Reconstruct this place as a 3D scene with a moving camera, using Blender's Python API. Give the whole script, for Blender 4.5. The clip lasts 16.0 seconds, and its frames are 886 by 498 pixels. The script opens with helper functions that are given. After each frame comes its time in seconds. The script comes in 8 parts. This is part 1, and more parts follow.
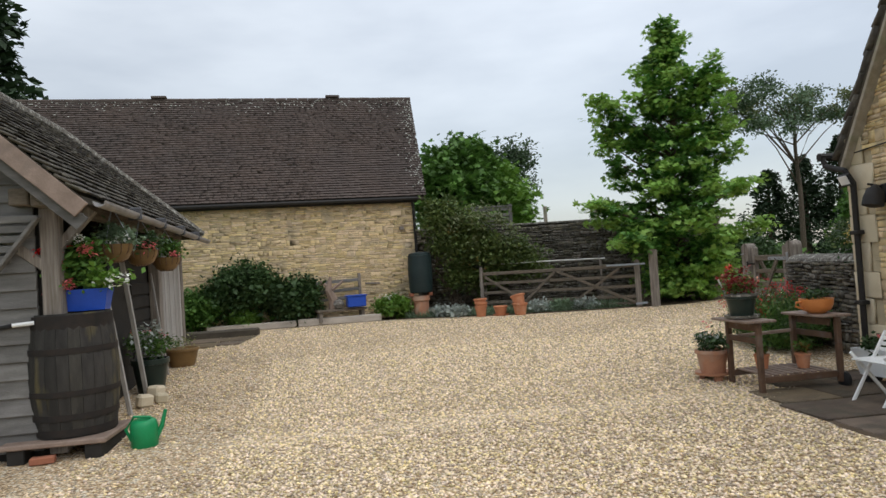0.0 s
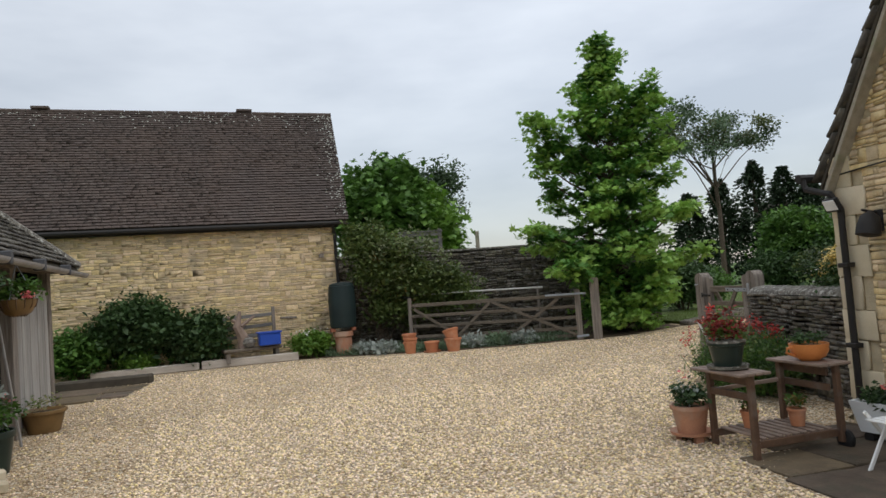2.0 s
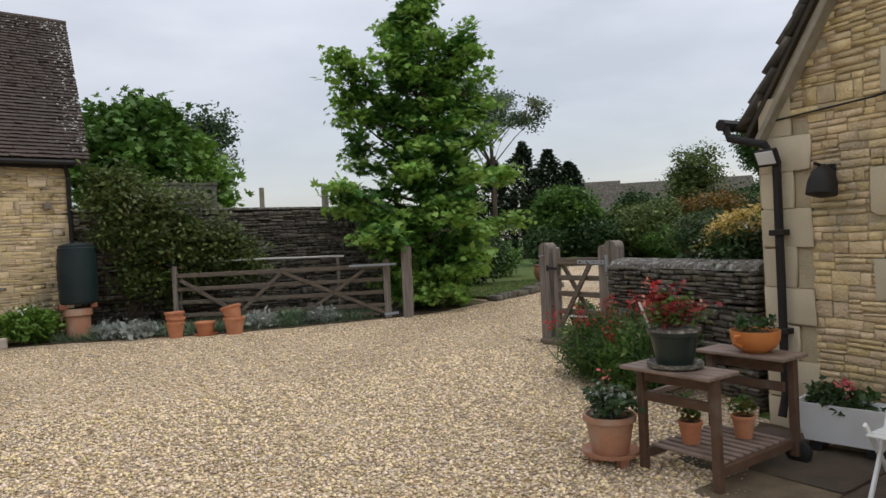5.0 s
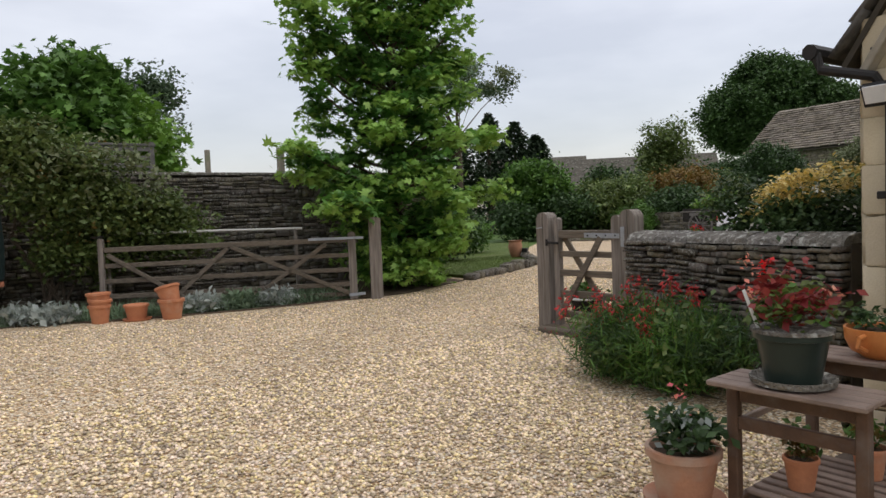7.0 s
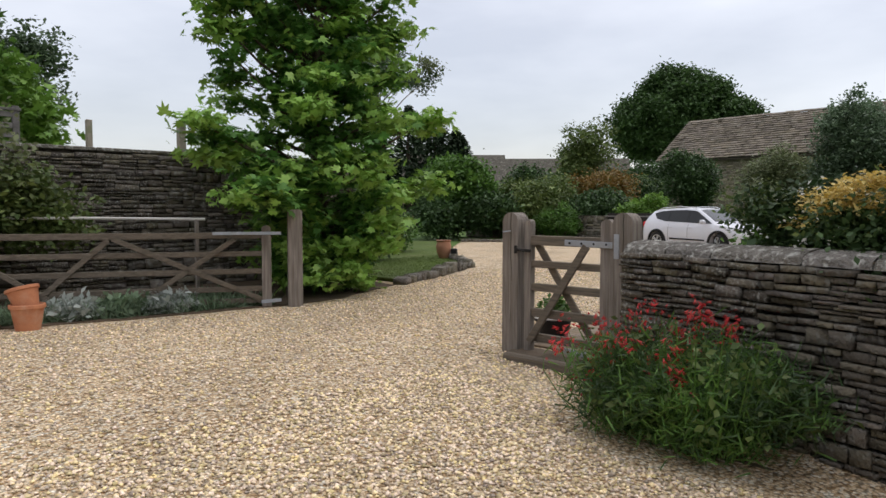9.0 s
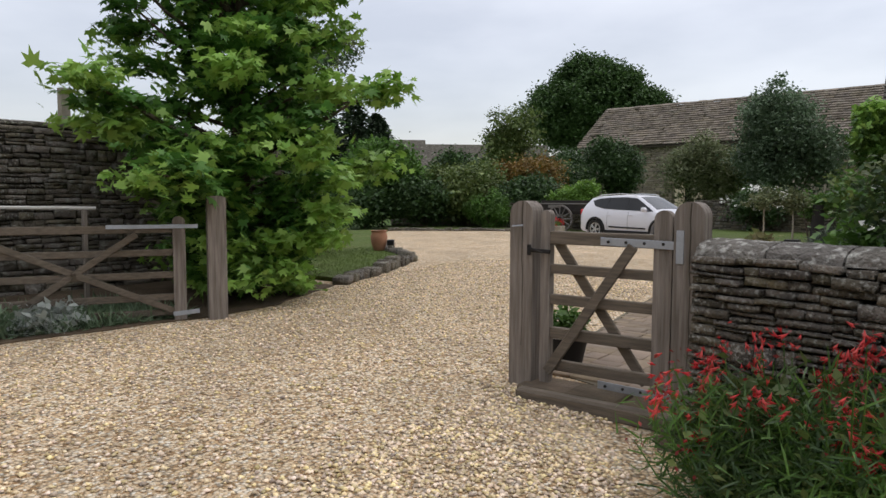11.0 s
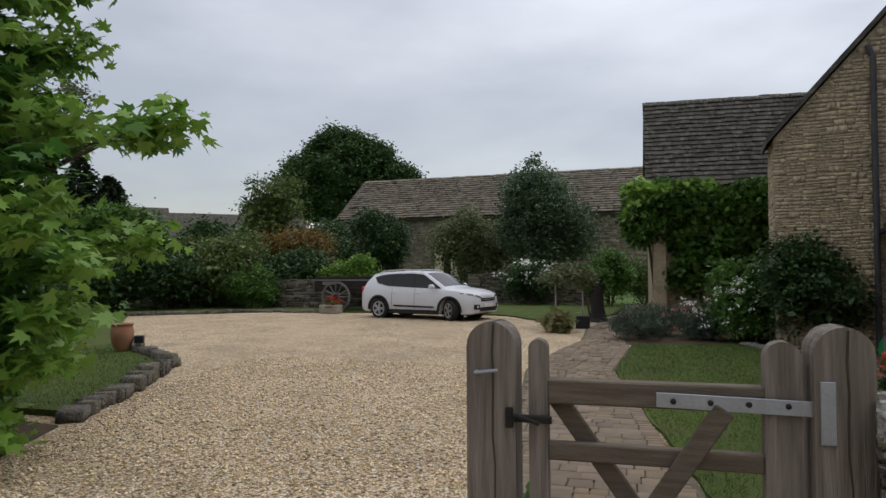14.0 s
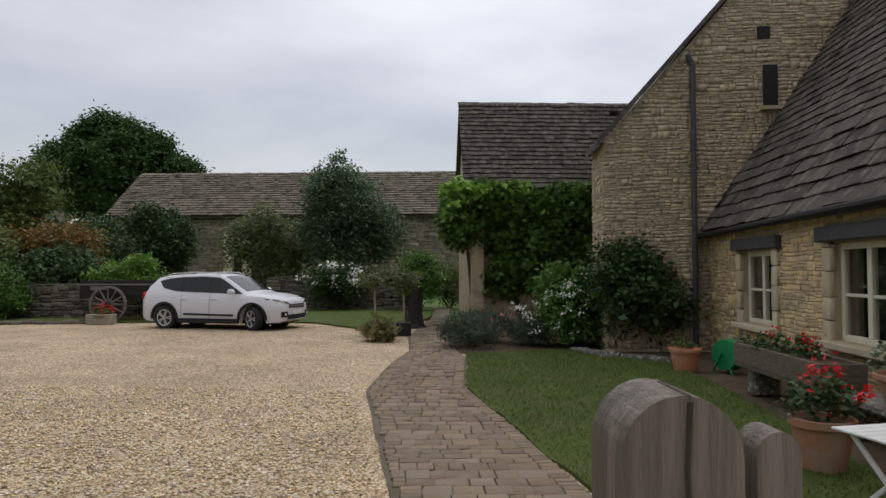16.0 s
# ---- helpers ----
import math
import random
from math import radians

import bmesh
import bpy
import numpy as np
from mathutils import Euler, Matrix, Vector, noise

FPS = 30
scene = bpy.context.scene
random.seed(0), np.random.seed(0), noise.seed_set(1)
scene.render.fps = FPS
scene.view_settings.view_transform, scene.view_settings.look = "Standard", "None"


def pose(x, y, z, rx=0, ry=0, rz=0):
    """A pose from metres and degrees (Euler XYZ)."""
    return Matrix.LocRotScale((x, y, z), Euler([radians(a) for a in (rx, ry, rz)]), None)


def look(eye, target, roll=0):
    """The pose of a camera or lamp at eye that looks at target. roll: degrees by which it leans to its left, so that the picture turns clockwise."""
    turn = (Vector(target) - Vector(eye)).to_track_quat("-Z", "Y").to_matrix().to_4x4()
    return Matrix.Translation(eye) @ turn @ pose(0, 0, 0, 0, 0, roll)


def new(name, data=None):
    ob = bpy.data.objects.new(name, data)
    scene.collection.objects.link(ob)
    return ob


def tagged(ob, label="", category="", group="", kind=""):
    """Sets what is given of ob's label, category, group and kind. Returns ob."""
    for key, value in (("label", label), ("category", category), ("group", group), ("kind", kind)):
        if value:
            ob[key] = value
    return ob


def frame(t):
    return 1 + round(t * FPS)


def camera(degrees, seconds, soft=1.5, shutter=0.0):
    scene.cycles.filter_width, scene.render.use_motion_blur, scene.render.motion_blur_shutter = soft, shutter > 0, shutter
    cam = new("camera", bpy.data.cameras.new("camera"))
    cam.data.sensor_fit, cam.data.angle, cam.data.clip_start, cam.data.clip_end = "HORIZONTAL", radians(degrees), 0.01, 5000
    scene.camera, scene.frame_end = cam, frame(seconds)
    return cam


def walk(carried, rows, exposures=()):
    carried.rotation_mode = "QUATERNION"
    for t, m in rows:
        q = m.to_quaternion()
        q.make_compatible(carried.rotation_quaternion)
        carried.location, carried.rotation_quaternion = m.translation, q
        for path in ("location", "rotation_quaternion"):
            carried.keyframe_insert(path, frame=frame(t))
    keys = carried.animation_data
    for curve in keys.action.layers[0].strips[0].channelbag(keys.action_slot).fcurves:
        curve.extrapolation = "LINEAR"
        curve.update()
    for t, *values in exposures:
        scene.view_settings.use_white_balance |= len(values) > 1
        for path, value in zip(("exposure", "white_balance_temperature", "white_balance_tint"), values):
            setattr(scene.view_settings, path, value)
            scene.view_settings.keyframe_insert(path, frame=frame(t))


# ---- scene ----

cam = camera(66.4, 16.0)
PATH = [
    (0, (-2.807, -1.15, 1.669), (-2.504, 0.826, 1.719), -3.7),
    (0.5, (-2.721, -0.832, 1.694), (-2.441, 1.148, 1.736), -3.9),
    (1, (-2.845, -0.341, 1.765), (-2.397, 1.605, 1.888), -3.2),
    (1.5, (-2.831, 0.018, 1.807), (-2.319, 1.95, 1.881), -4.1),
    (2, (-2.593, 0.401, 1.881), (-2.065, 2.328, 1.981), -4.3),
    (2.5, (-2.545, 0.819, 1.763), (-1.994, 2.74, 1.845), -4.9),
    (3, (-2.546, 1.343, 1.775), (-1.965, 3.255, 1.699), -3.6),
    (3.5, (-2.551, 1.809, 1.769), (-1.88, 3.692, 1.849), -3.8),
    (4, (-2.554, 2.108, 1.78), (-1.815, 3.965, 1.836), -2.9),
    (4.5, (-2.474, 2.621, 1.807), (-1.413, 4.317, 1.837), -2.5),
    (7, (-1.575, 4.615, 1.722), (-0.332, 6.179, 1.625), -2.2),
    (7.5, (-1.451, 4.997, 1.675), (-0.164, 6.526, 1.621), -1.9),
    (8, (-1.262, 5.391, 1.709), (0.123, 6.828, 1.582), -1.8),
    (8.5, (-1.013, 5.759, 1.739), (0.41, 7.159, 1.614), -0.5),
    (11, (0.102, 7.824, 1.744), (1.707, 9.007, 1.591), 0.2),
    (11.5, (0.45, 8.138, 1.737), (2.153, 9.171, 1.549), 0.2),
    (12, (0.733, 8.448, 1.767), (2.398, 9.547, 1.635), -0.2),
    (12.5, (0.979, 8.869, 1.813), (2.759, 9.773, 1.695), 1.2),
    (13, (1.357, 9.174, 1.773), (3.181, 9.991, 1.715), -0.1),
    (13.5, (1.667, 9.468, 1.847), (3.506, 10.249, 1.747), 0.7),
    (14, (1.952, 9.864, 1.935), (3.88, 10.392, 1.99), -0.3),
    (14.5, (2.309, 10.131, 1.902), (4.235, 10.664, 1.976), -2.5),
    (15, (2.625, 10.296, 1.905), (4.576, 10.737, 1.904), -1.2),
    (15.2, (2.744, 10.463, 1.899), (4.702, 10.87, 1.907), -1.3),
    (15.5, (3.042, 10.651, 1.938), (5.025, 10.911, 1.919), 0.7),
    (15.6, (3.148, 10.701, 1.944), (5.142, 10.85, 1.958), 0.7),
    (16, (3.552, 10.812, 1.915), (5.549, 10.725, 1.978), -0.1),
]
EXPOSURES = [(0.0, -0.18, 6480, 8), (3.5, -0.32, 6580, 10), (7.0, -0.16, 6680, 13), (7.5, -0.09, 6660, 13), (11.0, -0.16, 6600, 13), (12.0, -0.04, 6550, 12), (13.5, -0.06, 6530, 12), (14.0, -0.6, 6550, 11), (14.5, -0.85, 6570, 11), (15.0, -0.68, 6650, 12), (15.5, -0.7, 6700, 13), (16.0, -0.57, 6720, 13)]
walk(cam, [(t, look(eye, target, roll)) for t, eye, target, roll in PATH], EXPOSURES)

# ---- world and light: an overcast day ----
world = bpy.data.worlds.new("overcast_sky")
scene.world = world
world.use_nodes = True
WN, WL = world.node_tree.nodes, world.node_tree.links
WN.clear()
w_out = WN.new("ShaderNodeOutputWorld")
w_bg = WN.new("ShaderNodeBackground")
w_sky = WN.new("ShaderNodeTexSky")
w_sky.sky_type, w_sky.sun_disc = "NISHITA", False
w_sky.sun_elevation, w_sky.sun_rotation = radians(52), radians(60)
w_bg_sky = WN.new("ShaderNodeBackground")
w_bg_sky.inputs["Strength"].default_value = 0.05
WL.new(w_sky.outputs["Color"], w_bg_sky.inputs["Color"])
w_co = WN.new("ShaderNodeTexCoord")
w_sep = WN.new("ShaderNodeSeparateXYZ")
WL.new(w_co.outputs["Generated"], w_sep.inputs[0])
# cloud deck: stretched noise, darker bellies and paler breaks
w_map = WN.new("ShaderNodeMapping")
w_map.inputs["Scale"].default_value = (1.0, 1.0, 3.2)
WL.new(w_co.outputs["Generated"], w_map.inputs[0])
w_no = WN.new("ShaderNodeTexNoise")
w_no.inputs["Scale"].default_value, w_no.inputs["Detail"].default_value, w_no.inputs["Roughness"].default_value = 2.3, 5, 0.5
WL.new(w_map.outputs[0], w_no.inputs["Vector"])
w_ramp = WN.new("ShaderNodeValToRGB")
w_ramp.color_ramp.elements[0].position, w_ramp.color_ramp.elements[0].color = 0.32, (0.41, 0.427, 0.455, 1)
w_ramp.color_ramp.elements[1].position, w_ramp.color_ramp.elements[1].color = 0.68, (0.65, 0.667, 0.688, 1)
WL.new(w_no.outputs["Fac"], w_ramp.inputs[0])
# an overcast sky is about three times as bright overhead as at the horizon
w_grad = WN.new("ShaderNodeMapRange")
for k, v in (("From Min", 0.0), ("From Max", 1.0), ("To Min", 0.74), ("To Max", 2.65)):
    w_grad.inputs[k].default_value = v
WL.new(w_sep.outputs["Z"], w_grad.inputs["Value"])
# and brighter round the veiled sun
w_dot = WN.new("ShaderNodeVectorMath")
w_dot.operation = "DOT_PRODUCT"
w_dot.inputs[1].default_value = (0.50, -0.80, 0.33)
WL.new(w_co.outputs["Generated"], w_dot.inputs[0])
w_glow = WN.new("ShaderNodeMapRange")
w_glow.interpolation_type = "SMOOTHSTEP"
for k, v in (("From Min", 0.2), ("From Max", 1.0), ("To Min", 0.93), ("To Max", 1.45)):
    w_glow.inputs[k].default_value = v
WL.new(w_dot.outputs["Value"], w_glow.inputs["Value"])
w_mul = WN.new("ShaderNodeMath")
w_mul.operation = "MULTIPLY"
WL.new(w_grad.outputs[0], w_mul.inputs[0])
WL.new(w_glow.outputs[0], w_mul.inputs[1])
WL.new(w_ramp.outputs["Color"], w_bg.inputs["Color"])
WL.new(w_mul.outputs[0], w_bg.inputs["Strength"])
w_add = WN.new("ShaderNodeAddShader")
WL.new(w_bg.outputs[0], w_add.inputs[0])
WL.new(w_bg_sky.outputs[0], w_add.inputs[1])
WL.new(w_add.outputs[0], w_out.inputs["Surface"])

sun_data = bpy.data.lights.new("sun", "SUN")
sun_data.energy, sun_data.angle, sun_data.color = 0.7, radians(35), (1.0, 0.96, 0.9)
sun = new("sun", sun_data)
sun.matrix_world = look((20, -12, 40), (0, 8, 0))


# ---- materials ----
def material(name, col, col2=None, rough=0.8, metal=0.0, scale=8.0, scale2=60.0, bump=0.2, dist=0.01, island=0.0, stain=0.0, stain_col=(0.1, 0.1, 0.09), stain_scale=1.5, obj=0.0, stretch=None, spec=0.3):
    """A surface with a broad and a fine variation, optional stains, and a shift per piece (island, or object)."""
    m = bpy.data.materials.new(name)
    m.use_nodes = True
    nt = m.node_tree
    N, L = nt.nodes, nt.links
    b = N["Principled BSDF"]
    b.inputs["Roughness"].default_value, b.inputs["Metallic"].default_value = rough, metal
    b.inputs["Specular IOR Level"].default_value = spec
    co = N.new("ShaderNodeTexCoord")
    vec = N.new("ShaderNodeNewGeometry").outputs["Position"]
    if stretch:
        mp = N.new("ShaderNodeMapping")
        mp.inputs["Scale"].default_value = stretch
        L.new(vec, mp.inputs[0])
        vec = mp.outputs[0]

    def tex(s, detail=4):
        n = N.new("ShaderNodeTexNoise")
        n.inputs["Scale"].default_value, n.inputs["Detail"].default_value = s, detail
        L.new(vec, n.inputs["Vector"])
        return n.outputs["Fac"]

    def mix(fac, a, c, kind="MIX"):
        x = N.new("ShaderNodeMix")
        x.data_type, x.blend_type = "RGBA", kind
        for sock, v in ((x.inputs["Factor"], fac), (x.inputs["A"], a), (x.inputs["B"], c)):
            if hasattr(v, "links") or hasattr(v, "is_linked"):
                L.new(v, sock)
            else:
                sock.default_value = v if isinstance(v, float) else (*v, 1)
        return x.outputs["Result"]

    def sharp(v, lo, hi):
        r = N.new("ShaderNodeMapRange")
        r.inputs["From Min"].default_value, r.inputs["From Max"].default_value = lo, hi
        L.new(v, r.inputs["Value"])
        return r.outputs[0]

    col2 = col2 or tuple(c * 0.7 for c in col)
    c = mix(sharp(tex(scale), 0.3, 0.7), col, col2)
    fine = tex(scale2, 3)
    c = mix(0.5, c, mix(sharp(fine, 0.25, 0.75), (0.45, 0.45, 0.45), (0.6, 0.6, 0.6)), "OVERLAY")
    if island or obj:
        src = N.new("ShaderNodeNewGeometry").outputs["Random Per Island"] if island else N.new("ShaderNodeObjectInfo").outputs["Random"]
        amount = island or obj
        h = N.new("ShaderNodeHueSaturation")
        r = N.new("ShaderNodeMapRange")
        r.inputs["To Min"].default_value, r.inputs["To Max"].default_value = 1 - amount, 1 + amount
        L.new(src, r.inputs["Value"])
        L.new(r.outputs[0], h.inputs["Value"])
        r2 = N.new("ShaderNodeMapRange")
        r2.inputs["To Min"].default_value, r2.inputs["To Max"].default_value = 0.5 - 0.035 * amount, 0.5 + 0.05 * amount
        w = N.new("ShaderNodeMath")
        w.operation = "FRACT"
        mu = N.new("ShaderNodeMath")
        mu.operation, mu.inputs[1].default_value = "MULTIPLY", 7.3
        L.new(src, mu.inputs[0])
        L.new(mu.outputs[0], w.inputs[0])
        L.new(w.outputs[0], r2.inputs["Value"])
        L.new(r2.outputs[0], h.inputs["Hue"])
        r3 = N.new("ShaderNodeMapRange")
        r3.inputs["To Min"].default_value, r3.inputs["To Max"].default_value = 1 - 0.6 * amount, 1 + 0.4 * amount
        L.new(w.outputs[0], r3.inputs["Value"])
        L.new(r3.outputs[0], h.inputs["Saturation"])
        L.new(c, h.inputs["Color"])
        c = h.outputs["Color"]
    if stain:
        k = N.new("ShaderNodeMath")
        k.operation, k.inputs[1].default_value = "MULTIPLY", stain
        L.new(sharp(tex(stain_scale, 8), 0.52, 0.66), k.inputs[0])
        c = mix(k.outputs[0], c, stain_col)
    L.new(c, b.inputs["Base Color"])
    if bump:
        bp = N.new("ShaderNodeBump")
        bp.inputs["Strength"].default_value, bp.inputs["Distance"].default_value = bump, dist
        L.new(fine, bp.inputs["Height"])
        L.new(bp.outputs[0], b.inputs["Normal"])
    return m


def leaf_material(name, col, col2, var=0.35, rough=0.5, through_light=0.3):
    m = bpy.data.materials.new(name)
    m.use_nodes = True
    N, L = m.node_tree.nodes, m.node_tree.links
    b = N["Principled BSDF"]
    g = N.new("ShaderNodeNewGeometry")
    x = N.new("ShaderNodeMix")
    x.data_type = "RGBA"
    x.inputs["A"].default_value, x.inputs["B"].default_value = (*col, 1), (*col2, 1)
    L.new(g.outputs["Random Per Island"], x.inputs["Factor"])
    n = N.new("ShaderNodeTexNoise")
    n.inputs["Scale"].default_value = 1.7
    L.new(g.outputs["Position"], n.inputs["Vector"])
    r = N.new("ShaderNodeMapRange")
    r.inputs["From Min"].default_value, r.inputs["From Max"].default_value = 0.3, 0.7
    r.inputs["To Min"].default_value, r.inputs["To Max"].default_value = 1 - var, 1 + var
    L.new(n.outputs["Fac"], r.inputs["Value"])
    h = N.new("ShaderNodeHueSaturation")
    L.new(x.outputs["Result"], h.inputs["Color"])
    L.new(r.outputs[0], h.inputs["Value"])
    L.new(h.outputs["Color"], b.inputs["Base Color"])
    b.inputs["Roughness"].default_value, b.inputs["Specular IOR Level"].default_value = rough, 0.3
    t = N.new("ShaderNodeBsdfTranslucent")
    L.new(h.outputs["Color"], t.inputs["Color"])
    mx = N.new("ShaderNodeMixShader")
    mx.inputs[0].default_value = through_light
    L.new(b.outputs[0], mx.inputs[1])
    L.new(t.outputs[0], mx.inputs[2])
    L.new(mx.outputs[0], N["Material Output"].inputs["Surface"])
    return m


def gravel_material(name):
    """Cream limestone chippings: two sizes of cell, each stone its own tone, with worn and darker drifts."""
    m = bpy.data.materials.new(name)
    m.use_nodes = True
    N, L = m.node_tree.nodes, m.node_tree.links
    b = N["Principled BSDF"]
    b.inputs["Roughness"].default_value, b.inputs["Specular IOR Level"].default_value = 0.85, 0.2
    pos = N.new("ShaderNodeNewGeometry").outputs["Position"]
    # broken, angular stones: bend the cells with a fine noise
    wn = N.new("ShaderNodeTexNoise")
    wn.inputs["Scale"].default_value, wn.inputs["Detail"].default_value = 46, 2
    L.new(pos, wn.inputs["Vector"])
    wv = N.new("ShaderNodeVectorMath")
    wv.operation = "MULTIPLY_ADD"
    wv.inputs[1].default_value = (0.022, 0.022, 0.022)
    L.new(wn.outputs["Color"], wv.inputs[0])
    L.new(pos, wv.inputs[2])
    v = N.new("ShaderNodeTexVoronoi")
    v.inputs["Scale"].default_value = 42
    v.inputs["Randomness"].default_value = 1.0
    L.new(wv.outputs[0], v.inputs["Vector"])
    ramp = N.new("ShaderNodeValToRGB")
    e = ramp.color_ramp.elements
    e[0].position, e[0].color = 0.0, (0.30, 0.18, 0.085, 1)
    e[1].position, e[1].color = 1.0, (0.88, 0.80, 0.66, 1)
    for p, c in ((0.2, (0.55, 0.38, 0.215, 1)), (0.5, (0.70, 0.525, 0.335, 1)), (0.8, (0.77, 0.63, 0.445, 1))):
        k = e.new(p)
        k.color = c
    sp = N.new("ShaderNodeSeparateColor")
    L.new(v.outputs["Color"], sp.inputs[0])
    L.new(sp.outputs[0], ramp.inputs[0])
    # gaps between the stones
    d = N.new("ShaderNodeMapRange")
    d.inputs["From Min"].default_value, d.inputs["From Max"].default_value = 0.38, 0.80
    d.inputs["To Min"].default_value, d.inputs["To Max"].default_value = 1.03, 0.36
    L.new(v.outputs["Distance"], d.inputs["Value"])
    n = N.new("ShaderNodeTexNoise")
    n.inputs["Scale"].default_value, n.inputs["Detail"].default_value = 0.9, 6
    L.new(pos, n.inputs["Vector"])
    r = N.new("ShaderNodeMapRange")
    r.inputs["From Min"].default_value, r.inputs["From Max"].default_value = 0.35, 0.65
    r.inputs["To Min"].default_value, r.inputs["To Max"].default_value = 0.86, 1.12
    L.new(n.outputs["Fac"], r.inputs["Value"])
    mu = N.new("ShaderNodeMath")
    mu.operation = "MULTIPLY"
    L.new(d.outputs[0], mu.inputs[0])
    L.new(r.outputs[0], mu.inputs[1])
    h = N.new("ShaderNodeHueSaturation")
    L.new(ramp.outputs[0], h.inputs["Color"])
    L.new(mu.outputs[0], h.inputs["Value"])
    L.new(h.outputs[0], b.inputs["Base Color"])
    bp = N.new("ShaderNodeBump")
    bp.inputs["Strength"].default_value, bp.inputs["Distance"].default_value = 0.9, 0.02
    inv = N.new("ShaderNodeMath")
    inv.operation, inv.inputs[0].default_value = "SUBTRACT", 1.0
    L.new(v.outputs["Distance"], inv.inputs[1])
    L.new(inv.outputs[0], bp.inputs["Height"])
    L.new(bp.outputs[0], b.inputs["Normal"])
    return m


def glass_material(name, col=(1, 1, 1), rough=0.02):
    m = bpy.data.materials.new(name)
    m.use_nodes = True
    b = m.node_tree.nodes["Principled BSDF"]
    b.inputs["Base Color"].default_value = (*col, 1)
    b.inputs["Roughness"].default_value, b.inputs["Transmission Weight"].default_value, b.inputs["IOR"].default_value = rough, 1.0, 1.45
    return m


M_GRAVEL = gravel_material("gravel")
M_PEBBLE = material("pebble", (0.77, 0.615, 0.425), (0.63, 0.45, 0.275), 0.85, scale=30, scale2=150, island=0.5, bump=0.2)
M_EARTH = material("earth", (0.12, 0.085, 0.055), (0.07, 0.05, 0.03), 0.95, scale=3, scale2=40, bump=0.8, dist=0.03)
M_JOINT = material("sandy_joint", (0.17, 0.14, 0.105), (0.11, 0.095, 0.065), 0.95, scale=3, scale2=60, bump=0.5, stain=0.4, stain_col=(0.08, 0.09, 0.04), stain_scale=2)
M_PALEBEAM = material("bleached_timber", (0.52, 0.46, 0.40), (0.40, 0.345, 0.29), 0.85, scale=4, scale2=50, bump=0.4, stain=0.4, stain_col=(0.28, 0.24, 0.2), stain_scale=2, stretch=(0.6, 3, 3))
M_FIELD = material("field_grass", (0.09, 0.15, 0.03), (0.06, 0.11, 0.025), 0.9, scale=0.3, scale2=9, bump=0.3)
M_LAWN = material("lawn", (0.088, 0.128, 0.022), (0.064, 0.094, 0.018), 0.9, scale=1.3, scale2=70, bump=0.9, dist=0.03, stain=0.5, stain_col=(0.12, 0.12, 0.045), stain_scale=1.1)
M_BLADE = leaf_material("grass_blade", (0.072, 0.114, 0.018), (0.108, 0.152, 0.028), 0.25)
M_MORTAR = material("lime_mortar", (0.50, 0.42, 0.29), (0.38, 0.315, 0.21), 0.95, scale=5, scale2=70, bump=0.6, dist=0.02)
M_CREAM = material("cream_limestone", (0.70, 0.535, 0.325), (0.57, 0.41, 0.225), 0.9, scale=9, scale2=45, bump=0.7, dist=0.02, obj=0.22, stain=0.55, stain_col=(0.33, 0.285, 0.21), stain_scale=2.2)
M_CREAM_I = material("cream_limestone_coursed", (0.70, 0.535, 0.325), (0.57, 0.41, 0.225), 0.9, scale=9, scale2=45, bump=0.7, dist=0.02, island=0.22, stain=0.5, stain_col=(0.33, 0.285, 0.21), stain_scale=2.0)
M_ASHLAR = material("ashlar", (0.58, 0.50, 0.36), (0.52, 0.43, 0.29), 0.85, scale=3, scale2=80, bump=0.25, obj=0.1, stain=0.25, stain_col=(0.36, 0.31, 0.22))
M_DRY = material("drystone", (0.175, 0.146, 0.108), (0.088, 0.077, 0.062), 0.95, scale=9, scale2=60, bump=1.0, dist=0.035, obj=0.42, stain=0.8, stain_col=(0.37, 0.36, 0.32), stain_scale=38)
M_DRY_I = material("drystone_coursed", (0.168, 0.143, 0.11), (0.098, 0.083, 0.065), 0.95, scale=9, scale2=34, bump=1.0, dist=0.035, island=0.45, stain=0.6, stain_col=(0.31, 0.30, 0.265), stain_scale=9)
M_COPE = material("lichened_coping", (0.225, 0.205, 0.178), (0.135, 0.122, 0.104), 0.95, scale=14, scale2=42, bump=1.0, dist=0.05, obj=0.22, stain=0.85, stain_col=(0.52, 0.51, 0.46), stain_scale=17)
M_LICHEN = material("white_lichen", (0.46, 0.45, 0.41), (0.34, 0.34, 0.29), 0.95, scale=20, bump=0.3)
M_OLDSTONE = material("old_barn_stone", (0.30, 0.255, 0.185), (0.20, 0.172, 0.128), 0.95, scale=2.2, scale2=14, bump=1.0, dist=0.05, island=0.3, stain=0.5, stain_col=(0.13, 0.12, 0.095), stain_scale=0.6)
M_DARK = material("dark_joint", (0.075, 0.063, 0.047), None, 0.95, scale=6, bump=0.3)
M_RUBBLE = material("rubble_wall", (0.52, 0.42, 0.285), (0.41, 0.33, 0.225), 0.95, scale=9, scale2=16, bump=1.0, dist=0.06, stain=0.45, stain_col=(0.24, 0.21, 0.16), stain_scale=2.2, stretch=(1, 1, 2.0))
M_RUBBLE_I = material("rubble_stone", (0.54, 0.435, 0.30), (0.43, 0.345, 0.235), 0.95, scale=5, scale2=34, bump=0.9, dist=0.03, island=0.16, stain=0.5, stain_col=(0.24, 0.215, 0.17), stain_scale=2.0)
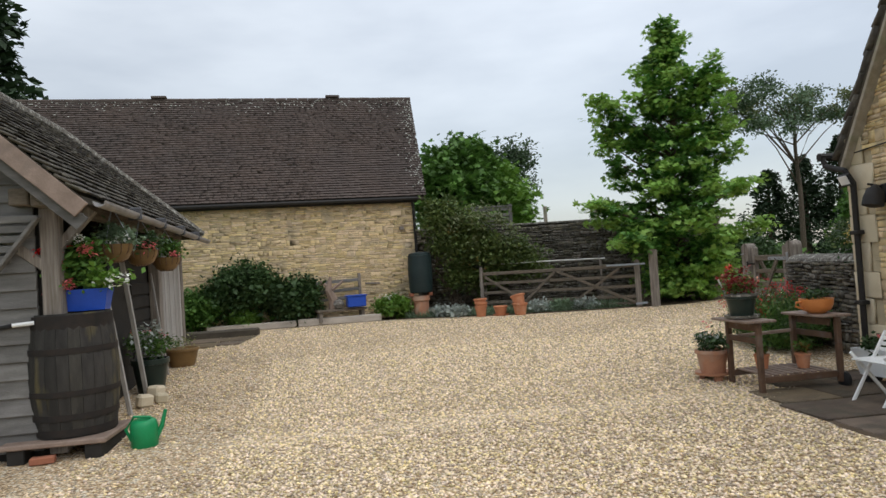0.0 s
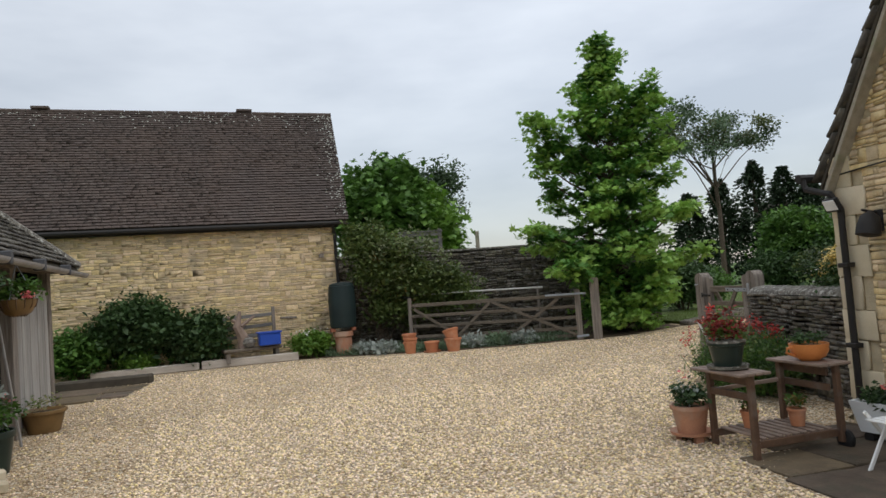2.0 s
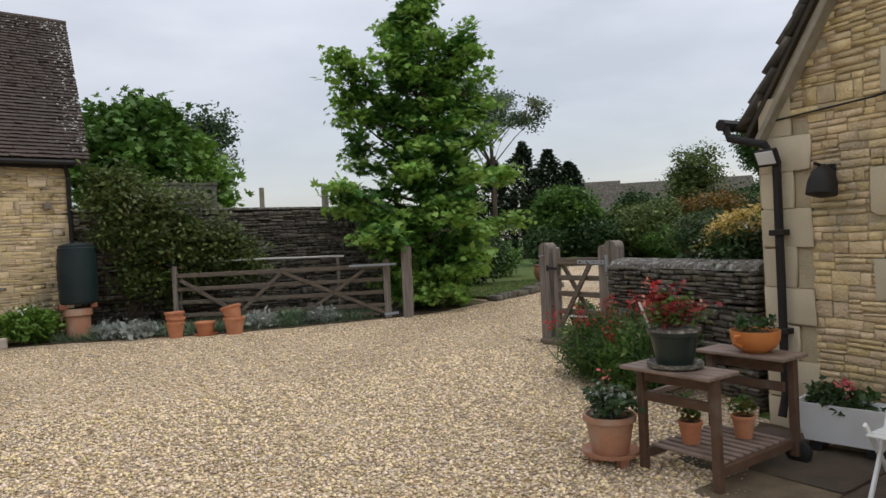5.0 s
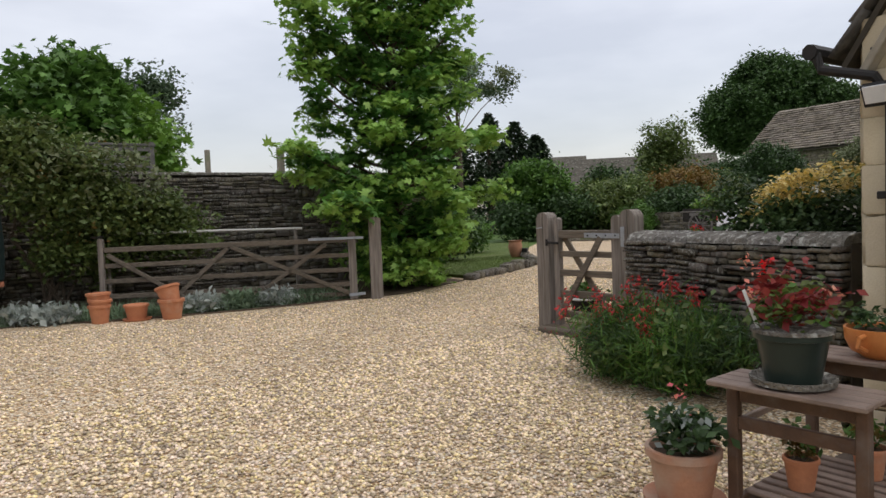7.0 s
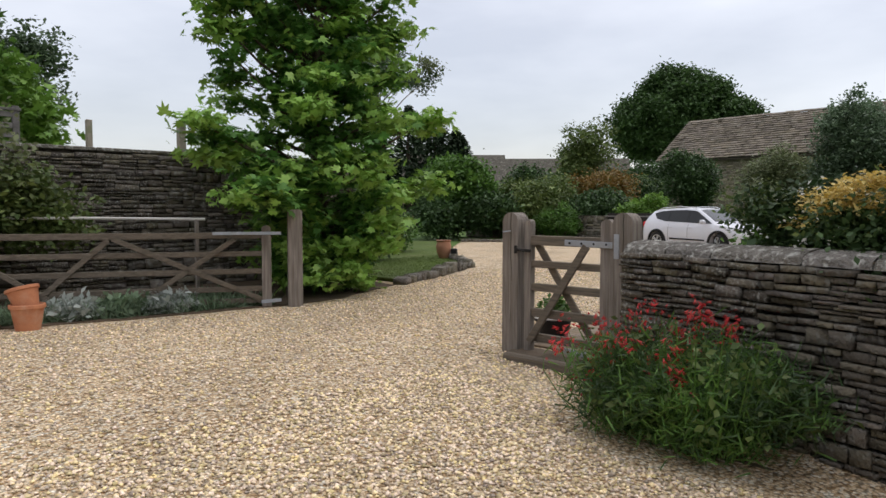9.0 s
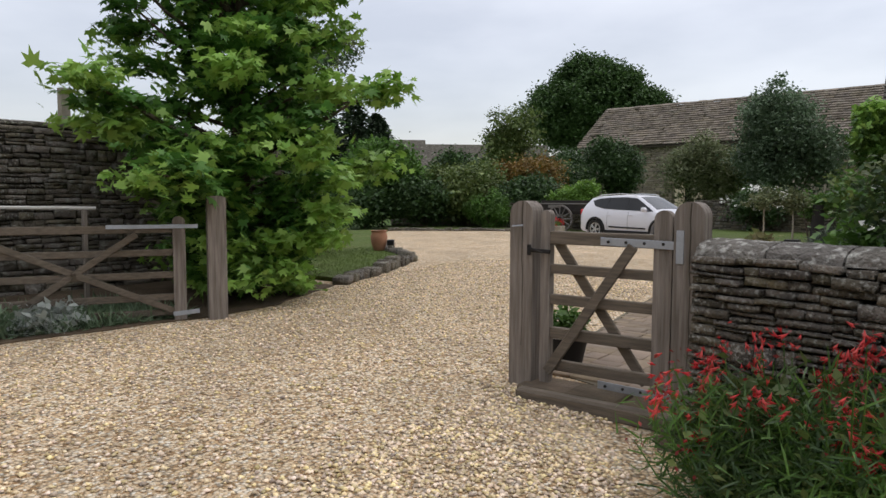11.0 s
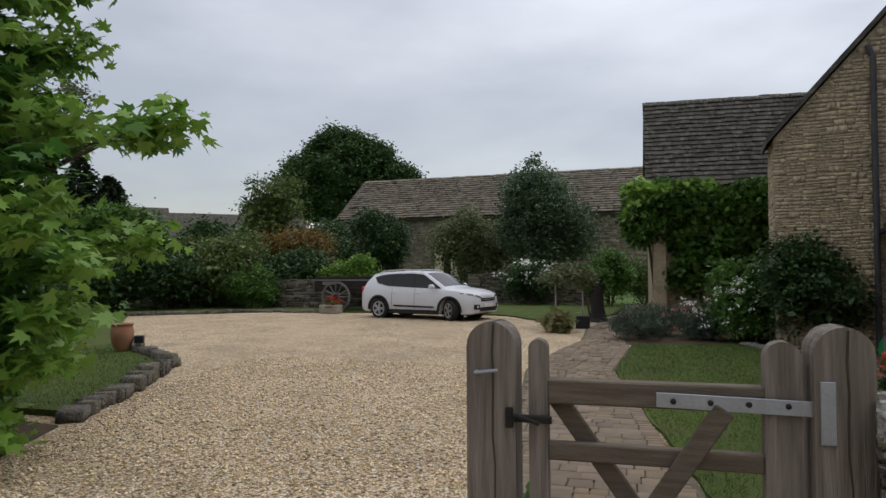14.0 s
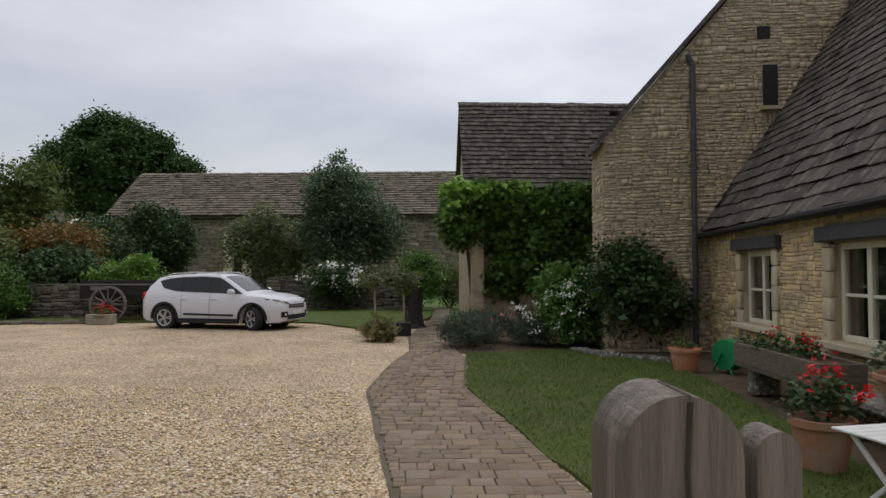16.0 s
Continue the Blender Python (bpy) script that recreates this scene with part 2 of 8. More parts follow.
M_TILE = material("brown_clay_tile", (0.090, 0.064, 0.053), (0.068, 0.052, 0.046), 0.85, scale=0.8, scale2=40, bump=0.3, island=0.07, stain=0.25, stain_col=(0.16, 0.14, 0.12), stain_scale=9)
M_TILE_O = material("brown_clay_tile_piece", (0.090, 0.064, 0.053), (0.068, 0.052, 0.046), 0.85, scale=0.8, scale2=40, bump=0.3, obj=0.07, stain=0.25, stain_col=(0.16, 0.14, 0.12), stain_scale=9)
M_SLATE = material("stone_slate", (0.095, 0.083, 0.068), (0.058, 0.052, 0.045), 0.9, scale=2.5, scale2=40, bump=0.7, island=0.35, stain=0.6, stain_col=(0.22, 0.205, 0.17), stain_scale=6)
M_SLATE_O = material("stone_slate_piece", (0.095, 0.083, 0.068), (0.058, 0.052, 0.045), 0.9, scale=2.5, scale2=40, bump=0.7, obj=0.35, stain=0.55, stain_col=(0.22, 0.205, 0.17), stain_scale=6)
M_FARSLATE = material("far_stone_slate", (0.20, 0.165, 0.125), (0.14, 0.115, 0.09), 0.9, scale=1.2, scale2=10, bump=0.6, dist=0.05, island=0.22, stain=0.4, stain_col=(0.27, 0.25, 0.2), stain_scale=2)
M_OAK = material("weathered_oak", (0.295, 0.255, 0.222), (0.150, 0.126, 0.104), 0.85, scale=5, scale2=26, bump=0.7, dist=0.012, stain=0.5, stain_col=(0.115, 0.098, 0.078), stain_scale=2.2, stretch=(8, 8, 0.45))
M_OAK_H = material("weathered_oak_rail", (0.195, 0.158, 0.12), (0.112, 0.092, 0.071), 0.85, scale=6, scale2=55, bump=0.7, dist=0.012, stain=0.5, stain_col=(0.10, 0.085, 0.064), stain_scale=2.2, stretch=(2.5, 0.6, 8))
M_OAK_END = material("pale_oak_end", (0.36, 0.32, 0.26), (0.25, 0.22, 0.17), 0.9, scale=9, scale2=60, bump=0.5, stain=0.5, stain_col=(0.2, 0.24, 0.13), stain_scale=6)
M_GREYWOOD = material("silvered_board", (0.19, 0.18, 0.17), (0.115, 0.108, 0.10), 0.85, scale=5, scale2=50, bump=0.5, obj=0.2, stretch=(0.6, 0.6, 3), stain=0.45, stain_col=(0.09, 0.085, 0.08), stain_scale=2)
M_BOARD_V = material("silvered_plank", (0.40, 0.38, 0.36), (0.29, 0.27, 0.25), 0.85, scale=5, scale2=50, bump=0.5, obj=0.2, stretch=(4, 4, 0.4), stain=0.3, stain_col=(0.14, 0.13, 0.12))
# dark wood, set near black to hold the shed's inner shade as well
M_DARKWOOD_SHADE = material("dark_wood_and_shade", (0.028, 0.025, 0.022), (0.018, 0.016, 0.014), 0.8, scale=5, scale2=50, bump=0.4)
M_TABLE = material("brown_stained_wood", (0.125, 0.072, 0.045), (0.08, 0.045, 0.03), 0.55, scale=8, scale2=60, bump=0.25, stain=0.4, stain_col=(0.22, 0.18, 0.15), stain_scale=4, stretch=(1.5, 1.5, 1.5))
M_TABLETOP = material("worn_table_board", (0.27, 0.20, 0.16), (0.19, 0.135, 0.105), 0.6, scale=7, scale2=60, bump=0.25, stain=0.4, stain_col=(0.12, 0.09, 0.075), stain_scale=5)
M_TERRA = material("terracotta", (0.50, 0.21, 0.105), (0.42, 0.165, 0.085), 0.85, scale=7, scale2=60, bump=0.25, stain=0.35, stain_col=(0.52, 0.37, 0.27), stain_scale=4)
M_TERRA_OLD = material("old_terracotta", (0.42, 0.21, 0.125), (0.34, 0.16, 0.10), 0.85, scale=6, scale2=50, bump=0.3, stain=0.6, stain_col=(0.44, 0.35, 0.27), stain_scale=3)
M_ORANGE = material("glazed_orange_clay", (0.66, 0.25, 0.075), (0.58, 0.20, 0.06), 0.35, scale=6, bump=0.05)
M_GREENPOT = material("dark_green_glaze", (0.022, 0.035, 0.028), (0.015, 0.024, 0.02), 0.3, scale=5, bump=0.05)
M_OLIVEPOT = material("brown_glazed_pot", (0.22, 0.13, 0.05), (0.14, 0.085, 0.035), 0.4, scale=5, bump=0.1)
M_BLUE = material("blue_plastic", (0.02, 0.075, 0.42), (0.016, 0.06, 0.34), 0.35, scale=5, bump=0.03)
M_GREENPL = material("green_plastic", (0.012, 0.24, 0.085), (0.01, 0.19, 0.065), 0.4, scale=5, bump=0.05)
M_BUTT = material("dark_green_plastic", (0.014, 0.026, 0.026), (0.010, 0.019, 0.02), 0.5, scale=4, bump=0.1)
M_BLACKPL = material("black_plastic", (0.018, 0.018, 0.019), (0.012, 0.012, 0.013), 0.5, scale=5, bump=0.05)
M_IRON = material("black_iron", (0.022, 0.021, 0.021), (0.03, 0.026, 0.023), 0.6, metal=0.3, scale=8, bump=0.2)
M_GALV = material("galvanised_steel", (0.42, 0.45, 0.50), (0.34, 0.37, 0.41), 0.5, metal=0.75, scale=12, scale2=70, bump=0.15)
M_GUTTER = material("grey_gutter", (0.33, 0.31, 0.30), (0.25, 0.235, 0.225), 0.6, scale=4, scale2=40, bump=0.2, stain=0.4, stain_col=(0.13, 0.12, 0.11), stain_scale=5)
M_LEAD = material("lead_flashing", (0.085, 0.085, 0.09), (0.055, 0.055, 0.06), 0.6, scale=4, bump=0.2)
M_WHITE = material("white_paint", (0.78, 0.78, 0.77), (0.70, 0.70, 0.68), 0.5, scale=4, bump=0.1, stain=0.2, stain_col=(0.5, 0.49, 0.46))
M_TROUGH = material("white_enamel", (0.80, 0.81, 0.82), (0.74, 0.75, 0.76), 0.35, scale=3, bump=0.05, stain=0.2, stain_col=(0.5, 0.45, 0.38))
M_CREAMPAINT = material("cream_window_paint", (0.70, 0.66, 0.52), (0.64, 0.60, 0.47), 0.5, scale=4, bump=0.05)
M_FLAG = material("flagstone", (0.140, 0.102, 0.068), (0.085, 0.063, 0.045), 0.9, scale=4, scale2=40, bump=0.7, dist=0.02, obj=0.28, stain=0.6, stain_col=(0.06, 0.056, 0.04), stain_scale=3)
M_PAVER = material("path_paver", (0.255, 0.192, 0.135), (0.18, 0.135, 0.096), 0.9, scale=4, scale2=60, bump=0.5, obj=0.2, stain=0.5, stain_col=(0.28, 0.235, 0.185), stain_scale=4)
M_PAVER_I = material("path_paver_far", (0.255, 0.192, 0.135), (0.18, 0.135, 0.096), 0.9, scale=4, scale2=60, bump=0.5, island=0.2, stain=0.5, stain_col=(0.28, 0.235, 0.185), stain_scale=4)
M_BRICK = material("red_brick", (0.33, 0.13, 0.075), (0.26, 0.10, 0.06), 0.9, scale=8, bump=0.4)
M_BARK = material("bark", (0.12, 0.09, 0.065), (0.075, 0.058, 0.042), 0.95, scale=9, scale2=40, bump=0.9, dist=0.03, stretch=(3, 3, 0.6))
M_HOOP = material("rusty_hoop", (0.022, 0.020, 0.019), (0.036, 0.027, 0.022), 0.7, metal=0.4, scale=10, bump=0.2)
M_STAVE = material("mossy_stave", (0.042, 0.038, 0.033), (0.020, 0.018, 0.016), 0.75, scale=6, scale2=50, bump=0.6, obj=0.3, stain=0.75, stain_col=(0.13, 0.105, 0.045), stain_scale=1.9, stretch=(2.4, 2.4, 0.6))
M_CANE = material("pale_rope", (0.62, 0.60, 0.56), (0.5, 0.48, 0.44), 0.8, scale=9, bump=0.2)
# dimness of an unlit room, put into the lining's colour
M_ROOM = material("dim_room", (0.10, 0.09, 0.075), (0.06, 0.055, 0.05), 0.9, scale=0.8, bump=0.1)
M_GLASS = glass_material("window_glass")
M_CARGLASS = material("tinted_car_glass", (0.010, 0.011, 0.013), (0.012, 0.013, 0.015), 0.06, scale=2, bump=0.0, spec=0.3)
M_SCREEN = material("windscreen_glass", (0.03, 0.033, 0.036), (0.026, 0.03, 0.032), 0.05, scale=2, bump=0.0, spec=0.5)
M_CARPAINT = material("white_car_paint", (0.66, 0.66, 0.70), (0.63, 0.63, 0.67), 0.22, scale=2, bump=0.0, spec=0.5)
M_HEADLAMP = material("headlamp_glass", (0.10, 0.105, 0.11), (0.06, 0.063, 0.068), 0.1, scale=30, bump=0.0, spec=0.6)
M_TYRE = material("tyre_rubber", (0.02, 0.02, 0.02), (0.03, 0.029, 0.028), 0.9, scale=9, bump=0.3)
M_ALLOY = material("alloy", (0.55, 0.56, 0.58), (0.48, 0.49, 0.5), 0.35, metal=0.9, scale=5, bump=0.0)
M_LIGHTGLASS = material("lamp_glass", (0.72, 0.73, 0.74), (0.65, 0.66, 0.67), 0.15, scale=5, bump=0.0, spec=0.6)

L_MAPLE = leaf_material("maple_leaf", (0.055, 0.150, 0.030), (0.125, 0.275, 0.052), 0.4, 0.45, 0.36)
L_MAPLE_TIP = leaf_material("young_maple_leaf", (0.18, 0.34, 0.055), (0.27, 0.42, 0.09), 0.25)
L_GREEN = leaf_material("mid_green_leaf", (0.055, 0.125, 0.024), (0.115, 0.22, 0.042), 0.4)
L_BRIGHT = leaf_material("bright_green_leaf", (0.10, 0.21, 0.03), (0.17, 0.29, 0.05), 0.3)
L_DARK = leaf_material("dark_green_leaf", (0.032, 0.066, 0.022), (0.070, 0.125, 0.040), 0.4, 0.5, 0.25)
L_CONIFER = leaf_material("conifer_needle", (0.018, 0.036, 0.016), (0.036, 0.06, 0.026), 0.35, 0.7, 0.1)
L_OAK = leaf_material("far_oak_leaf", (0.038, 0.080, 0.024), (0.080, 0.14, 0.042), 0.45, 0.6, 0.25)
L_GREYDARK = leaf_material("dull_grey_green_leaf", (0.055, 0.095, 0.046), (0.105, 0.15, 0.08), 0.35)
L_CREEPER = leaf_material("creeper_leaf", (0.056, 0.128, 0.024), (0.11, 0.205, 0.04), 0.4)
L_ROSE = leaf_material("climber_leaf", (0.068, 0.112, 0.028), (0.15, 0.19, 0.055), 0.4)
L_GREY = leaf_material("grey_green_leaf", (0.11, 0.17, 0.09), (0.19, 0.26, 0.16), 0.3)
L_OLIVE = leaf_material("olive_leaf", (0.10, 0.13, 0.05), (0.20, 0.22, 0.11), 0.3)
L_RUSSET = leaf_material("russet_leaf", (0.22, 0.115, 0.028), (0.17, 0.13, 0.034), 0.35)
L_LAV = leaf_material("lavender_leaf", (0.05, 0.075, 0.05), (0.10, 0.13, 0.09), 0.3)
L_YELLOW = leaf_material("yellow_flower", (0.58, 0.40, 0.07), (0.68, 0.56, 0.24), 0.15)
L_RED = leaf_material("red_flower", (0.55, 0.012, 0.014), (0.72, 0.03, 0.03), 0.15)
L_PINK = leaf_material("pink_flower", (0.70, 0.13, 0.20), (0.75, 0.24, 0.16), 0.2)
L_SALMON = leaf_material("penstemon_flower", (0.52, 0.028, 0.034), (0.60, 0.075, 0.062), 0.15)
L_WINE = leaf_material("spent_flower", (0.16, 0.02, 0.022), (0.26, 0.045, 0.035), 0.2)
L_CORAL = leaf_material("coral_flower", (0.72, 0.20, 0.14), (0.78, 0.38, 0.26), 0.15)
L_WHITE = leaf_material("white_flower", (0.78, 0.77, 0.72), (0.85, 0.84, 0.80), 0.08)
L_SILVER = leaf_material("silver_leaf", (0.30, 0.34, 0.30), (0.42, 0.45, 0.41), 0.15)
L_DRYGRASS = leaf_material("straw_grass", (0.28, 0.24, 0.12), (0.16, 0.19, 0.07), 0.25)


# ---- mesh tools ----
def lerp_table(x, xs, ys):
    return float(np.interp(x, xs, ys))


def gz(x, y):
    """Height of the ground: the yard rises gently to the gates, the garden beyond is level."""
    yard = lerp_table(y, (-10, 0, 6, 10.5, 14), (-0.10, -0.03, 0.02, 0.28, 0.35))
    garden = lerp_table(y, (0, 9, 14), (0.27, 0.28, 0.35))
    k = min(1.0, max(0.0, (x - 3.9) / 1.1))
    k = k * k * (3 - 2 * k)
    return yard + (garden - yard) * k


class Shape:
    """Collects vertices and faces of one mesh."""

    def __init__(self):
        self.v, self.f = [], []

    def add(self, verts, faces, m=None):
        o = len(self.v)
        self.v += [tuple(m @ Vector(p)) if m else tuple(p) for p in verts]
        self.f += [tuple(o + i for i in q) for q in faces]
        return self

    def box(self, sx, sy, sz, m=None, c=0.006):
        """A box centred on the origin with chamfered edges."""
        x, y, z = sx / 2, sy / 2, sz / 2
        c = min(c, x * 0.45, y * 0.45, z * 0.45)
        v, idx = [], {}
        for a in (-1, 1):
            for b in (-1, 1):
                for d in (-1, 1):
                    for k in range(3):
                        p = [a * x, b * y, d * z]
                        for j in range(3):
                            if j != k:
                                p[j] -= (a, b, d)[j] * c
                        idx[a, b, d, k] = len(v)
                        v.append(p)
        f = []
        for s in (-1, 1):
            f.append([idx[s, -s, -1, 0], idx[s, s, -1, 0], idx[s, s, 1, 0], idx[s, -s, 1, 0]])
            f.append([idx[s, s, -1, 1], idx[-s, s, -1, 1], idx[-s, s, 1, 1], idx[s, s, 1, 1]])
            f.append([idx[-1, -s, s, 2], idx[1, -s, s, 2], idx[1, s, s, 2], idx[-1, s, s, 2]])
        for a in (-1, 1):
            for b in (-1, 1):
                f.append([idx[a, b, -1, 0], idx[a, b, 1, 0], idx[a, b, 1, 1], idx[a, b, -1, 1]])
                f.append([idx[a, -1, b, 0], idx[a, 1, b, 0], idx[a, 1, b, 2], idx[a, -1, b, 2]])
                f.append([idx[-1, a, b, 1], idx[1, a, b, 1], idx[1, a, b, 2], idx[-1, a, b, 2]])
                for d in (-1, 1):
                    f.append([idx[a, b, d, 0], idx[a, b, d, 1], idx[a, b, d, 2]])
        return self.add(v, f, m)

    def lathe(self, profile, n=20, m=None, cap=True):
        """A turned body from (radius, height) pairs."""
        v, f = [], []
        for r, z in profile:
            v += [(r * math.cos(2 * math.pi * k / n), r * math.sin(2 * math.pi * k / n), z) for k in range(n)]
        for j in range(len(profile) - 1):
            for k in range(n):
                f.append((j * n + k, j * n + (k + 1) % n, (j + 1) * n + (k + 1) % n, (j + 1) * n + k))
        if cap:
            f.append(tuple(reversed(range(n))))
            f.append(tuple((len(profile) - 1) * n + k for k in range(n)))
        return self.add(v, f, m)

    def tube(self, pts, radii, n=8, cap=True):
        """A round bar along points."""
        pts = [Vector(p) for p in pts]
        if not hasattr(radii, "__len__"):
            radii = [radii] * len(pts)
        v, f = [], []
        ref = Vector((0.31, 0.17, 0.93))
        for i, p in enumerate(pts):
            d = (pts[min(i + 1, len(pts) - 1)] - pts[max(i - 1, 0)]).normalized()
            a = d.cross(ref if abs(d.dot(ref)) < 0.95 else Vector((1, 0, 0))).normalized()
            b = d.cross(a)
            v += [p + (a * math.cos(2 * math.pi * k / n) + b * math.sin(2 * math.pi * k / n)) * radii[i] for k in range(n)]
        for j in range(len(pts) - 1):
            for k in range(n):
                f.append((j * n + k, j * n + (k + 1) % n, (j + 1) * n + (k + 1) % n, (j + 1) * n + k))
        if cap:
            f.append(tuple(reversed(range(n))))
            f.append(tuple((len(pts) - 1) * n + k for k in range(n)))
        return self.add(v, f)

    def beam(self, a, b, w, h, c=0.006, up=(0, 0, 1)):
        """A squared bar from a to b, w across and h along up."""
        a, b = Vector(a), Vector(b)
        d = b - a
        x = d.normalized()
        y = Vector(up).cross(x).normalized()
        z = x.cross(y)
        m = Matrix((x, y, z)).transposed().to_4x4()
        m.translation = (a + b) / 2
        return self.box(d.length, w, h, m, c)

    def prism(self, outline, depth, m=None):
        """An outline in x and z pushed along y."""
        n = len(outline)
        v = [(x, -depth / 2, z) for x, z in outline] + [(x, depth / 2, z) for x, z in outline]
        f = [tuple(range(n)), tuple(reversed(range(n, 2 * n)))]
        f += [(i, i + n, (i + 1) % n + n, (i + 1) % n) for i in range(n)]
        return self.add(v, f, m)

    def sheet(self, outline, z=None, lift=0.0):
        """A flat patch on the ground, cut finely enough to follow it."""
        return self.add([(x, y, (gz(x, y) if z is None else z) + lift) for x, y in outline], [tuple(range(len(outline)))])

    def mesh(self, name, smooth=False):
        me = bpy.data.meshes.new(name)
        me.from_pydata(self.v, [], self.f)
        bm = bmesh.new()
        bm.from_mesh(me)
        bmesh.ops.recalc_face_normals(bm, faces=bm.faces)
        bm.to_mesh(me)
        bm.free()
        if smooth:
            me.shade_smooth()
            me.set_sharp_from_angle(angle=radians(40))
        return me


def part(name, shape, mat, parent=None, label="", smooth=False, kind=""):
    me = shape.mesh(name, smooth) if isinstance(shape, Shape) else shape
    if not me.materials:
        me.materials.append(mat)
    ob = new(name, me)
    ob.parent = parent
    if label or kind:
        tagged(ob, label=label, kind=kind)
    return ob


def thing(name, x=0, y=0, z=None, yaw=0, label="", category="", group="", kind=""):
    """An empty at the foot of a thing; its parts are children."""
    ob = new(name)
    ob.empty_display_size = 0.2
    ob.matrix_world = pose(x, y, gz(x, y) if z is None else z, 0, 0, yaw)
    return tagged(ob, label, category, group, kind)


def raw_mesh(name, verts, faces, mat, smooth=False):
    """A mesh from arrays: verts (n, 3), faces (m, k)."""
    me = bpy.data.meshes.new(name)
    verts, faces = np.asarray(verts, np.float32), np.asarray(faces, np.int32)
    k = faces.shape[1]
    me.vertices.add(len(verts))
    me.vertices.foreach_set("co", verts.ravel())
    me.loops.add(faces.size)
    me.loops.foreach_set("vertex_index", faces.ravel())
    me.polygons.add(len(faces))
    me.polygons.foreach_set("loop_start", np.arange(0, faces.size, k, dtype=np.int32))
    me.polygons.foreach_set("loop_total", np.full(len(faces), k, np.int32))
    me.update(calc_edges=True)
    me.materials.append(mat)
    if smooth:
        me.shade_smooth()
    return me


# one building block: flat back, proud face with worn edges (unit size, face towards -y)
BLOCK_V = np.array([(a, 0.5, b) for a, b in ((-0.5, -0.5), (0.5, -0.5), (0.5, 0.5), (-0.5, 0.5))]
                   + [(a, -0.41, b) for a, b in ((-0.5, -0.5), (0.5, -0.5), (0.5, 0.5), (-0.5, 0.5))]
                   + [(a, -0.5, b) for a, b in ((-0.482, -0.45), (0.48, -0.455), (0.485, 0.45), (-0.48, 0.46))])
BLOCK_F = np.array([(8, 9, 10, 11), (4, 5, 9, 8), (5, 6, 10, 9), (6, 7, 11, 10), (7, 4, 8, 11), (0, 1, 5, 4), (1, 2, 6, 5), (2, 3, 7, 6), (3, 0, 4, 7), (3, 2, 1, 0)])


def block_variants(mat, tag, count=7):
    out = []
    for k in range(count):
        v = BLOCK_V + np.random.uniform(-0.045, 0.045, BLOCK_V.shape) * (BLOCK_V[:, 1:2] < 0)
        out.append(raw_mesh(tag, v, BLOCK_F, mat))
    return out


def lay_blocks(parent, name, blocks, mat_each, mat_joined, near=None, limit=300, joined_label=""):
    """Blocks are (centre, x axis, y axis, size). The ones nearest to the point near become pieces of their own, the rest one mesh."""
    if near is not None:
        blocks = sorted(blocks, key=lambda b: (Vector(b[0]) - Vector(near)).length)
    single, rest = blocks[:limit], blocks[limit:]
    if single:
        meshes = block_variants(mat_each, name)
        for c, ax, ay, size in single:
            ax, ay = Vector(ax).normalized(), Vector(ay).normalized()
            az = ax.cross(ay)
            m = Matrix((ax * size[0], ay * size[1], az * size[2])).transposed().to_4x4()
            m.translation = c
            ob = new(name, random.choice(meshes))
            ob.parent = parent
            ob.matrix_world = m
    if rest:
        vs, fs = [], []
        for i, (c, ax, ay, size) in enumerate(rest):
            ax, ay = Vector(ax).normalized(), Vector(ay).normalized()
            az = ax.cross(ay)
            b = BLOCK_V + np.random.uniform(-0.045, 0.045, BLOCK_V.shape) * (BLOCK_V[:, 1:2] < 0)
            vs.append(np.array(c) + b[:, :1] * size[0] * np.array(ax) + b[:, 1:2] * size[1] * np.array(ay) + b[:, 2:] * size[2] * np.array(az))
            fs.append(BLOCK_F + 12 * i)
        me = raw_mesh("coursed_" + name, np.concatenate(vs), np.concatenate(fs), mat_joined)
        ob = new("coursed_" + name, me)
        ob.parent = parent
        if parent is not None:
            ob.matrix_parent_inverse = parent.matrix_world.inverted()
        tagged(ob, joined_label, kind="stuff")


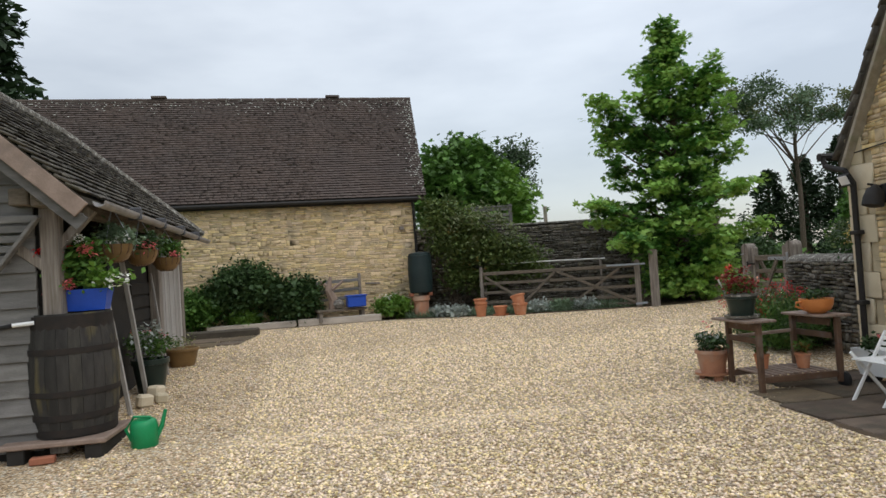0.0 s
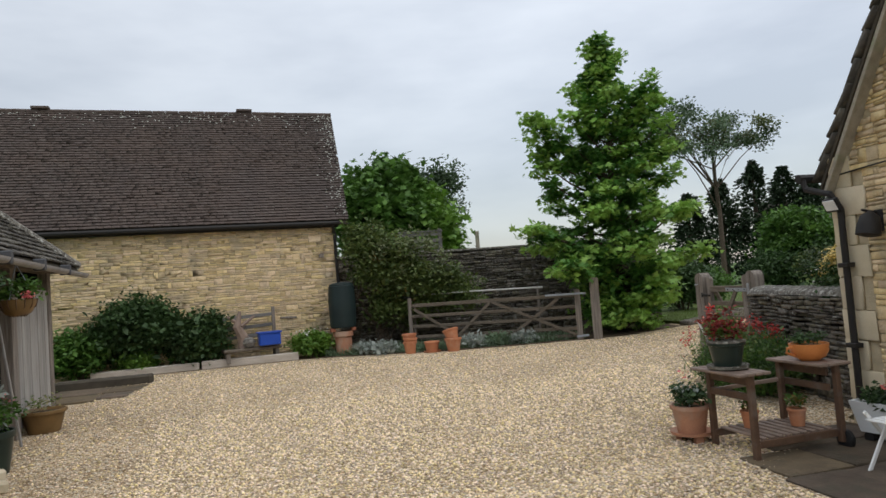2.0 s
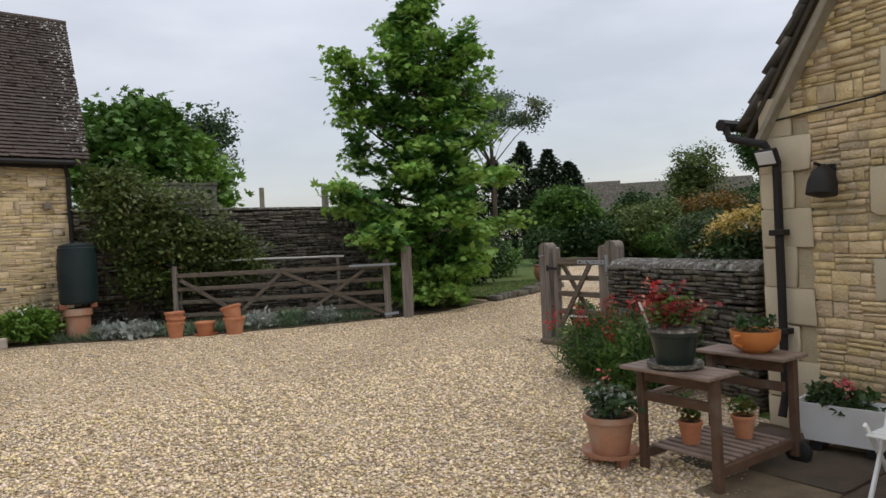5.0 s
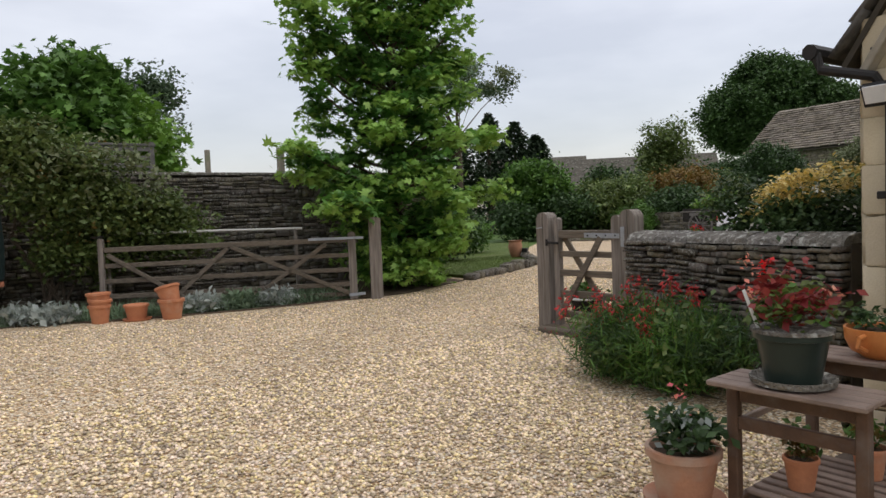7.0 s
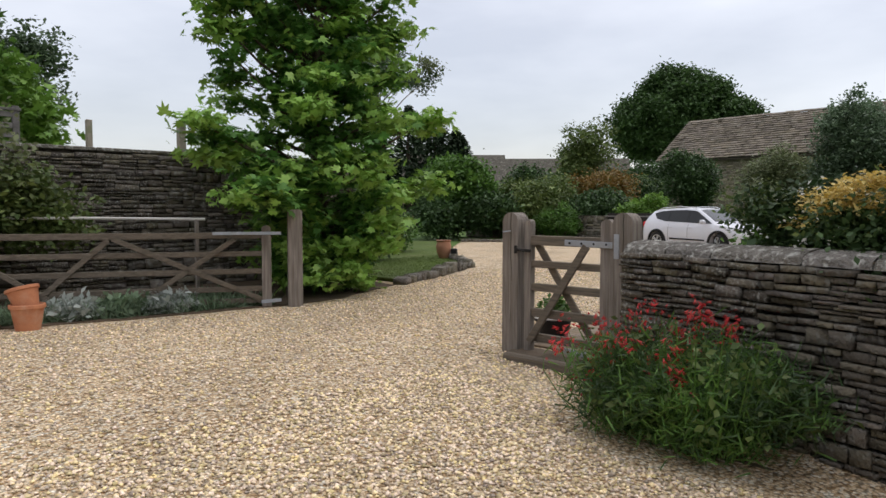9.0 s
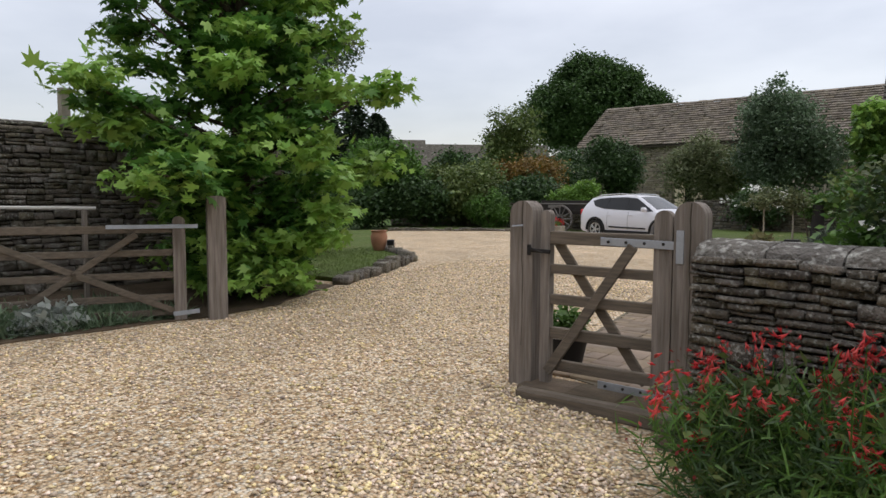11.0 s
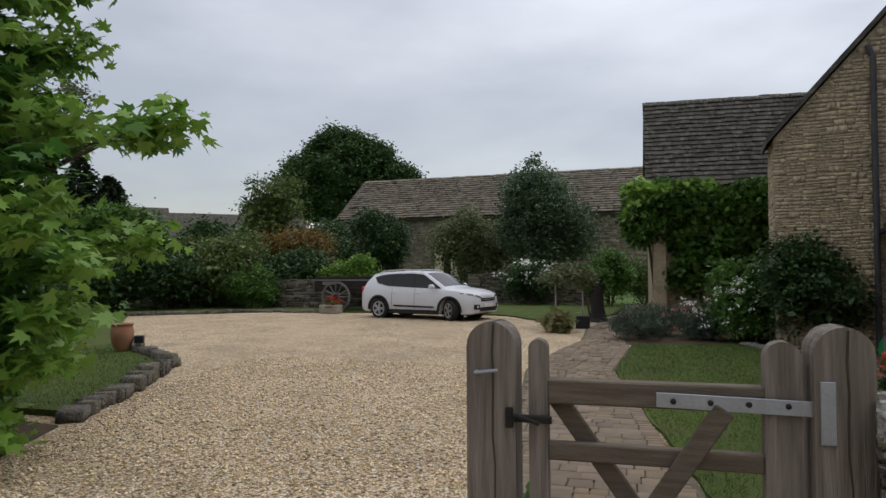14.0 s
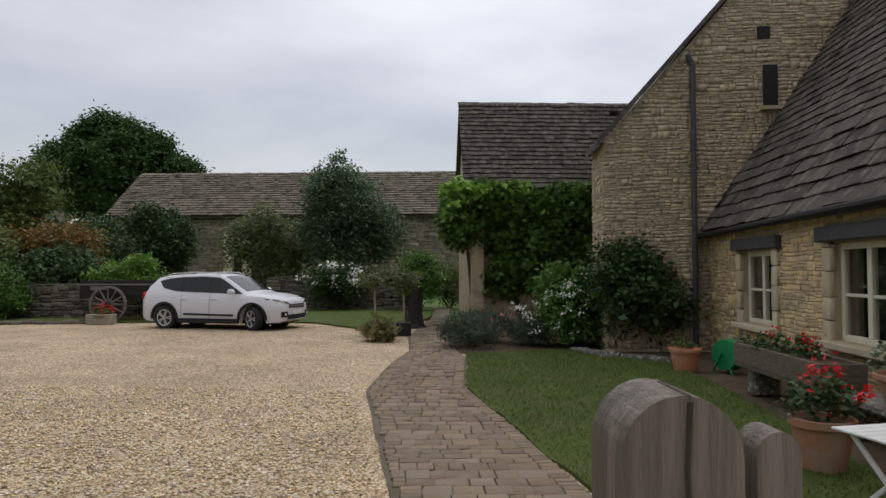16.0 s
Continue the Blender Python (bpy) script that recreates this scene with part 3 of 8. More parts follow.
def wall_blocks(a, u, length, z0, top, hs, ls, depth, out, holes=(), gap=0.012, proud=0.012, z_at=None):
    """Random rubble brought to rough courses. a: corner (x, y); u: unit way along; top(s): height of the wall's top at s; holes: (s0, s1, z0, z1)."""
    u = Vector((*u, 0)).normalized()
    n = Vector((u.y, -u.x, 0)) * out
    blocks, z = [], z0
    tall = max(top(length * k / 8) for k in range(9))

    def stone(p0, p1, b, t):
        spans = [(p0, p1)]
        for h0, h1, b0, b1 in holes:
            if t > b0 + 0.01 and b < b1 - 0.01:
                spans = [q for s0, s1 in spans for q in ((s0, min(s1, h0)), (max(s0, h1), s1)) if q[1] - q[0] > 0.03]
        for s0, s1 in spans:
            t1 = min(t, min(top(s0), top(s1)))
            if t1 - b < 0.022 or s1 - s0 < 0.03:
                continue
            mid = (s0 + s1) / 2
            base = 0.0 if z_at is None else z_at(mid)
            p = Vector((*a, 0)) + u * mid + n * random.uniform(-proud, proud)
            wave = 0.012 * math.sin(mid * 2.3 + b * 1.1) + 0.008 * math.sin(mid * 6.1 + b * 4.0)
            lean = Vector((0, 0, random.uniform(-0.035, 0.035)))
            turn = n * random.uniform(-0.03, 0.03)
            blocks.append(((p.x, p.y, (b + t1) / 2 + base + wave), tuple(u * out + lean + turn), tuple(-n), (s1 - s0 - gap * random.uniform(0.5, 1.6), depth * random.uniform(0.85, 1.1), (t1 - b - gap) * random.uniform(0.9, 1.02))))

    while z < tall - 0.02:
        H = random.uniform(hs[0] + hs[1], 2.2 * hs[1])
        s = -random.uniform(0, ls[0])
        while s < length:
            seg = random.uniform(ls[1] * 0.7, ls[1] * 1.6)
            kind = random.random()
            k = 1 if kind < 0.13 else (2 if kind < 0.62 else 3)
            cuts = [0.0] + sorted(min(0.82, max(0.2, (i + 1) / k + random.uniform(-0.13, 0.13))) for i in range(k - 1)) + [1.0]
            for lo, hi in zip(cuts, cuts[1:]):
                q = max(s, 0.0)
                end = min(s + seg, length)
                while q < end - 0.03:
                    l = random.uniform(*ls) * (0.8 if k == 1 else 1.0)
                    if end - q - l < ls[0] * 0.8:
                        l = end - q
                    stone(q, min(q + l, end), z + H * lo, z + H * hi)
                    q += l
            s += seg
        z += H
    return blocks


def roof_tiles(p, u, s, width_at, length, tile, course, thick, tilt=0.16, rag=0.012):
    """Overlapping tiles on a slope. p: lower corner; u: way along the eave; s: way up the slope; width_at(d): the (from, to) of the row d up."""
    p, u, s = Vector(p), Vector(u).normalized(), Vector(s).normalized()
    n = u.cross(s)
    if n.z < 0:
        n = -n
    blocks, d = [], 0.0
    while d < length:
        lo, hi = width_at(d)
        x = lo - random.uniform(0, tile[0])
        while x < hi:
            w = random.uniform(*tile)
            x0, x1 = max(lo, x), min(hi, x + w)
            x += w
            if x1 - x0 < 0.04:
                continue
            c = p + u * (x0 + x1) / 2 + s * (d + course * 0.62 + random.uniform(-rag, rag)) + n * (thick * 0.9 + random.uniform(0, thick * 0.35))
            face = (n + s * (tilt + random.uniform(-0.02, 0.03))).normalized()
            blocks.append((tuple(c), tuple(u), tuple(-face), (x1 - x0 - 0.006, thick, course * 1.3)))
        d += course
    return blocks


# ---- plants ----
OVAL_V = np.array([(0, 0, 0), (0.30, 0.5, 0.06), (0, 1, -0.05), (-0.30, 0.5, 0.06)])
OVAL_F = np.array([(0, 1, 2), (0, 2, 3)])
_star = [(0, 0, 0)]
for _k, (_a, _r) in enumerate(((-112, .32), (-78, .66), (-56, .44), (-36, .88), (-17, .52), (0, 1.05), (17, .52), (36, .88), (56, .44), (78, .66), (112, .32))):
    _star.append((math.sin(radians(_a)) * _r * 0.8, math.cos(radians(_a)) * _r, -0.16 * _r * _r))
STAR_V = np.array(_star)
STAR_F = np.array([(0, i, i + 1) for i in range(1, 11)])
NEEDLE_V = np.array([(-0.05, 0, 0), (0.05, 0, 0), (0.03, 0.6, 0.05), (0, 1, 0)])
NEEDLE_F = np.array([(0, 1, 2), (0, 2, 3)])
_bell = [(0, 0, 0)] + [(0.16 * math.cos(q * 1.257), 0.62, 0.16 * math.sin(q * 1.257)) for q in range(5)] + [(0.34 * math.cos(q * 1.257 + 0.3), 1.0, 0.34 * math.sin(q * 1.257 + 0.3)) for q in range(5)]
BELL_V = np.array(_bell)
BELL_F = np.array([(0, q + 1, (q + 1) % 5 + 1) for q in range(5)] + [(q + 1, q + 6, (q + 1) % 5 + 1) for q in range(5)])
LEAVES = {"bell": (BELL_V, BELL_F), "oval": (OVAL_V, OVAL_F), "star": (STAR_V, STAR_F), "needle": (NEEDLE_V, NEEDLE_F)}


def leaves(name, pos, size, mat, parent, shape="oval", up=0.5, droop=0.0, along=None, label="", jitter=0.35, kind="stuff"):
    """Single leaves at pos (n, 3), turned at random, leaning up or drooping."""
    pos = np.asarray(pos, float)
    n = len(pos)
    V, F = LEAVES[shape]
    nz = np.random.normal(size=(n, 3))
    nz[:, 2] = np.abs(nz[:, 2]) + up
    nz /= np.linalg.norm(nz, axis=1)[:, None]
    d = np.random.normal(size=(n, 3)) if along is None else along + np.random.normal(size=(n, 3)) * 0.3
    d[:, 2] -= droop
    d -= nz * (d * nz).sum(1)[:, None]
    d /= np.linalg.norm(d, axis=1)[:, None] + 1e-9
    x = np.cross(d, nz)
    s = size * np.random.uniform(1 - jitter, 1 + jitter, n)[:, None, None]
    co = pos[:, None, :] + s * (V[None, :, :1] * x[:, None, :] + V[None, :, 1:2] * d[:, None, :] + V[None, :, 2:] * nz[:, None, :])
    faces = (F[None] + (np.arange(n) * len(V))[:, None, None]).reshape(-1, 3)
    me = raw_mesh(name, co.reshape(-1, 3), faces, mat)
    ob = new(name, me)
    ob.parent = parent
    if parent is not None:
        ob.matrix_parent_inverse = parent.matrix_world.inverted()
    if label or kind:
        tagged(ob, label, kind=kind)
    return ob


def blob_points(n, centre, radii, clumps, clump_r, hollow=0.55, floor=None, seed=None):
    """Points in clumps near the skin of an uneven ellipsoid, so that gaps and tufts show."""
    c = np.array(centre)
    d = np.random.normal(size=(clumps, 3))
    d /= np.linalg.norm(d, axis=1)[:, None]
    r = np.random.uniform(hollow, 1.0, clumps) ** 0.6
    cc = c + d * r[:, None] * np.array(radii) * np.random.uniform(0.82, 1.1, clumps)[:, None]
    which = np.random.randint(0, clumps, n)
    p = cc[which] + np.random.normal(size=(n, 3)) * clump_r * np.array((1, 1, 0.75))
    if floor is not None:
        p[:, 2] = np.where(p[:, 2] < floor, floor + np.random.uniform(0, 0.25, n), p[:, 2])
    return p


def limbs(trunk_pts, trunk_r, tips, mat_name="trunk"):
    """A tapered trunk with limbs to the given tips."""
    sh = Shape()
    k = len(trunk_pts)
    sh.tube(trunk_pts, [trunk_r * (1 - 0.85 * i / (k - 1)) for i in range(k)], 9)
    for tip in tips:
        z = min(max((tip[2] - trunk_pts[0][2]) * random.uniform(0.5, 0.86) + trunk_pts[0][2], trunk_pts[0][2] + 0.2), trunk_pts[-1][2])
        i = min(range(k), key=lambda j: abs(trunk_pts[j][2] - z))
        a, b = Vector(trunk_pts[i]), Vector(tip)
        mid = (a + b) / 2 + Vector((random.uniform(-0.15, 0.15), random.uniform(-0.15, 0.15), (b - a).length * 0.08))
        r = trunk_r * 0.38 * (1 - 0.7 * i / k)
        sh.tube([a, mid, b], [r, r * 0.6, r * 0.2], 6)
    return sh


def shrub(name, centre, radii, n, size, mat, label, category="shrub", clumps=60, clump_r=0.18, shape="oval", up=0.5, droop=0.0, stems=7, group="", hollow=0.55):
    """A bush: woody stems from the ground and a crown of single leaves."""
    x, y, z = centre
    g = gz(x, y)
    ob = thing(name, x, y, g, 0, label, category, group)
    sh = Shape()
    for _ in range(stems):
        a, r = random.uniform(0, 6.28), random.uniform(0.2, 0.75)
        tip = Vector((math.cos(a) * radii[0] * r, math.sin(a) * radii[1] * r, z - g + radii[2] * random.uniform(-0.1, 0.6)))
        base = Vector((math.cos(a) * 0.08, math.sin(a) * 0.08, -0.03))
        sh.tube([base, base.lerp(tip, 0.5) + Vector((0, 0, 0.1)), tip], [0.03, 0.02, 0.008], 5)
    part("branchwork", sh, M_BARK, ob, kind="stuff")
    c, r = np.array(centre), np.array(radii)
    lobes = [(c - (0, 0, 0.12 * r[2]), r * 0.80, 0.34)]
    for k in range(7):
        d = np.random.normal(size=3)
        d[2] = abs(d[2]) * 0.9 - 0.25
        d /= np.linalg.norm(d)
        lobes.append((c + d * r * random.uniform(0.45, 0.62), r * random.uniform(0.34, 0.56), 0.20))
    P = [blob_points(int(n * 1.8 * w), q, e, int(clumps * w) + 8, clump_r, hollow, g + 0.02) for q, e, w in lobes]
    leaves("crown", np.concatenate(P), size * 0.86, mat, ob, shape, up, droop)
    core = np.concatenate([blob_points(int(n * 0.32 * w), q, e * 0.72, int(clumps * w) + 6, clump_r * 1.2, 0.1, g + 0.02) for q, e, w in lobes])
    leaves("inner_crown", core, size * 1.5, mat, ob, "oval", up, droop)
    return ob


# ---- ground ----
def wpart(name, shape, mat, parent, label="", smooth=False, kind=""):
    """Like part, for a shape that is given in the world's own places."""
    ob = part(name, shape, mat, parent, label, smooth, kind)
    ob.matrix_parent_inverse = parent.matrix_world.inverted()
    return ob


def patch(name, outline, mat, lift, step=0.5, wobble=0.0, label="", category="", kind="structure", close=True):
    """A piece of ground that follows the slope, with a slightly ragged edge."""
    pts = []
    for i, a in enumerate(outline):
        a, b = Vector(a), Vector(outline[(i + 1) % len(outline)])
        k = max(1, int((b - a).length / (0.35 if wobble else 4)))
        for j in range(k):
            p = a.lerp(b, j / k)
            pts.append((p.x + random.uniform(-wobble, wobble), p.y + random.uniform(-wobble, wobble)))
    bm = bmesh.new()
    bm.faces.new([bm.verts.new((x, y, 0)) for x, y in pts])
    xs, ys = [p[0] for p in pts], [p[1] for p in pts]
    for axis, lo, hi in (((1, 0, 0), min(xs), max(xs)), ((0, 1, 0), min(ys), max(ys))):
        c = lo + step
        while c < hi:
            bmesh.ops.bisect_plane(bm, geom=bm.verts[:] + bm.edges[:] + bm.faces[:], plane_co=Vector(axis) * c, plane_no=axis)
            c += step
    for v in bm.verts:
        v.co.z = gz(v.co.x, v.co.y) + lift
    rim = bmesh.ops.extrude_edge_only(bm, edges=[e for e in bm.edges if e.is_boundary])
    for v in rim["geom"]:
        if isinstance(v, bmesh.types.BMVert):
            v.co.z -= 0.14
    bmesh.ops.recalc_face_normals(bm, faces=bm.faces)
    if sum(f.normal.z for f in bm.faces) < 0:
        bmesh.ops.reverse_faces(bm, faces=bm.faces)
    me = bpy.data.meshes.new(name)
    bm.to_mesh(me)
    bm.free()
    me.materials.append(mat)
    return tagged(new(name, me), label, category, kind=kind)


gx = [-600, -250, -100, -50, -30, -20, -14] + [-10 + 0.75 * i for i in range(56)] + [34, 38, 44, 52, 62, 80, 120, 250, 600]
gy = [-600, -250, -100, -50, -25, -14] + [-10 + 0.75 * i for i in range(56)] + [34, 38, 44, 52, 62, 80, 120, 250, 600]
gv = [(x, y, gz(x, y) - 0.06) for y in gy for x in gx]
gf = [(j * len(gx) + i, j * len(gx) + i + 1, (j + 1) * len(gx) + i + 1, (j + 1) * len(gx) + i) for j in range(len(gy) - 1) for i in range(len(gx) - 1)]
ground = tagged(new("ground", raw_mesh("ground", gv, gf, M_FIELD, True)), "rough grass and soil around the farmyard", "ground", kind="structure")

GRAVEL = [(-9, -9), (3.6, -9), (3.6, 6.6), (4.2, 6.9), (4.6, 9.2), (25, 8.8), (26, 16), (24.6, 23), (21.5, 26.4),
          (15.9, 22.0), (13.6, 20.2), (12.0, 18.3), (9.0, 17.0), (5.8, 15.2), (1.0, 15.9), (-1.8, 17.0), (-6.4, 17.0), (-6.1, 13.2), (-6.4, 5.7), (-9, 5.5)]
patch("gravel_drive", GRAVEL, M_GRAVEL, 0.0, 0.7, 0.05, "cream limestone gravel across the yard and drive", "gravel")
patch("flower_bed_soil", [(-6.4, 16.6), (-1.7, 16.65), (-0.2, 16.05), (1.0, 15.35), (2.5, 14.9), (4.8, 14.6), (5.8, 14.7), (7.6, 15.4), (7.9, 18.4), (-6.4, 18.6)], M_EARTH, 0.014, 0.8, 0.06, "dark soil of the bed below the barn and wall", "soil")
patch("bed_soil", [(3.55, 8.4), (3.6, 7.6), (4.1, 6.9), (4.3, 7.2), (4.7, 9.0), (4.3, 9.2), (3.8, 9.0)], M_EARTH, 0.006, 0.4, 0.04, "dark soil at the foot of the garden wall", "soil")
patch("patio_soil", [(1.5, 4.2), (1.7, 5.5), (2.6, 6.15), (3.45, 6.5), (3.5, 6.3), (2.6, -4), (3.0, -6), (2.0, -3)], M_EARTH, 0.004, 0.5, 0.02, "earth joints below the patio flagstones", "soil")
patch("lawn_island", [(7.9, 15.6), (9.7, 16.35), (11.5, 17.2), (12.2, 18.1), (13.8, 19.9), (15.8, 21.6), (20.5, 26.2), (17, 28), (10, 21), (8.0, 18.0)], M_LAWN, 0.07, 0.6, 0.03, "mown green lawn inside a low stone edging", "lawn")
patch("lawn_house", [(5.0, 9.05), (8.6, 9.55), (10.7, 9.8), (12.8, 10.1), (15.8, 9.85), (16.6, 9.8), (17.2, 7.7), (15.9, 7.0), (15.3, 6.3), (12.5, 6.6), (9, 7.1), (5.2, 7.4)], M_LAWN, 0.035, 0.6, 0.03, "mown lawn between the brick path and the house", "lawn")
patch("lawn_far", [(21.7, 12.1), (23.7, 13.7), (24.5, 16.5), (24.2, 20.5), (24.2, 22.6), (21.5, 26.4), (24, 29), (28.5, 23.5), (31, 16), (32.5, 10.0), (27, 10.2), (22.5, 10.9)], M_LAWN, 0.05, 0.9, 0.03, "strip of lawn beyond the parked car", "lawn")
patch("terrace_soil", [(5.2, 7.4), (9, 7.1), (12.5, 6.6), (15.3, 6.3), (15.9, 7.0), (17.2, 7.7), (16.6, 9.8), (17.5, 10.2), (23.3, 9.6), (23.3, 4), (3.8, 6.2)], M_EARTH, 0.012, 0.7, 0.02, "soil and paving below the house wall", "soil")
patch("path_bedding", [(4.75, 9.3), (5.1, 10.5), (8.4, 10.98), (12.6, 11.45), (14.9, 11.25), (17.2, 10.9), (20, 10.95), (25.5, 10.3), (33, 9.8), (33, 9.2), (25.5, 9.7), (21, 10.1), (17, 9.9), (15.8, 9.85), (12.8, 10.1), (10.7, 9.8), (8.6, 9.55), (5.3, 9.1)], M_JOINT, 0.008, 0.5, 0.01, "sandy joints of the garden path", "soil")


# ---- the long stone barn ----
def rot2(deg):
    a = radians(deg)
    return Vector((math.cos(a), math.sin(a), 0)), Vector((-math.sin(a), math.cos(a), 0))


barn = thing("barn", -4, 17.5, 0.3, 12, "long cream limestone barn with a steep brown tiled roof", "barn")
BU = rot2(4.5)[0]                        # along the front to the right
BN = Vector((0.03, 1.0, 0)).normalized()  # into the building; its gable is not quite square
B0 = Vector((-0.72, 17.42, 0))            # right-hand front corner
BL, BD, BE, BR = 17.0, 6.0, 3.66, 7.10     # length, depth, eave and ridge heights


def bp(s, d, z):
    return B0 - BU * s + BN * d + Vector((0, 0, z))


sh = Shape()
for s0, s1, d0, d1 in ((0, BL, 0.0, 0.4), (0, BL, BD - 0.4, BD), (0.03, 0.4, 0.4, BD - 0.4), (BL - 0.4, BL, 0.4, BD - 0.4)):
    c = [bp(s, d, z) for z in (0.0, BE + 0.05) for s, d in ((s0, d0), (s1, d0), (s1, d1), (s0, d1))]
    sh.add(c, [(0, 1, 2, 3), (7, 6, 5, 4), (0, 4, 5, 1), (1, 5, 6, 2), (2, 6, 7, 3), (3, 7, 4, 0)])
for s0, s1 in ((0.03, 0.4), (BL - 0.4, BL)):
    c = [bp(s, d, z) for s in (s0, s1) for d, z in ((0.1, BE), (BD - 0.1, BE), (BD / 2, BR - 0.1))]
    sh.add(c, [(0, 1, 2), (5, 4, 3), (0, 3, 4, 1), (1, 4, 5, 2), (2, 5, 3, 0)])
barn_wall = wpart("wall", sh, M_MORTAR, barn)
blocks = wall_blocks((B0 - BU * 0).xy, -BU.xy, 12.0, 0.2, lambda s: BE - 0.02, (0.030, 0.068), (0.10, 0.34), 0.026, -1, gap=0.007, proud=0.005)
lay_blocks(barn_wall, "stone", blocks, M_CREAM, M_CREAM_I, (-2.5, 17, 1.9), 300)
# roof
slope = Vector((0, 0, BR - BE)) + BN * (BD / 2 + 0.18)
slope_len = slope.length
sh = Shape()
for d0, dz in ((-0.18, 0), ):
    for front in (1, -1):
        e = [bp(-0.34, d0 if front > 0 else BD - d0, BE - 0.04), bp(BL + 0.1, d0 if front > 0 else BD - d0, BE - 0.04), bp(BL + 0.1, BD / 2, BR - 0.02), bp(-0.34, BD / 2, BR - 0.02)]
        lower = [p - Vector((0, 0, 0.09)) for p in e]
        sh.add(e + lower, [(0, 1, 2, 3), (7, 6, 5, 4), (0, 4, 5, 1), (1, 5, 6, 2), (2, 6, 7, 3), (3, 7, 4, 0)])
barn_roof = wpart("roof", sh, M_DARK, barn)
blocks = roof_tiles(bp(-0.37, -0.20, BE - 0.04), -BU, slope, lambda d: (0, 12.6), slope_len - 0.03, (0.15, 0.19), 0.105, 0.024, 0.28, 0.002)
lay_blocks(barn_roof, "tile", blocks, M_TILE_O, M_TILE, (-2, 17.5, 4.5), 300)
sh = Shape()
s = -0.37
while s < 12.4:
    l = random.uniform(0.30, 0.36)
    sh.tube([bp(s, BD / 2, BR + 0.0), bp(s + l - 0.012, BD / 2, BR + random.uniform(-0.008, 0.008))], 0.075, 8)
    s += l
for s in (1.9, 7.0):
    sh.beam(bp(s, BD / 2, BR + 0.1), bp(s + 0.42, BD / 2, BR + 0.1), 0.22, 0.07)
wpart("ridge_tiles", sh, M_TILE, barn_roof, "lichen-spotted ridge tiles")
# pale lichen rosettes, thickest along the ridge and the verge
sh = Shape()
up_n = slope.normalized()
face_n = BU.cross(up_n)
face_n = face_n if face_n.z > 0 else -face_n
for k in range(520):
    if k < 300:
        a, d = random.uniform(-0.3, 12.2), slope_len - abs(random.gauss(0, 0.28)) - 0.03
    else:
        a, d = -0.34 + abs(random.gauss(0, 0.22)), random.uniform(0.2, slope_len)
    c = bp(a, -0.20, BE - 0.04) + up_n * d + face_n * 0.052
    r = random.uniform(0.008, 0.026)
    ring = []
    for q in range(6):
        w = r * random.uniform(0.6, 1.2)
        ring.append(c + BU * w * 1.3 * math.cos(q * 1.047) + up_n * w * math.sin(q * 1.047))
    sh.add([tuple(p) for p in ring] + [tuple(c + face_n * 0.012)], [(q, (q + 1) % 6, 6) for q in range(6)])
wpart("lichen", sh, M_LICHEN, barn_roof, "white lichen rosettes", kind="stuff")
sh = Shape().beam(bp(-0.1, -0.12, BE - 0.12), bp(12.4, -0.12, BE - 0.12), 0.06, 0.14)
sh.tube([bp(-0.12, -0.24, BE - 0.10), bp(12.4, -0.24, BE - 0.10)], 0.055, 8)
wpart("gutter", sh, M_IRON, barn, "black eaves gutter")
sh = Shape().tube([bp(0.05, -0.22, BE - 0.12), bp(0.0, -0.08, BE - 0.35), bp(-0.02, -0.07, 1.9)], 0.04, 8)
wpart("downpipe", sh, M_IRON, barn)
wpart("beam_end", Shape().beam(bp(0.42, -0.02, 2.78), bp(0.30, -0.02, 2.78), 0.12, 0.10), M_OAK, barn)
wpart("wall_batten", Shape().beam(bp(1.05, -0.015, 1.32), bp(1.45, -0.015, 1.34), 0.05, 0.05), M_OAK, barn)


# ---- garden wall behind the field gate ----
def dry_wall(name, a, b, height, thick, label, near, limit, hs=(0.042, 0.095), ls=(0.12, 0.40), cope=True, face=(1,), level=None):
    a, b = Vector((*a, 0)), Vector((*b, 0))
    u = (b - a).normalized()
    n = Vector((u.y, -u.x, 0))
    L = (b - a).length
    k = max(2, int(L / 0.8))
    sh = Shape()
    for i in range(k):
        p, q = a + u * L * i / k, a + u * L * (i + 1) / k
        zp, zq = (gz(p.x, p.y), gz(q.x, q.y)) if level is None else (level, level)
        c = []
        for pt, z in ((p, zp), (q, zq)):
            for off, h in ((-thick / 2 + 0.04, -0.4), (thick / 2 - 0.04, -0.4), (thick / 2 - 0.06, height), (-thick / 2 + 0.06, height)):
                w = pt + n * off
                c.append((w.x, w.y, z + h))
        sh.add(c, [(0, 1, 5, 4), (1, 2, 6, 5), (2, 3, 7, 6), (3, 0, 4, 7), (0, 3, 2, 1), (4, 5, 6, 7)])
    wall = tagged(new(name, sh.mesh(name)), label, "wall", kind="structure")
    wall.data.materials.append(M_DARK)
    blocks = []
    for f in face:
        o = a + n * f * thick / 2
        ground_at = lambda s: gz(*(a + u * s).xy) if level is None else level
        blocks += wall_blocks(o.xy, u.xy, L, -0.02 if level is None else -0.34, lambda s: height - 0.02, hs, ls, 0.13, f, gap=0.009, proud=0.024, z_at=ground_at)
    lay_blocks(wall, "stone", blocks, M_DRY, M_DRY_I, near, limit)
    return wall, a, u, n, L


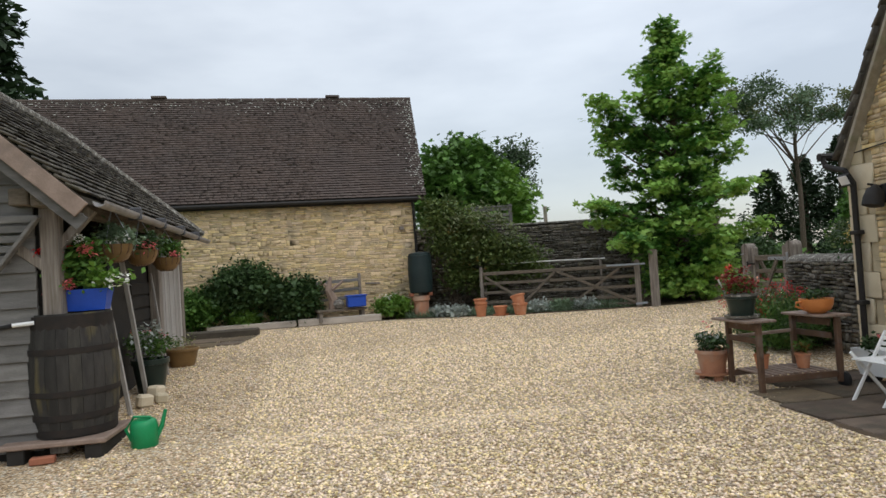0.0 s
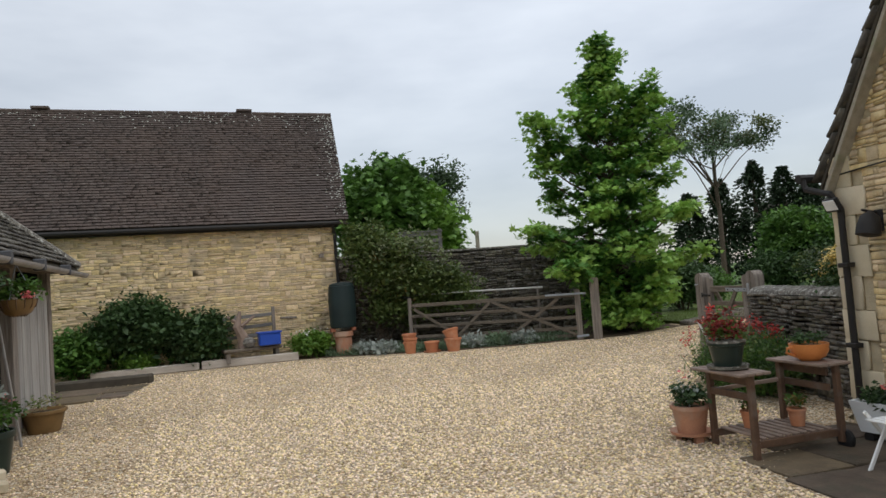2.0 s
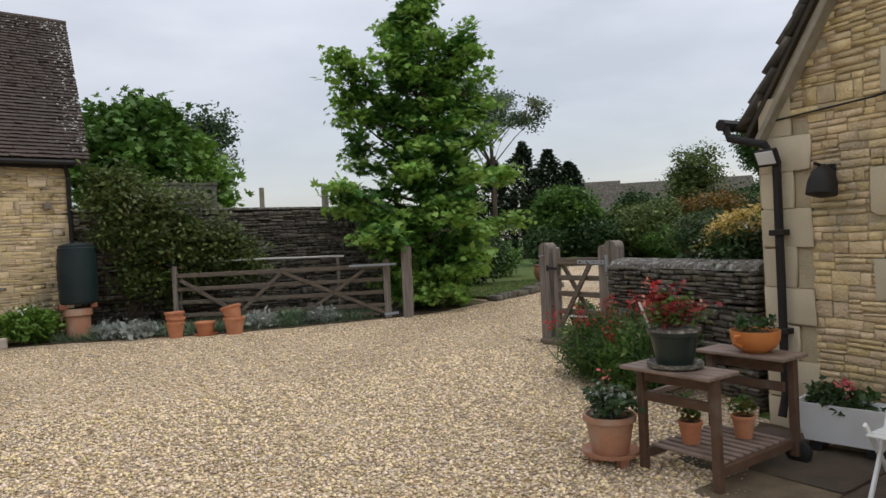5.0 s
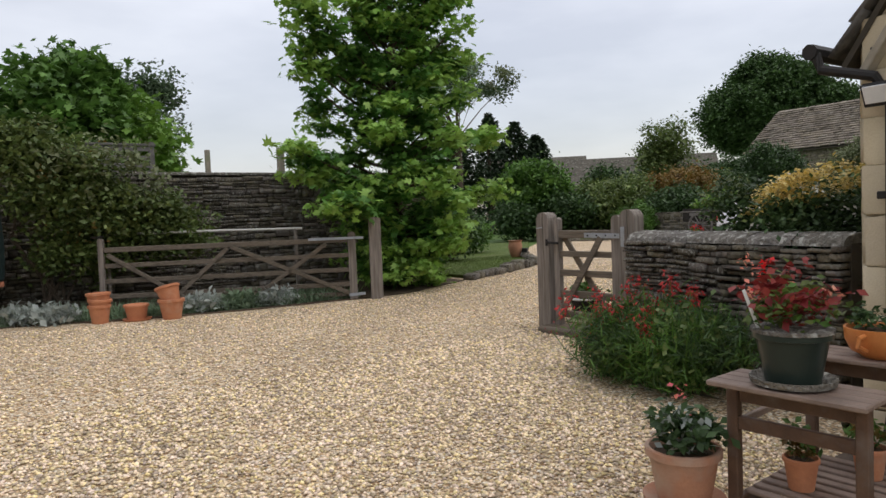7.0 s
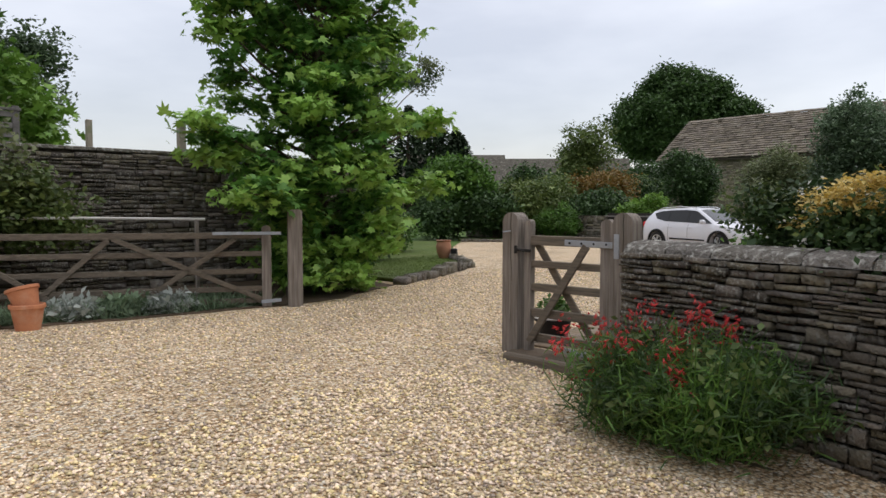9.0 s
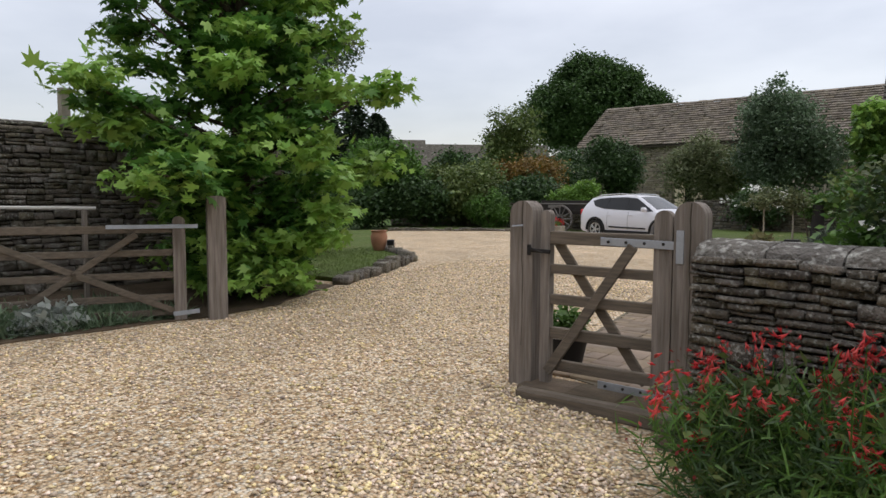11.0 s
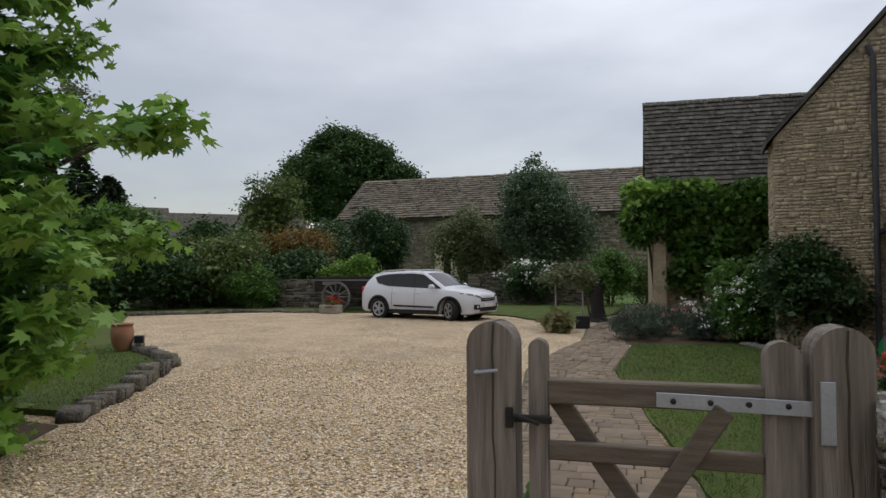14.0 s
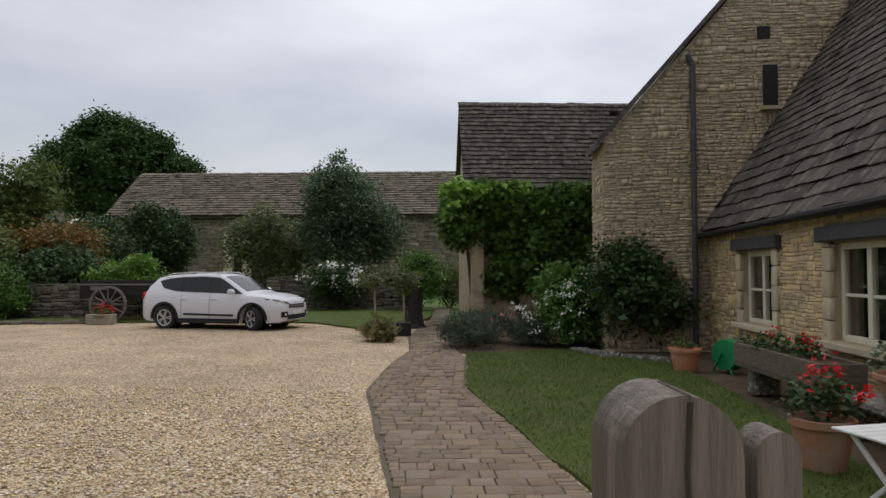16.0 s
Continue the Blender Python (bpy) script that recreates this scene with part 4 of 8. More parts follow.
wall_2, wa, wu, wn, wl = dry_wall("wall_2", (-0.65, 18.75), (8.6, 18.05), 2.36, 0.45, "tall dark drystone garden wall with a flat coping", (3.0, 18.2, 1.8), 300)
sh = Shape()
s = 0.0
while s < wl:
    l = random.uniform(0.45, 0.8)
    p, q = wa + wu * s, wa + wu * min(s + l - 0.015, wl)
    sh.beam((p.x, p.y, gz(p.x, p.y) + 2.40 + random.uniform(-0.006, 0.006)), (q.x, q.y, gz(q.x, q.y) + 2.40), 0.54, 0.06, 0.012)
    s += l
wpart("coping", sh, M_COPE, wall_2, "pale weathered coping slabs")

# garden wall from the side gate to the house
wall_1, wa, wu, wn, wl = dry_wall("wall_1", (4.72, 9.02), (4.08, 6.62), 1.135, 0.42, "dark drystone wall with a rounded lichened coping", (4.5, 8.4, 0.9), 300, (0.029, 0.064), (0.09, 0.30), face=(1, -1), level=gz(4.72, 9.02))
s, caps = 0.0, []
while s < wl - 0.05:
    l = min(random.uniform(0.42, 0.75), wl - s)
    arc = [(0.235 * math.cos(a), 0.105 * math.sin(a) ** 0.8) for a in [math.pi * k / 8 for k in range(9)]]
    p, q = wa + wu * s, wa + wu * (s + l - 0.012)
    sh = Shape()
    vv = []
    for k in range(9):
        pt = p.lerp(q, k / 8)
        z = gz(4.72, 9.02) + 1.112
        vv += [tuple(Vector((pt.x, pt.y, z)) + wn * x * random.uniform(0.96, 1.03) + Vector((0, 0, h * random.uniform(0.92, 1.05)))) for x, h in arc]
    ff = [(i * 9 + j, i * 9 + j + 1, (i + 1) * 9 + j + 1, (i + 1) * 9 + j) for i in range(8) for j in range(8)]
    ff += [tuple(range(9)), tuple(72 + k for k in range(9))] + [(i * 9, (i + 1) * 9, (i + 1) * 9 + 8, i * 9 + 8) for i in range(8)]
    sh.add(vv, ff)
    wpart("coping_stone", sh, M_COPE, wall_1, smooth=True)
    s += l

# ---- the cottage by the gate: a low range with a steep stone-slate roof ----
HU, HV = rot2(-6.5)                        # along its garden front, and out of that front
H0 = Vector((3.55, 6.42, 0))               # corner next to the gate
HL, HW, HE = 13.3, 5.7, 2.78
HR = HE + HW / 2 * 1.52


def hp(s, d, z):
    """s along the garden front from the yard gable, d into the building, z up."""
    return H0 + HU * s - HV * d + Vector((0, 0, z))


cottage = thing("cottage", 10, 4, 0.2, -6.5, "low limestone cottage with cream windows and mossy stone-slate roof", "house")


def solid(sh, pts_lo, pts_hi):
    n = len(pts_lo)
    sh.add(list(pts_lo) + list(pts_hi), [tuple(range(n)), tuple(reversed(range(n, 2 * n)))] + [(i, (i + 1) % n, (i + 1) % n + n, i + n) for i in range(n)])


# windows in the garden front: (s0, s1, z0, z1)
WINS = [(10.25, 11.55, 1.02, 2.22), (7.15, 8.45, 1.02, 2.25)]
sh = Shape()
# yard gable, 0.4 thick
g0 = [hp(0.0, d, z) for d, z in ((0.0, -0.2), (HW, -0.2), (HW, HE), (HW / 2, HR - 0.05), (0.0, HE))]
solid(sh, g0, [p + HU * 0.36 for p in g0])
# back wall
b0 = [hp(0.4, HW - 0.35, -0.2), hp(HL, HW - 0.35, -0.2), hp(HL, HW - 0.35, HE), hp(0.4, HW - 0.35, HE)]
solid(sh, b0, [p - HV * 0.35 for p in b0])
# garden front between the windows
edges = [0.4] + [e for w in sorted(WINS) for e in w[:2]] + [HL]


def wall_bit(s0, s1, z0, z1):
    q = [hp(s0, 0.0, z0), hp(s1, 0.0, z0), hp(s1, 0.0, z1), hp(s0, 0.0, z1)]
    solid(sh, q, [p - HV * 0.36 for p in q])


for i in range(0, len(edges), 2):
    wall_bit(edges[i], edges[i + 1], -0.2, HE)
for s0, s1, z0, z1 in WINS:
    wall_bit(s0, s1, -0.2, z0)
    wall_bit(s0, s1, z1, HE)
cottage_wall = wpart("wall", sh, M_MORTAR, cottage)
gable_top = lambda d: HE - 0.05 + min(d, HW - d) * 1.52
# quoins and stones of the yard gable
quoins = []
z, k = -0.05, 0
while z < HE - 0.1:
    h = random.uniform(0.27, 0.36)
    l = 0.46 if k % 2 else 0.30
    quoins.append((tuple(hp(-0.01, l / 2, z + h / 2)), tuple(HV), tuple(HU), (l - 0.008, 0.06, h - 0.008)))
    quoins.append((tuple(hp((0.76 - l) / 2, -0.01, z + h / 2)), tuple(HU), tuple(-HV), (0.76 - l - 0.008, 0.06, h - 0.008)))
    z += h
    k += 1
# larger dressed blocks around the blocked door of the gable
for i, (d, z, w, h) in enumerate(((1.42, 2.05, 0.95, 0.36), (1.85, 1.70, 0.55, 0.33), (1.45, 1.36, 0.95, 0.33), (1.9, 1.02, 0.5, 0.33), (1.5, 0.66, 0.9, 0.35), (1.9, 0.3, 0.5, 0.33), (1.3, 2.95, 0.5, 0.34))):
    quoins.append((tuple(hp(-0.008, d, z)), tuple(HV), tuple(HU), (w, 0.045, h)))
lay_blocks(cottage_wall, "quoin", quoins, M_ASHLAR, M_ASHLAR, limit=100)
holes = [(0.0, 0.44, -1, HE - 0.1), (0.92, 1.92, 1.87, 2.24), (1.57, 2.13, 1.52, 1.87), (0.97, 1.93, 1.19, 1.53), (1.64, 2.16, 0.85, 1.19), (1.04, 1.96, 0.48, 0.84), (1.64, 2.16, 0.13, 0.47), (1.04, 1.56, 2.77, 3.13)]
blocks = wall_blocks(hp(0, 0, 0).xy, (-HV).xy, HW, -0.08, gable_top, (0.032, 0.078), (0.08, 0.32), 0.03, -1, holes, 0.009, 0.006)
lay_blocks(cottage_wall, "stone", blocks, M_CREAM, M_CREAM_I, tuple(hp(0, 1.0, 1.6)), 300)
# garden front stones
wh = [(w[0] - 0.2, w[1] + 0.2, w[2] - 0.12, w[3] + 0.26) for w in WINS] + [(0, 0.5, -1, HE)]
blocks = wall_blocks(hp(0, 0, 0).xy, HU.xy, HL, -0.08, lambda s: HE - 0.06, (0.035, 0.08), (0.08, 0.30), 0.03, -1, wh, 0.009, 0.006)
lay_blocks(cottage_wall, "front_stone", blocks, M_CREAM, M_CREAM_I, tuple(hp(9.5, 0, 1.6)), 300)
# jambs, lintels, sills, frames and panes
for wi, (s0, s1, z0, z1) in enumerate(WINS):
    win = wpart("window", Shape().beam(hp(s0 - 0.28, -0.05, z1 + 0.12), hp(s1 + 0.28, -0.05, z1 + 0.12), 0.16, 0.20, 0.02), M_LEAD, cottage, "cream casement window under a dark oak lintel")
    for sj in (s0 - 0.1, s1 + 0.1):
        z = z0 - 0.1
        while z < z1:
            h = min(random.uniform(0.28, 0.42), z1 + 0.02 - z)
            lay_blocks(win, "jamb_stone", [(tuple(hp(sj, -0.005, z + h / 2)), tuple(HU), tuple(-HV), (0.2, 0.11, h - 0.008))], M_ASHLAR, M_ASHLAR)
            z += h
    wpart("sill", Shape().beam(hp(s0 - 0.15, -0.07, z0 - 0.05), hp(s1 + 0.15, -0.07, z0 - 0.05), 0.22, 0.09, 0.012), M_ASHLAR, win)
    fr = Shape()
    d = 0.12
    for s in (s0 + 0.04, s1 - 0.04):
        fr.beam(hp(s, d, z0), hp(s, d, z1), 0.08, 0.08, up=tuple(HU))
    fr.beam(hp((s0 + s1) / 2, d, z0), hp((s0 + s1) / 2, d, z1), 0.08, 0.10, up=tuple(HU))
    for z in (z0 + 0.04, z1 - 0.04):
        fr.beam(hp(s0 + 0.08, d, z), hp(s1 - 0.08, d, z), 0.076, 0.08)
    zm = z0 + (z1 - z0) * 0.47
    for a, b in ((s0 + 0.08, (s0 + s1) / 2 - 0.05), ((s0 + s1) / 2 + 0.05, s1 - 0.08)):
        fr.beam(hp(a, d, zm), hp(b, d, zm), 0.06, 0.04)
    wpart("window_frame", fr, M_CREAMPAINT, win)
    for a, b in ((s0 + 0.08, (s0 + s1) / 2 - 0.05), ((s0 + s1) / 2 + 0.05, s1 - 0.08)):
        for lo, hi in ((z0 + 0.08, zm - 0.02), (zm + 0.02, z1 - 0.08)):
            pn = Shape().beam(hp(a, d, (lo + hi) / 2), hp(b, d, (lo + hi) / 2), 0.006, hi - lo, 0.001)
            wpart("pane", pn, M_GLASS, win)
    # added box behind the panes, its dark colour standing for indoor shade
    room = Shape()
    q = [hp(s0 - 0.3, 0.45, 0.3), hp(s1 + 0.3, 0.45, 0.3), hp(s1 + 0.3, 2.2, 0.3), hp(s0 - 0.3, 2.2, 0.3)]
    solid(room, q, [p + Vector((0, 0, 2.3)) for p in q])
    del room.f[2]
    wpart("room_lining", room, M_ROOM, cottage, "added room box behind the window, dimness put into its dark colour")
# roof of stone slates
OV = 0.24
hs_up = (Vector((0, 0, HR - HE)) - HV * (HW / 2)).normalized()
hs_len = math.hypot(HR - HE, HW / 2) + OV
sh = Shape()
for side in (1, -1):
    dd = (-OV * 0.55, HW / 2) if side > 0 else (HW + OV * 0.55, HW / 2)
    ze = HE - OV * 0.55 * 1.52
    e = [hp(-0.05, dd[0], ze), hp(HL, dd[0], ze), hp(HL, dd[1], HR), hp(-0.05, dd[1], HR)]
    solid(sh, e, [p + Vector((0, 0, 0.07)) for p in e])
cottage_roof = wpart("roof", sh, M_DARK, cottage)
e0 = hp(-0.09, -OV * 0.6, HE - OV * 0.6 * 1.52 + 0.10)
blocks = roof_tiles(e0, HU, hs_up, lambda d: (0, HL + 0.09), 1.6, (0.28, 0.6), 0.27, 0.038, 0.12, 0.02)
blocks += roof_tiles(e0 + hs_up * 1.68, HU, hs_up, lambda d: (0, HL + 0.09), hs_len - 1.75, (0.2, 0.45), 0.20, 0.03, 0.12, 0.018)
lay_blocks(cottage_roof, "slate", blocks, M_SLATE_O, M_SLATE, tuple(hp(9.5, 0.5, 3.5)), 300)
sh = Shape()
s = -0.2
while s < HL:
    sh.beam(hp(s, HW / 2, HR + 0.12), hp(min(s + 0.5, HL), HW / 2, HR + 0.12), 0.26, 0.10, 0.03)
    s += 0.51
wpart("ridge_stones", sh, M_COPE, cottage_roof)
sh = Shape().beam(hp(-0.04, 0.02, HE - 0.25), hp(-0.04, HW / 2, HR - 0.20), 0.05, 0.20, up=tuple(-HU))
wpart("barge_board", sh, M_OAK_END, cottage, "weathered pale barge board")
sh = Shape().tube([hp(-0.22, -0.26, HE - 0.03), hp(6.0, -0.26, HE - 0.12), hp(HL - 0.02, -0.25, HE - 0.2)], 0.055, 8)
wpart("gutter", sh, M_IRON, cottage, "black half-round gutter")
sh = Shape().tube([hp(-0.18, -0.24, HE - 0.05), hp(-0.18, -0.2, HE - 0.16), hp(-0.14, 0.12, HE - 0.26), hp(-0.10, 0.20, HE - 0.42), hp(-0.10, 0.20, 0.35), hp(-0.16, 0.20, 0.16)], 0.036, 9)
for z in (0.9, 1.75):
    sh.beam(hp(-0.10, 0.13, z), hp(-0.10, 0.27, z), 0.10, 0.05)
wpart("downpipe", sh, M_IRON, cottage, "black cast-iron downpipe")
wpart("cable", Shape().tube([hp(-0.04, 0.05, HE - 0.06), hp(-0.05, 1.0, HE - 0.02), hp(-0.05, 2.6, HE + 0.16)], 0.009, 5), M_BLACKPL, cottage, "thin black cable")
wpart("vent_slot", Shape().beam(hp(-0.055, 1.55, 2.62), hp(-0.055, 2.2, 2.62), 0.03, 0.26), M_DARKWOOD_SHADE, cottage)

# ---- the tall block with a slit window, and the creeper-clad wing ----
TL, T_OUT, T_IN, TE = 1.5, 2.08, 6.4, 4.52     # depth, reach in front of the cottage front, reach behind it, eave height
T_MID = (T_IN - T_OUT) / 2
TR = TE + (T_IN + T_OUT) / 2 * 1.13


def tp(s, d, z):
    return hp(HL + s, d, z)


tall = thing("tall_house", 20, 3, 0.2, -6.5, "tall rubble-stone house end with a slit window", "house")
sh = Shape()
out = [(-T_OUT, -0.2), (T_IN, -0.2), (T_IN, TE), (T_MID, TR), (-T_OUT, TE)]
q = [tp(0.0, d, z) for d, z in out]
solid(sh, q, [p + HU * TL for p in q])
# the body of the house behind, set back from the gabled end
q = [tp(TL, d, z) for d, z in ((-0.5, -0.2), (T_IN, -0.2), (T_IN, TE), (T_MID, TR - 0.05), (-0.5, TE + 1.6))]
solid(sh, q, [p + HU * 6.5 for p in q])
tall_wall = wpart("wall", sh, M_RUBBLE, tall)
t_top = lambda s: TE + 0.02 + min(s, T_IN + T_OUT - s) * 1.13
blocks = wall_blocks(tp(0, -T_OUT, 0).xy, (-HV).xy, T_IN + T_OUT, 0.0, t_top, (0.035, 0.085), (0.08, 0.26), 0.022, -1, [(3.14, 3.43, 5.17, 6.0), (3.04, 3.30, 6.53, 6.78)], 0.008, 0.006)
blocks += wall_blocks(tp(0, -T_OUT, 0).xy, HU.xy, TL, 0.0, lambda s: TE - 0.25, (0.05, 0.10), (0.12, 0.36), 0.03, -1, (), 0.009, 0.006)
lay_blocks(tall_wall, "stone", blocks, M_RUBBLE_I, M_RUBBLE_I, tuple(tp(0, -1, 4)), 0)
slit = wpart("window", Shape().beam(tp(0.02, 1.205, 5.17), tp(0.02, 1.205, 6.0), 0.10, 0.28, up=tuple(HV)), M_BLACKPL, tall, "narrow dark slit window")
wpart("sill", Shape().beam(tp(-0.06, 0.98, 5.12), tp(-0.06, 1.48, 5.12), 0.14, 0.07), M_RUBBLE_I, slit)
wpart("vent", Shape().beam(tp(0.0, 0.97, 6.65), tp(0.0, 1.21, 6.65), 0.08, 0.24), M_DARKWOOD_SHADE, tall)
sh = Shape()
for d0, d1, z0, z1, s0, s1 in ((-T_OUT - 0.15, T_MID, TE - 0.12, TR + 0.05, -0.12, TL), (T_IN + 0.2, T_MID, TE - 0.18, TR + 0.05, -0.12, TL + 6.5), (-0.65, T_MID, TE + 1.5, TR + 0.05, TL, TL + 6.5)):
    e = [tp(s0, d0, z0), tp(s1, d0, z0), tp(s1, d1, z1), tp(s0, d1, z1)]
    solid(sh, e, [p + Vector((0, 0, 0.13)) for p in e])
tall_roof = wpart("roof", sh, M_SLATE, tall, "dark stone-slate roof with a dark verge")
wpart("downpipe", Shape().tube([tp(-0.08, -0.42, 6.22), tp(-0.08, -0.32, 6.0), tp(-0.08, -0.32, 0.35)], 0.055, 8), M_LEAD, tall, "dull grey iron downpipe")
sh = Shape().beam(tp(-0.02, 0.02, HE - 0.1), tp(-0.02, HW / 2, HR + 0.06), 0.10, 0.16, up=tuple(-HU))
wpart("flashing", sh, M_LEAD, tall, "dark lead flashing along the lower roof")

wing = thing("wing", 24.5, 7, 0.3, 0, "creeper-clad stone wing with a mossy slate roof", "house")
W0, WE, WR, WY0, WY1 = 23.4, 4.45, 7.22, 9.18, 1.5
sh = Shape()
out = [(W0, -0.1), (W0 + 4.4, -0.1), (W0 + 4.4, WE), (W0 + 2.2, WR - 0.08), (W0, WE)]
solid(sh, [(x, WY0, z) for x, z in out], [(x, WY1, z) for x, z in out])
wing_wall = wpart("wall", sh, M_RUBBLE, wing)
pier = wpart("pier", Shape().beam((W0 - 0.15, WY0 - 0.22, 0.2), (W0 - 0.15, WY0 - 0.22, 3.2), 0.38, 0.38, 0.03, up=(1, 0, 0)), M_RUBBLE, wing, "square stone pier")
sh = Shape()
for x0, x1, z0, z1 in ((W0 - 0.25, W0 + 2.2, WE - 0.25, WR), (W0 + 4.65, W0 + 2.2, WE - 0.25, WR)):
    e = [(x0, WY0 + 0.15, z0), (x0, WY1, z0), (x1, WY1, z1), (x1, WY0 + 0.15, z1)]
    solid(sh, e, [(x, y, z + 0.08) for x, y, z in e])
wing_roof = wpart("roof", sh, M_DARK, wing)
w_up = Vector((2.45, 0, WR - WE + 0.25)).normalized()
blocks = roof_tiles((W0 - 0.28, WY0 + 0.17, WE - 0.16), (0, -1, 0), w_up, lambda d: (0, 6.2), math.hypot(2.45, WR - WE + 0.25), (0.2, 0.42), 0.2, 0.038, 0.2, 0.02)
lay_blocks(wing_roof, "slate", blocks, M_SLATE_O, M_SLATE, (W0, 7.5, 5.5), 300)
y = WY0 + 0.15
while y > WY1:
    wpart("ridge_stone", Shape().beam((W0 + 2.2, y, WR + 0.12 + random.uniform(-0.012, 0.012)), (W0 + 2.2, y - 0.48, WR + 0.12), 0.28, 0.1, 0.03), M_COPE, wing_roof)
    y -= 0.5

# ---- the great barn beyond the garden ----
far_barn = thing("great_barn", 54, 12, 0.3, 88, "great old stone barn with a long stone-slate roof", "barn")
FU = Vector((-0.09, -1, 0)).normalized()       # along, away to the right
FN = Vector((1, -0.09, 0)).normalized()
F0 = Vector((52.7, 32.3, 0))


def fp(s, d, z):
    return F0 + FU * s + FN * d + Vector((0, 0, z))


sh = Shape()
out = [(0, -0.2), (9.5, -0.2), (9.5, 5.9), (4.75, 9.18), (0, 5.9)]
solid(sh, [fp(0, d, z) for d, z in out], [fp(46, d, z) for d, z in out])
fb_wall = wpart("wall", sh, M_OLDSTONE, far_barn)
lay_blocks(fb_wall, "stone", wall_blocks(fp(0, 0, 0).xy, FU.xy, 34.0, 0.3, lambda s: 5.6, (0.09, 0.19), (0.25, 0.7), 0.05, -1, (), 0.02, 0.015), M_OLDSTONE, M_OLDSTONE, None, 0)
sh = Shape()
for d0, d1 in ((-0.4, 4.75), (9.9, 4.75)):
    e = [fp(-0.3, d0, 5.62), fp(46, d0, 5.62), fp(46, d1, 9.25), fp(-0.3, d1, 9.25)]
    solid(sh, e, [p + Vector((0, 0, 0.1)) for p in e])
fb_roof = wpart("roof", sh, M_DARK, far_barn)
f_up = (Vector((0, 0, 3.63)) + FN * 5.15).normalized()
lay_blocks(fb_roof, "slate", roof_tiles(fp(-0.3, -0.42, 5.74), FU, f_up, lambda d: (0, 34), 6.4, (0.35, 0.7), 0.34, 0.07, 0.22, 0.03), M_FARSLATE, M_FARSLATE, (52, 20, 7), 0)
# gabled porch and its pale buttress
sh = Shape()
out = [(14.2, 0), (18.6, 0), (18.6, 4.9), (16.4, 7.1), (14.2, 4.9)]
solid(sh, [fp(s, -2.2, z) for s, z in out], [fp(s, 1.5, z) for s, z in out])
wpart("porch", sh, M_OLDSTONE, far_barn, "gabled stone porch")
sh = Shape()
for s in (8.6, 9.9):
    sh.beam(fp(s, -0.25, 0), fp(s, -0.25, 4.6), 0.6, 0.6, 0.04, up=tuple(FU))
wpart("buttress", sh, M_ASHLAR, far_barn, "pale dressed stone door jambs")
wpart("doorway", Shape().beam(fp(9.25, -0.02, 0.2), fp(9.25, -0.02, 3.9), 0.08, 0.9, up=tuple(FU)), M_DARKWOOD_SHADE, far_barn)

# ---- far cottages beyond the drive ----
def far_house(name, c, yaw, l, w, e, r, label, windows=()):
    ob = thing(name, c[0], c[1], 0.3, yaw, label, "house")
    sh = Shape()
    out = [(-w / 2, -0.3), (w / 2, -0.3), (w / 2, e), (0, r), (-w / 2, e)]
    solid(sh, [(-l / 2, y, z) for y, z in out], [(l / 2, y, z) for y, z in out])
    part("wall", sh, M_RUBBLE, ob, "pale stone walls")
    sh = Shape()
    k = (r - e) / (w / 2)
    for sgn in (1, -1):
        q = [(-l / 2 - 0.2, sgn * (w / 2 + 0.3), e - 0.3 * k), (l / 2 + 0.2, sgn * (w / 2 + 0.3), e - 0.3 * k), (l / 2 + 0.2, 0, r), (-l / 2 - 0.2, 0, r)]
        solid(sh, q, [(x, y, z + 0.16) for x, y, z in q])
    part("roof", sh, M_SLATE, ob)
    for x, y, z, ww, hh in windows:
        wi = part("window", Shape().box(ww, 0.12, hh, pose(x, y, z)), M_DARKWOOD_SHADE, ob)
        part("window_frame", Shape().box(ww + 0.2, 0.08, 0.1, pose(x, y, z - hh / 2)), M_WHITE, wi)
    return ob


fc = far_house("far_cottage", (41.5, 45.5), -47, 8.2, 6.5, 3.3, 5.95, "pale stone cottage with a grey roof beyond the trees", ((-2.6, -3.26, 2.0, 0.7, 0.9), (-0.6, -3.26, 2.0, 0.9, 0.9), (2.0, -3.26, 2.0, 0.9, 0.9)))
dorm = part("dormer", Shape().prism([(-0.5, -0.5), (0.5, -0.5), (0.5, 0.45), (0, 0.95), (-0.5, 0.45)], 1.7, pose(-2.5, -1.9, 4.0)), M_RUBBLE, fc, "small gabled dormer")
part("pane", Shape().box(0.5, 0.06, 0.6, pose(-2.5, -2.76, 4.05)), M_DARKWOOD_SHADE, dorm)
for k in (-1, 1):
    part("dormer_roof", Shape().beam((-2.5 + k * 0.32, -2.9, 4.72), (-2.5 + k * 0.32, -1.0, 4.72), 0.85, 0.07, 0.01, up=(k * 0.75, 0, 0.75)), M_SLATE, dorm)
far_house("far_outhouse", (56.6, 45.8), -50, 14.5, 7.5, 3.2, 6.5, "long dark-roofed outbuilding behind the shrubs")


# ---- gates ----
def domed_post(w, d, h, dome=0.09):
    """A post whose head is rounded across its width."""
    out = [(-w / 2, -0.15)]
    out += [(-w / 2 * math.cos(a), h - dome + dome * math.sin(a)) for a in [math.pi * k / 12 for k in range(13)]]
    out += [(w / 2, -0.15)]
    return Shape().prism(out, d)


side_gate = thing("side_gate", 4.68, 9.79, 0.29, 90, "weathered oak five-bar side gate with galvanised hinges, shut", "gate")
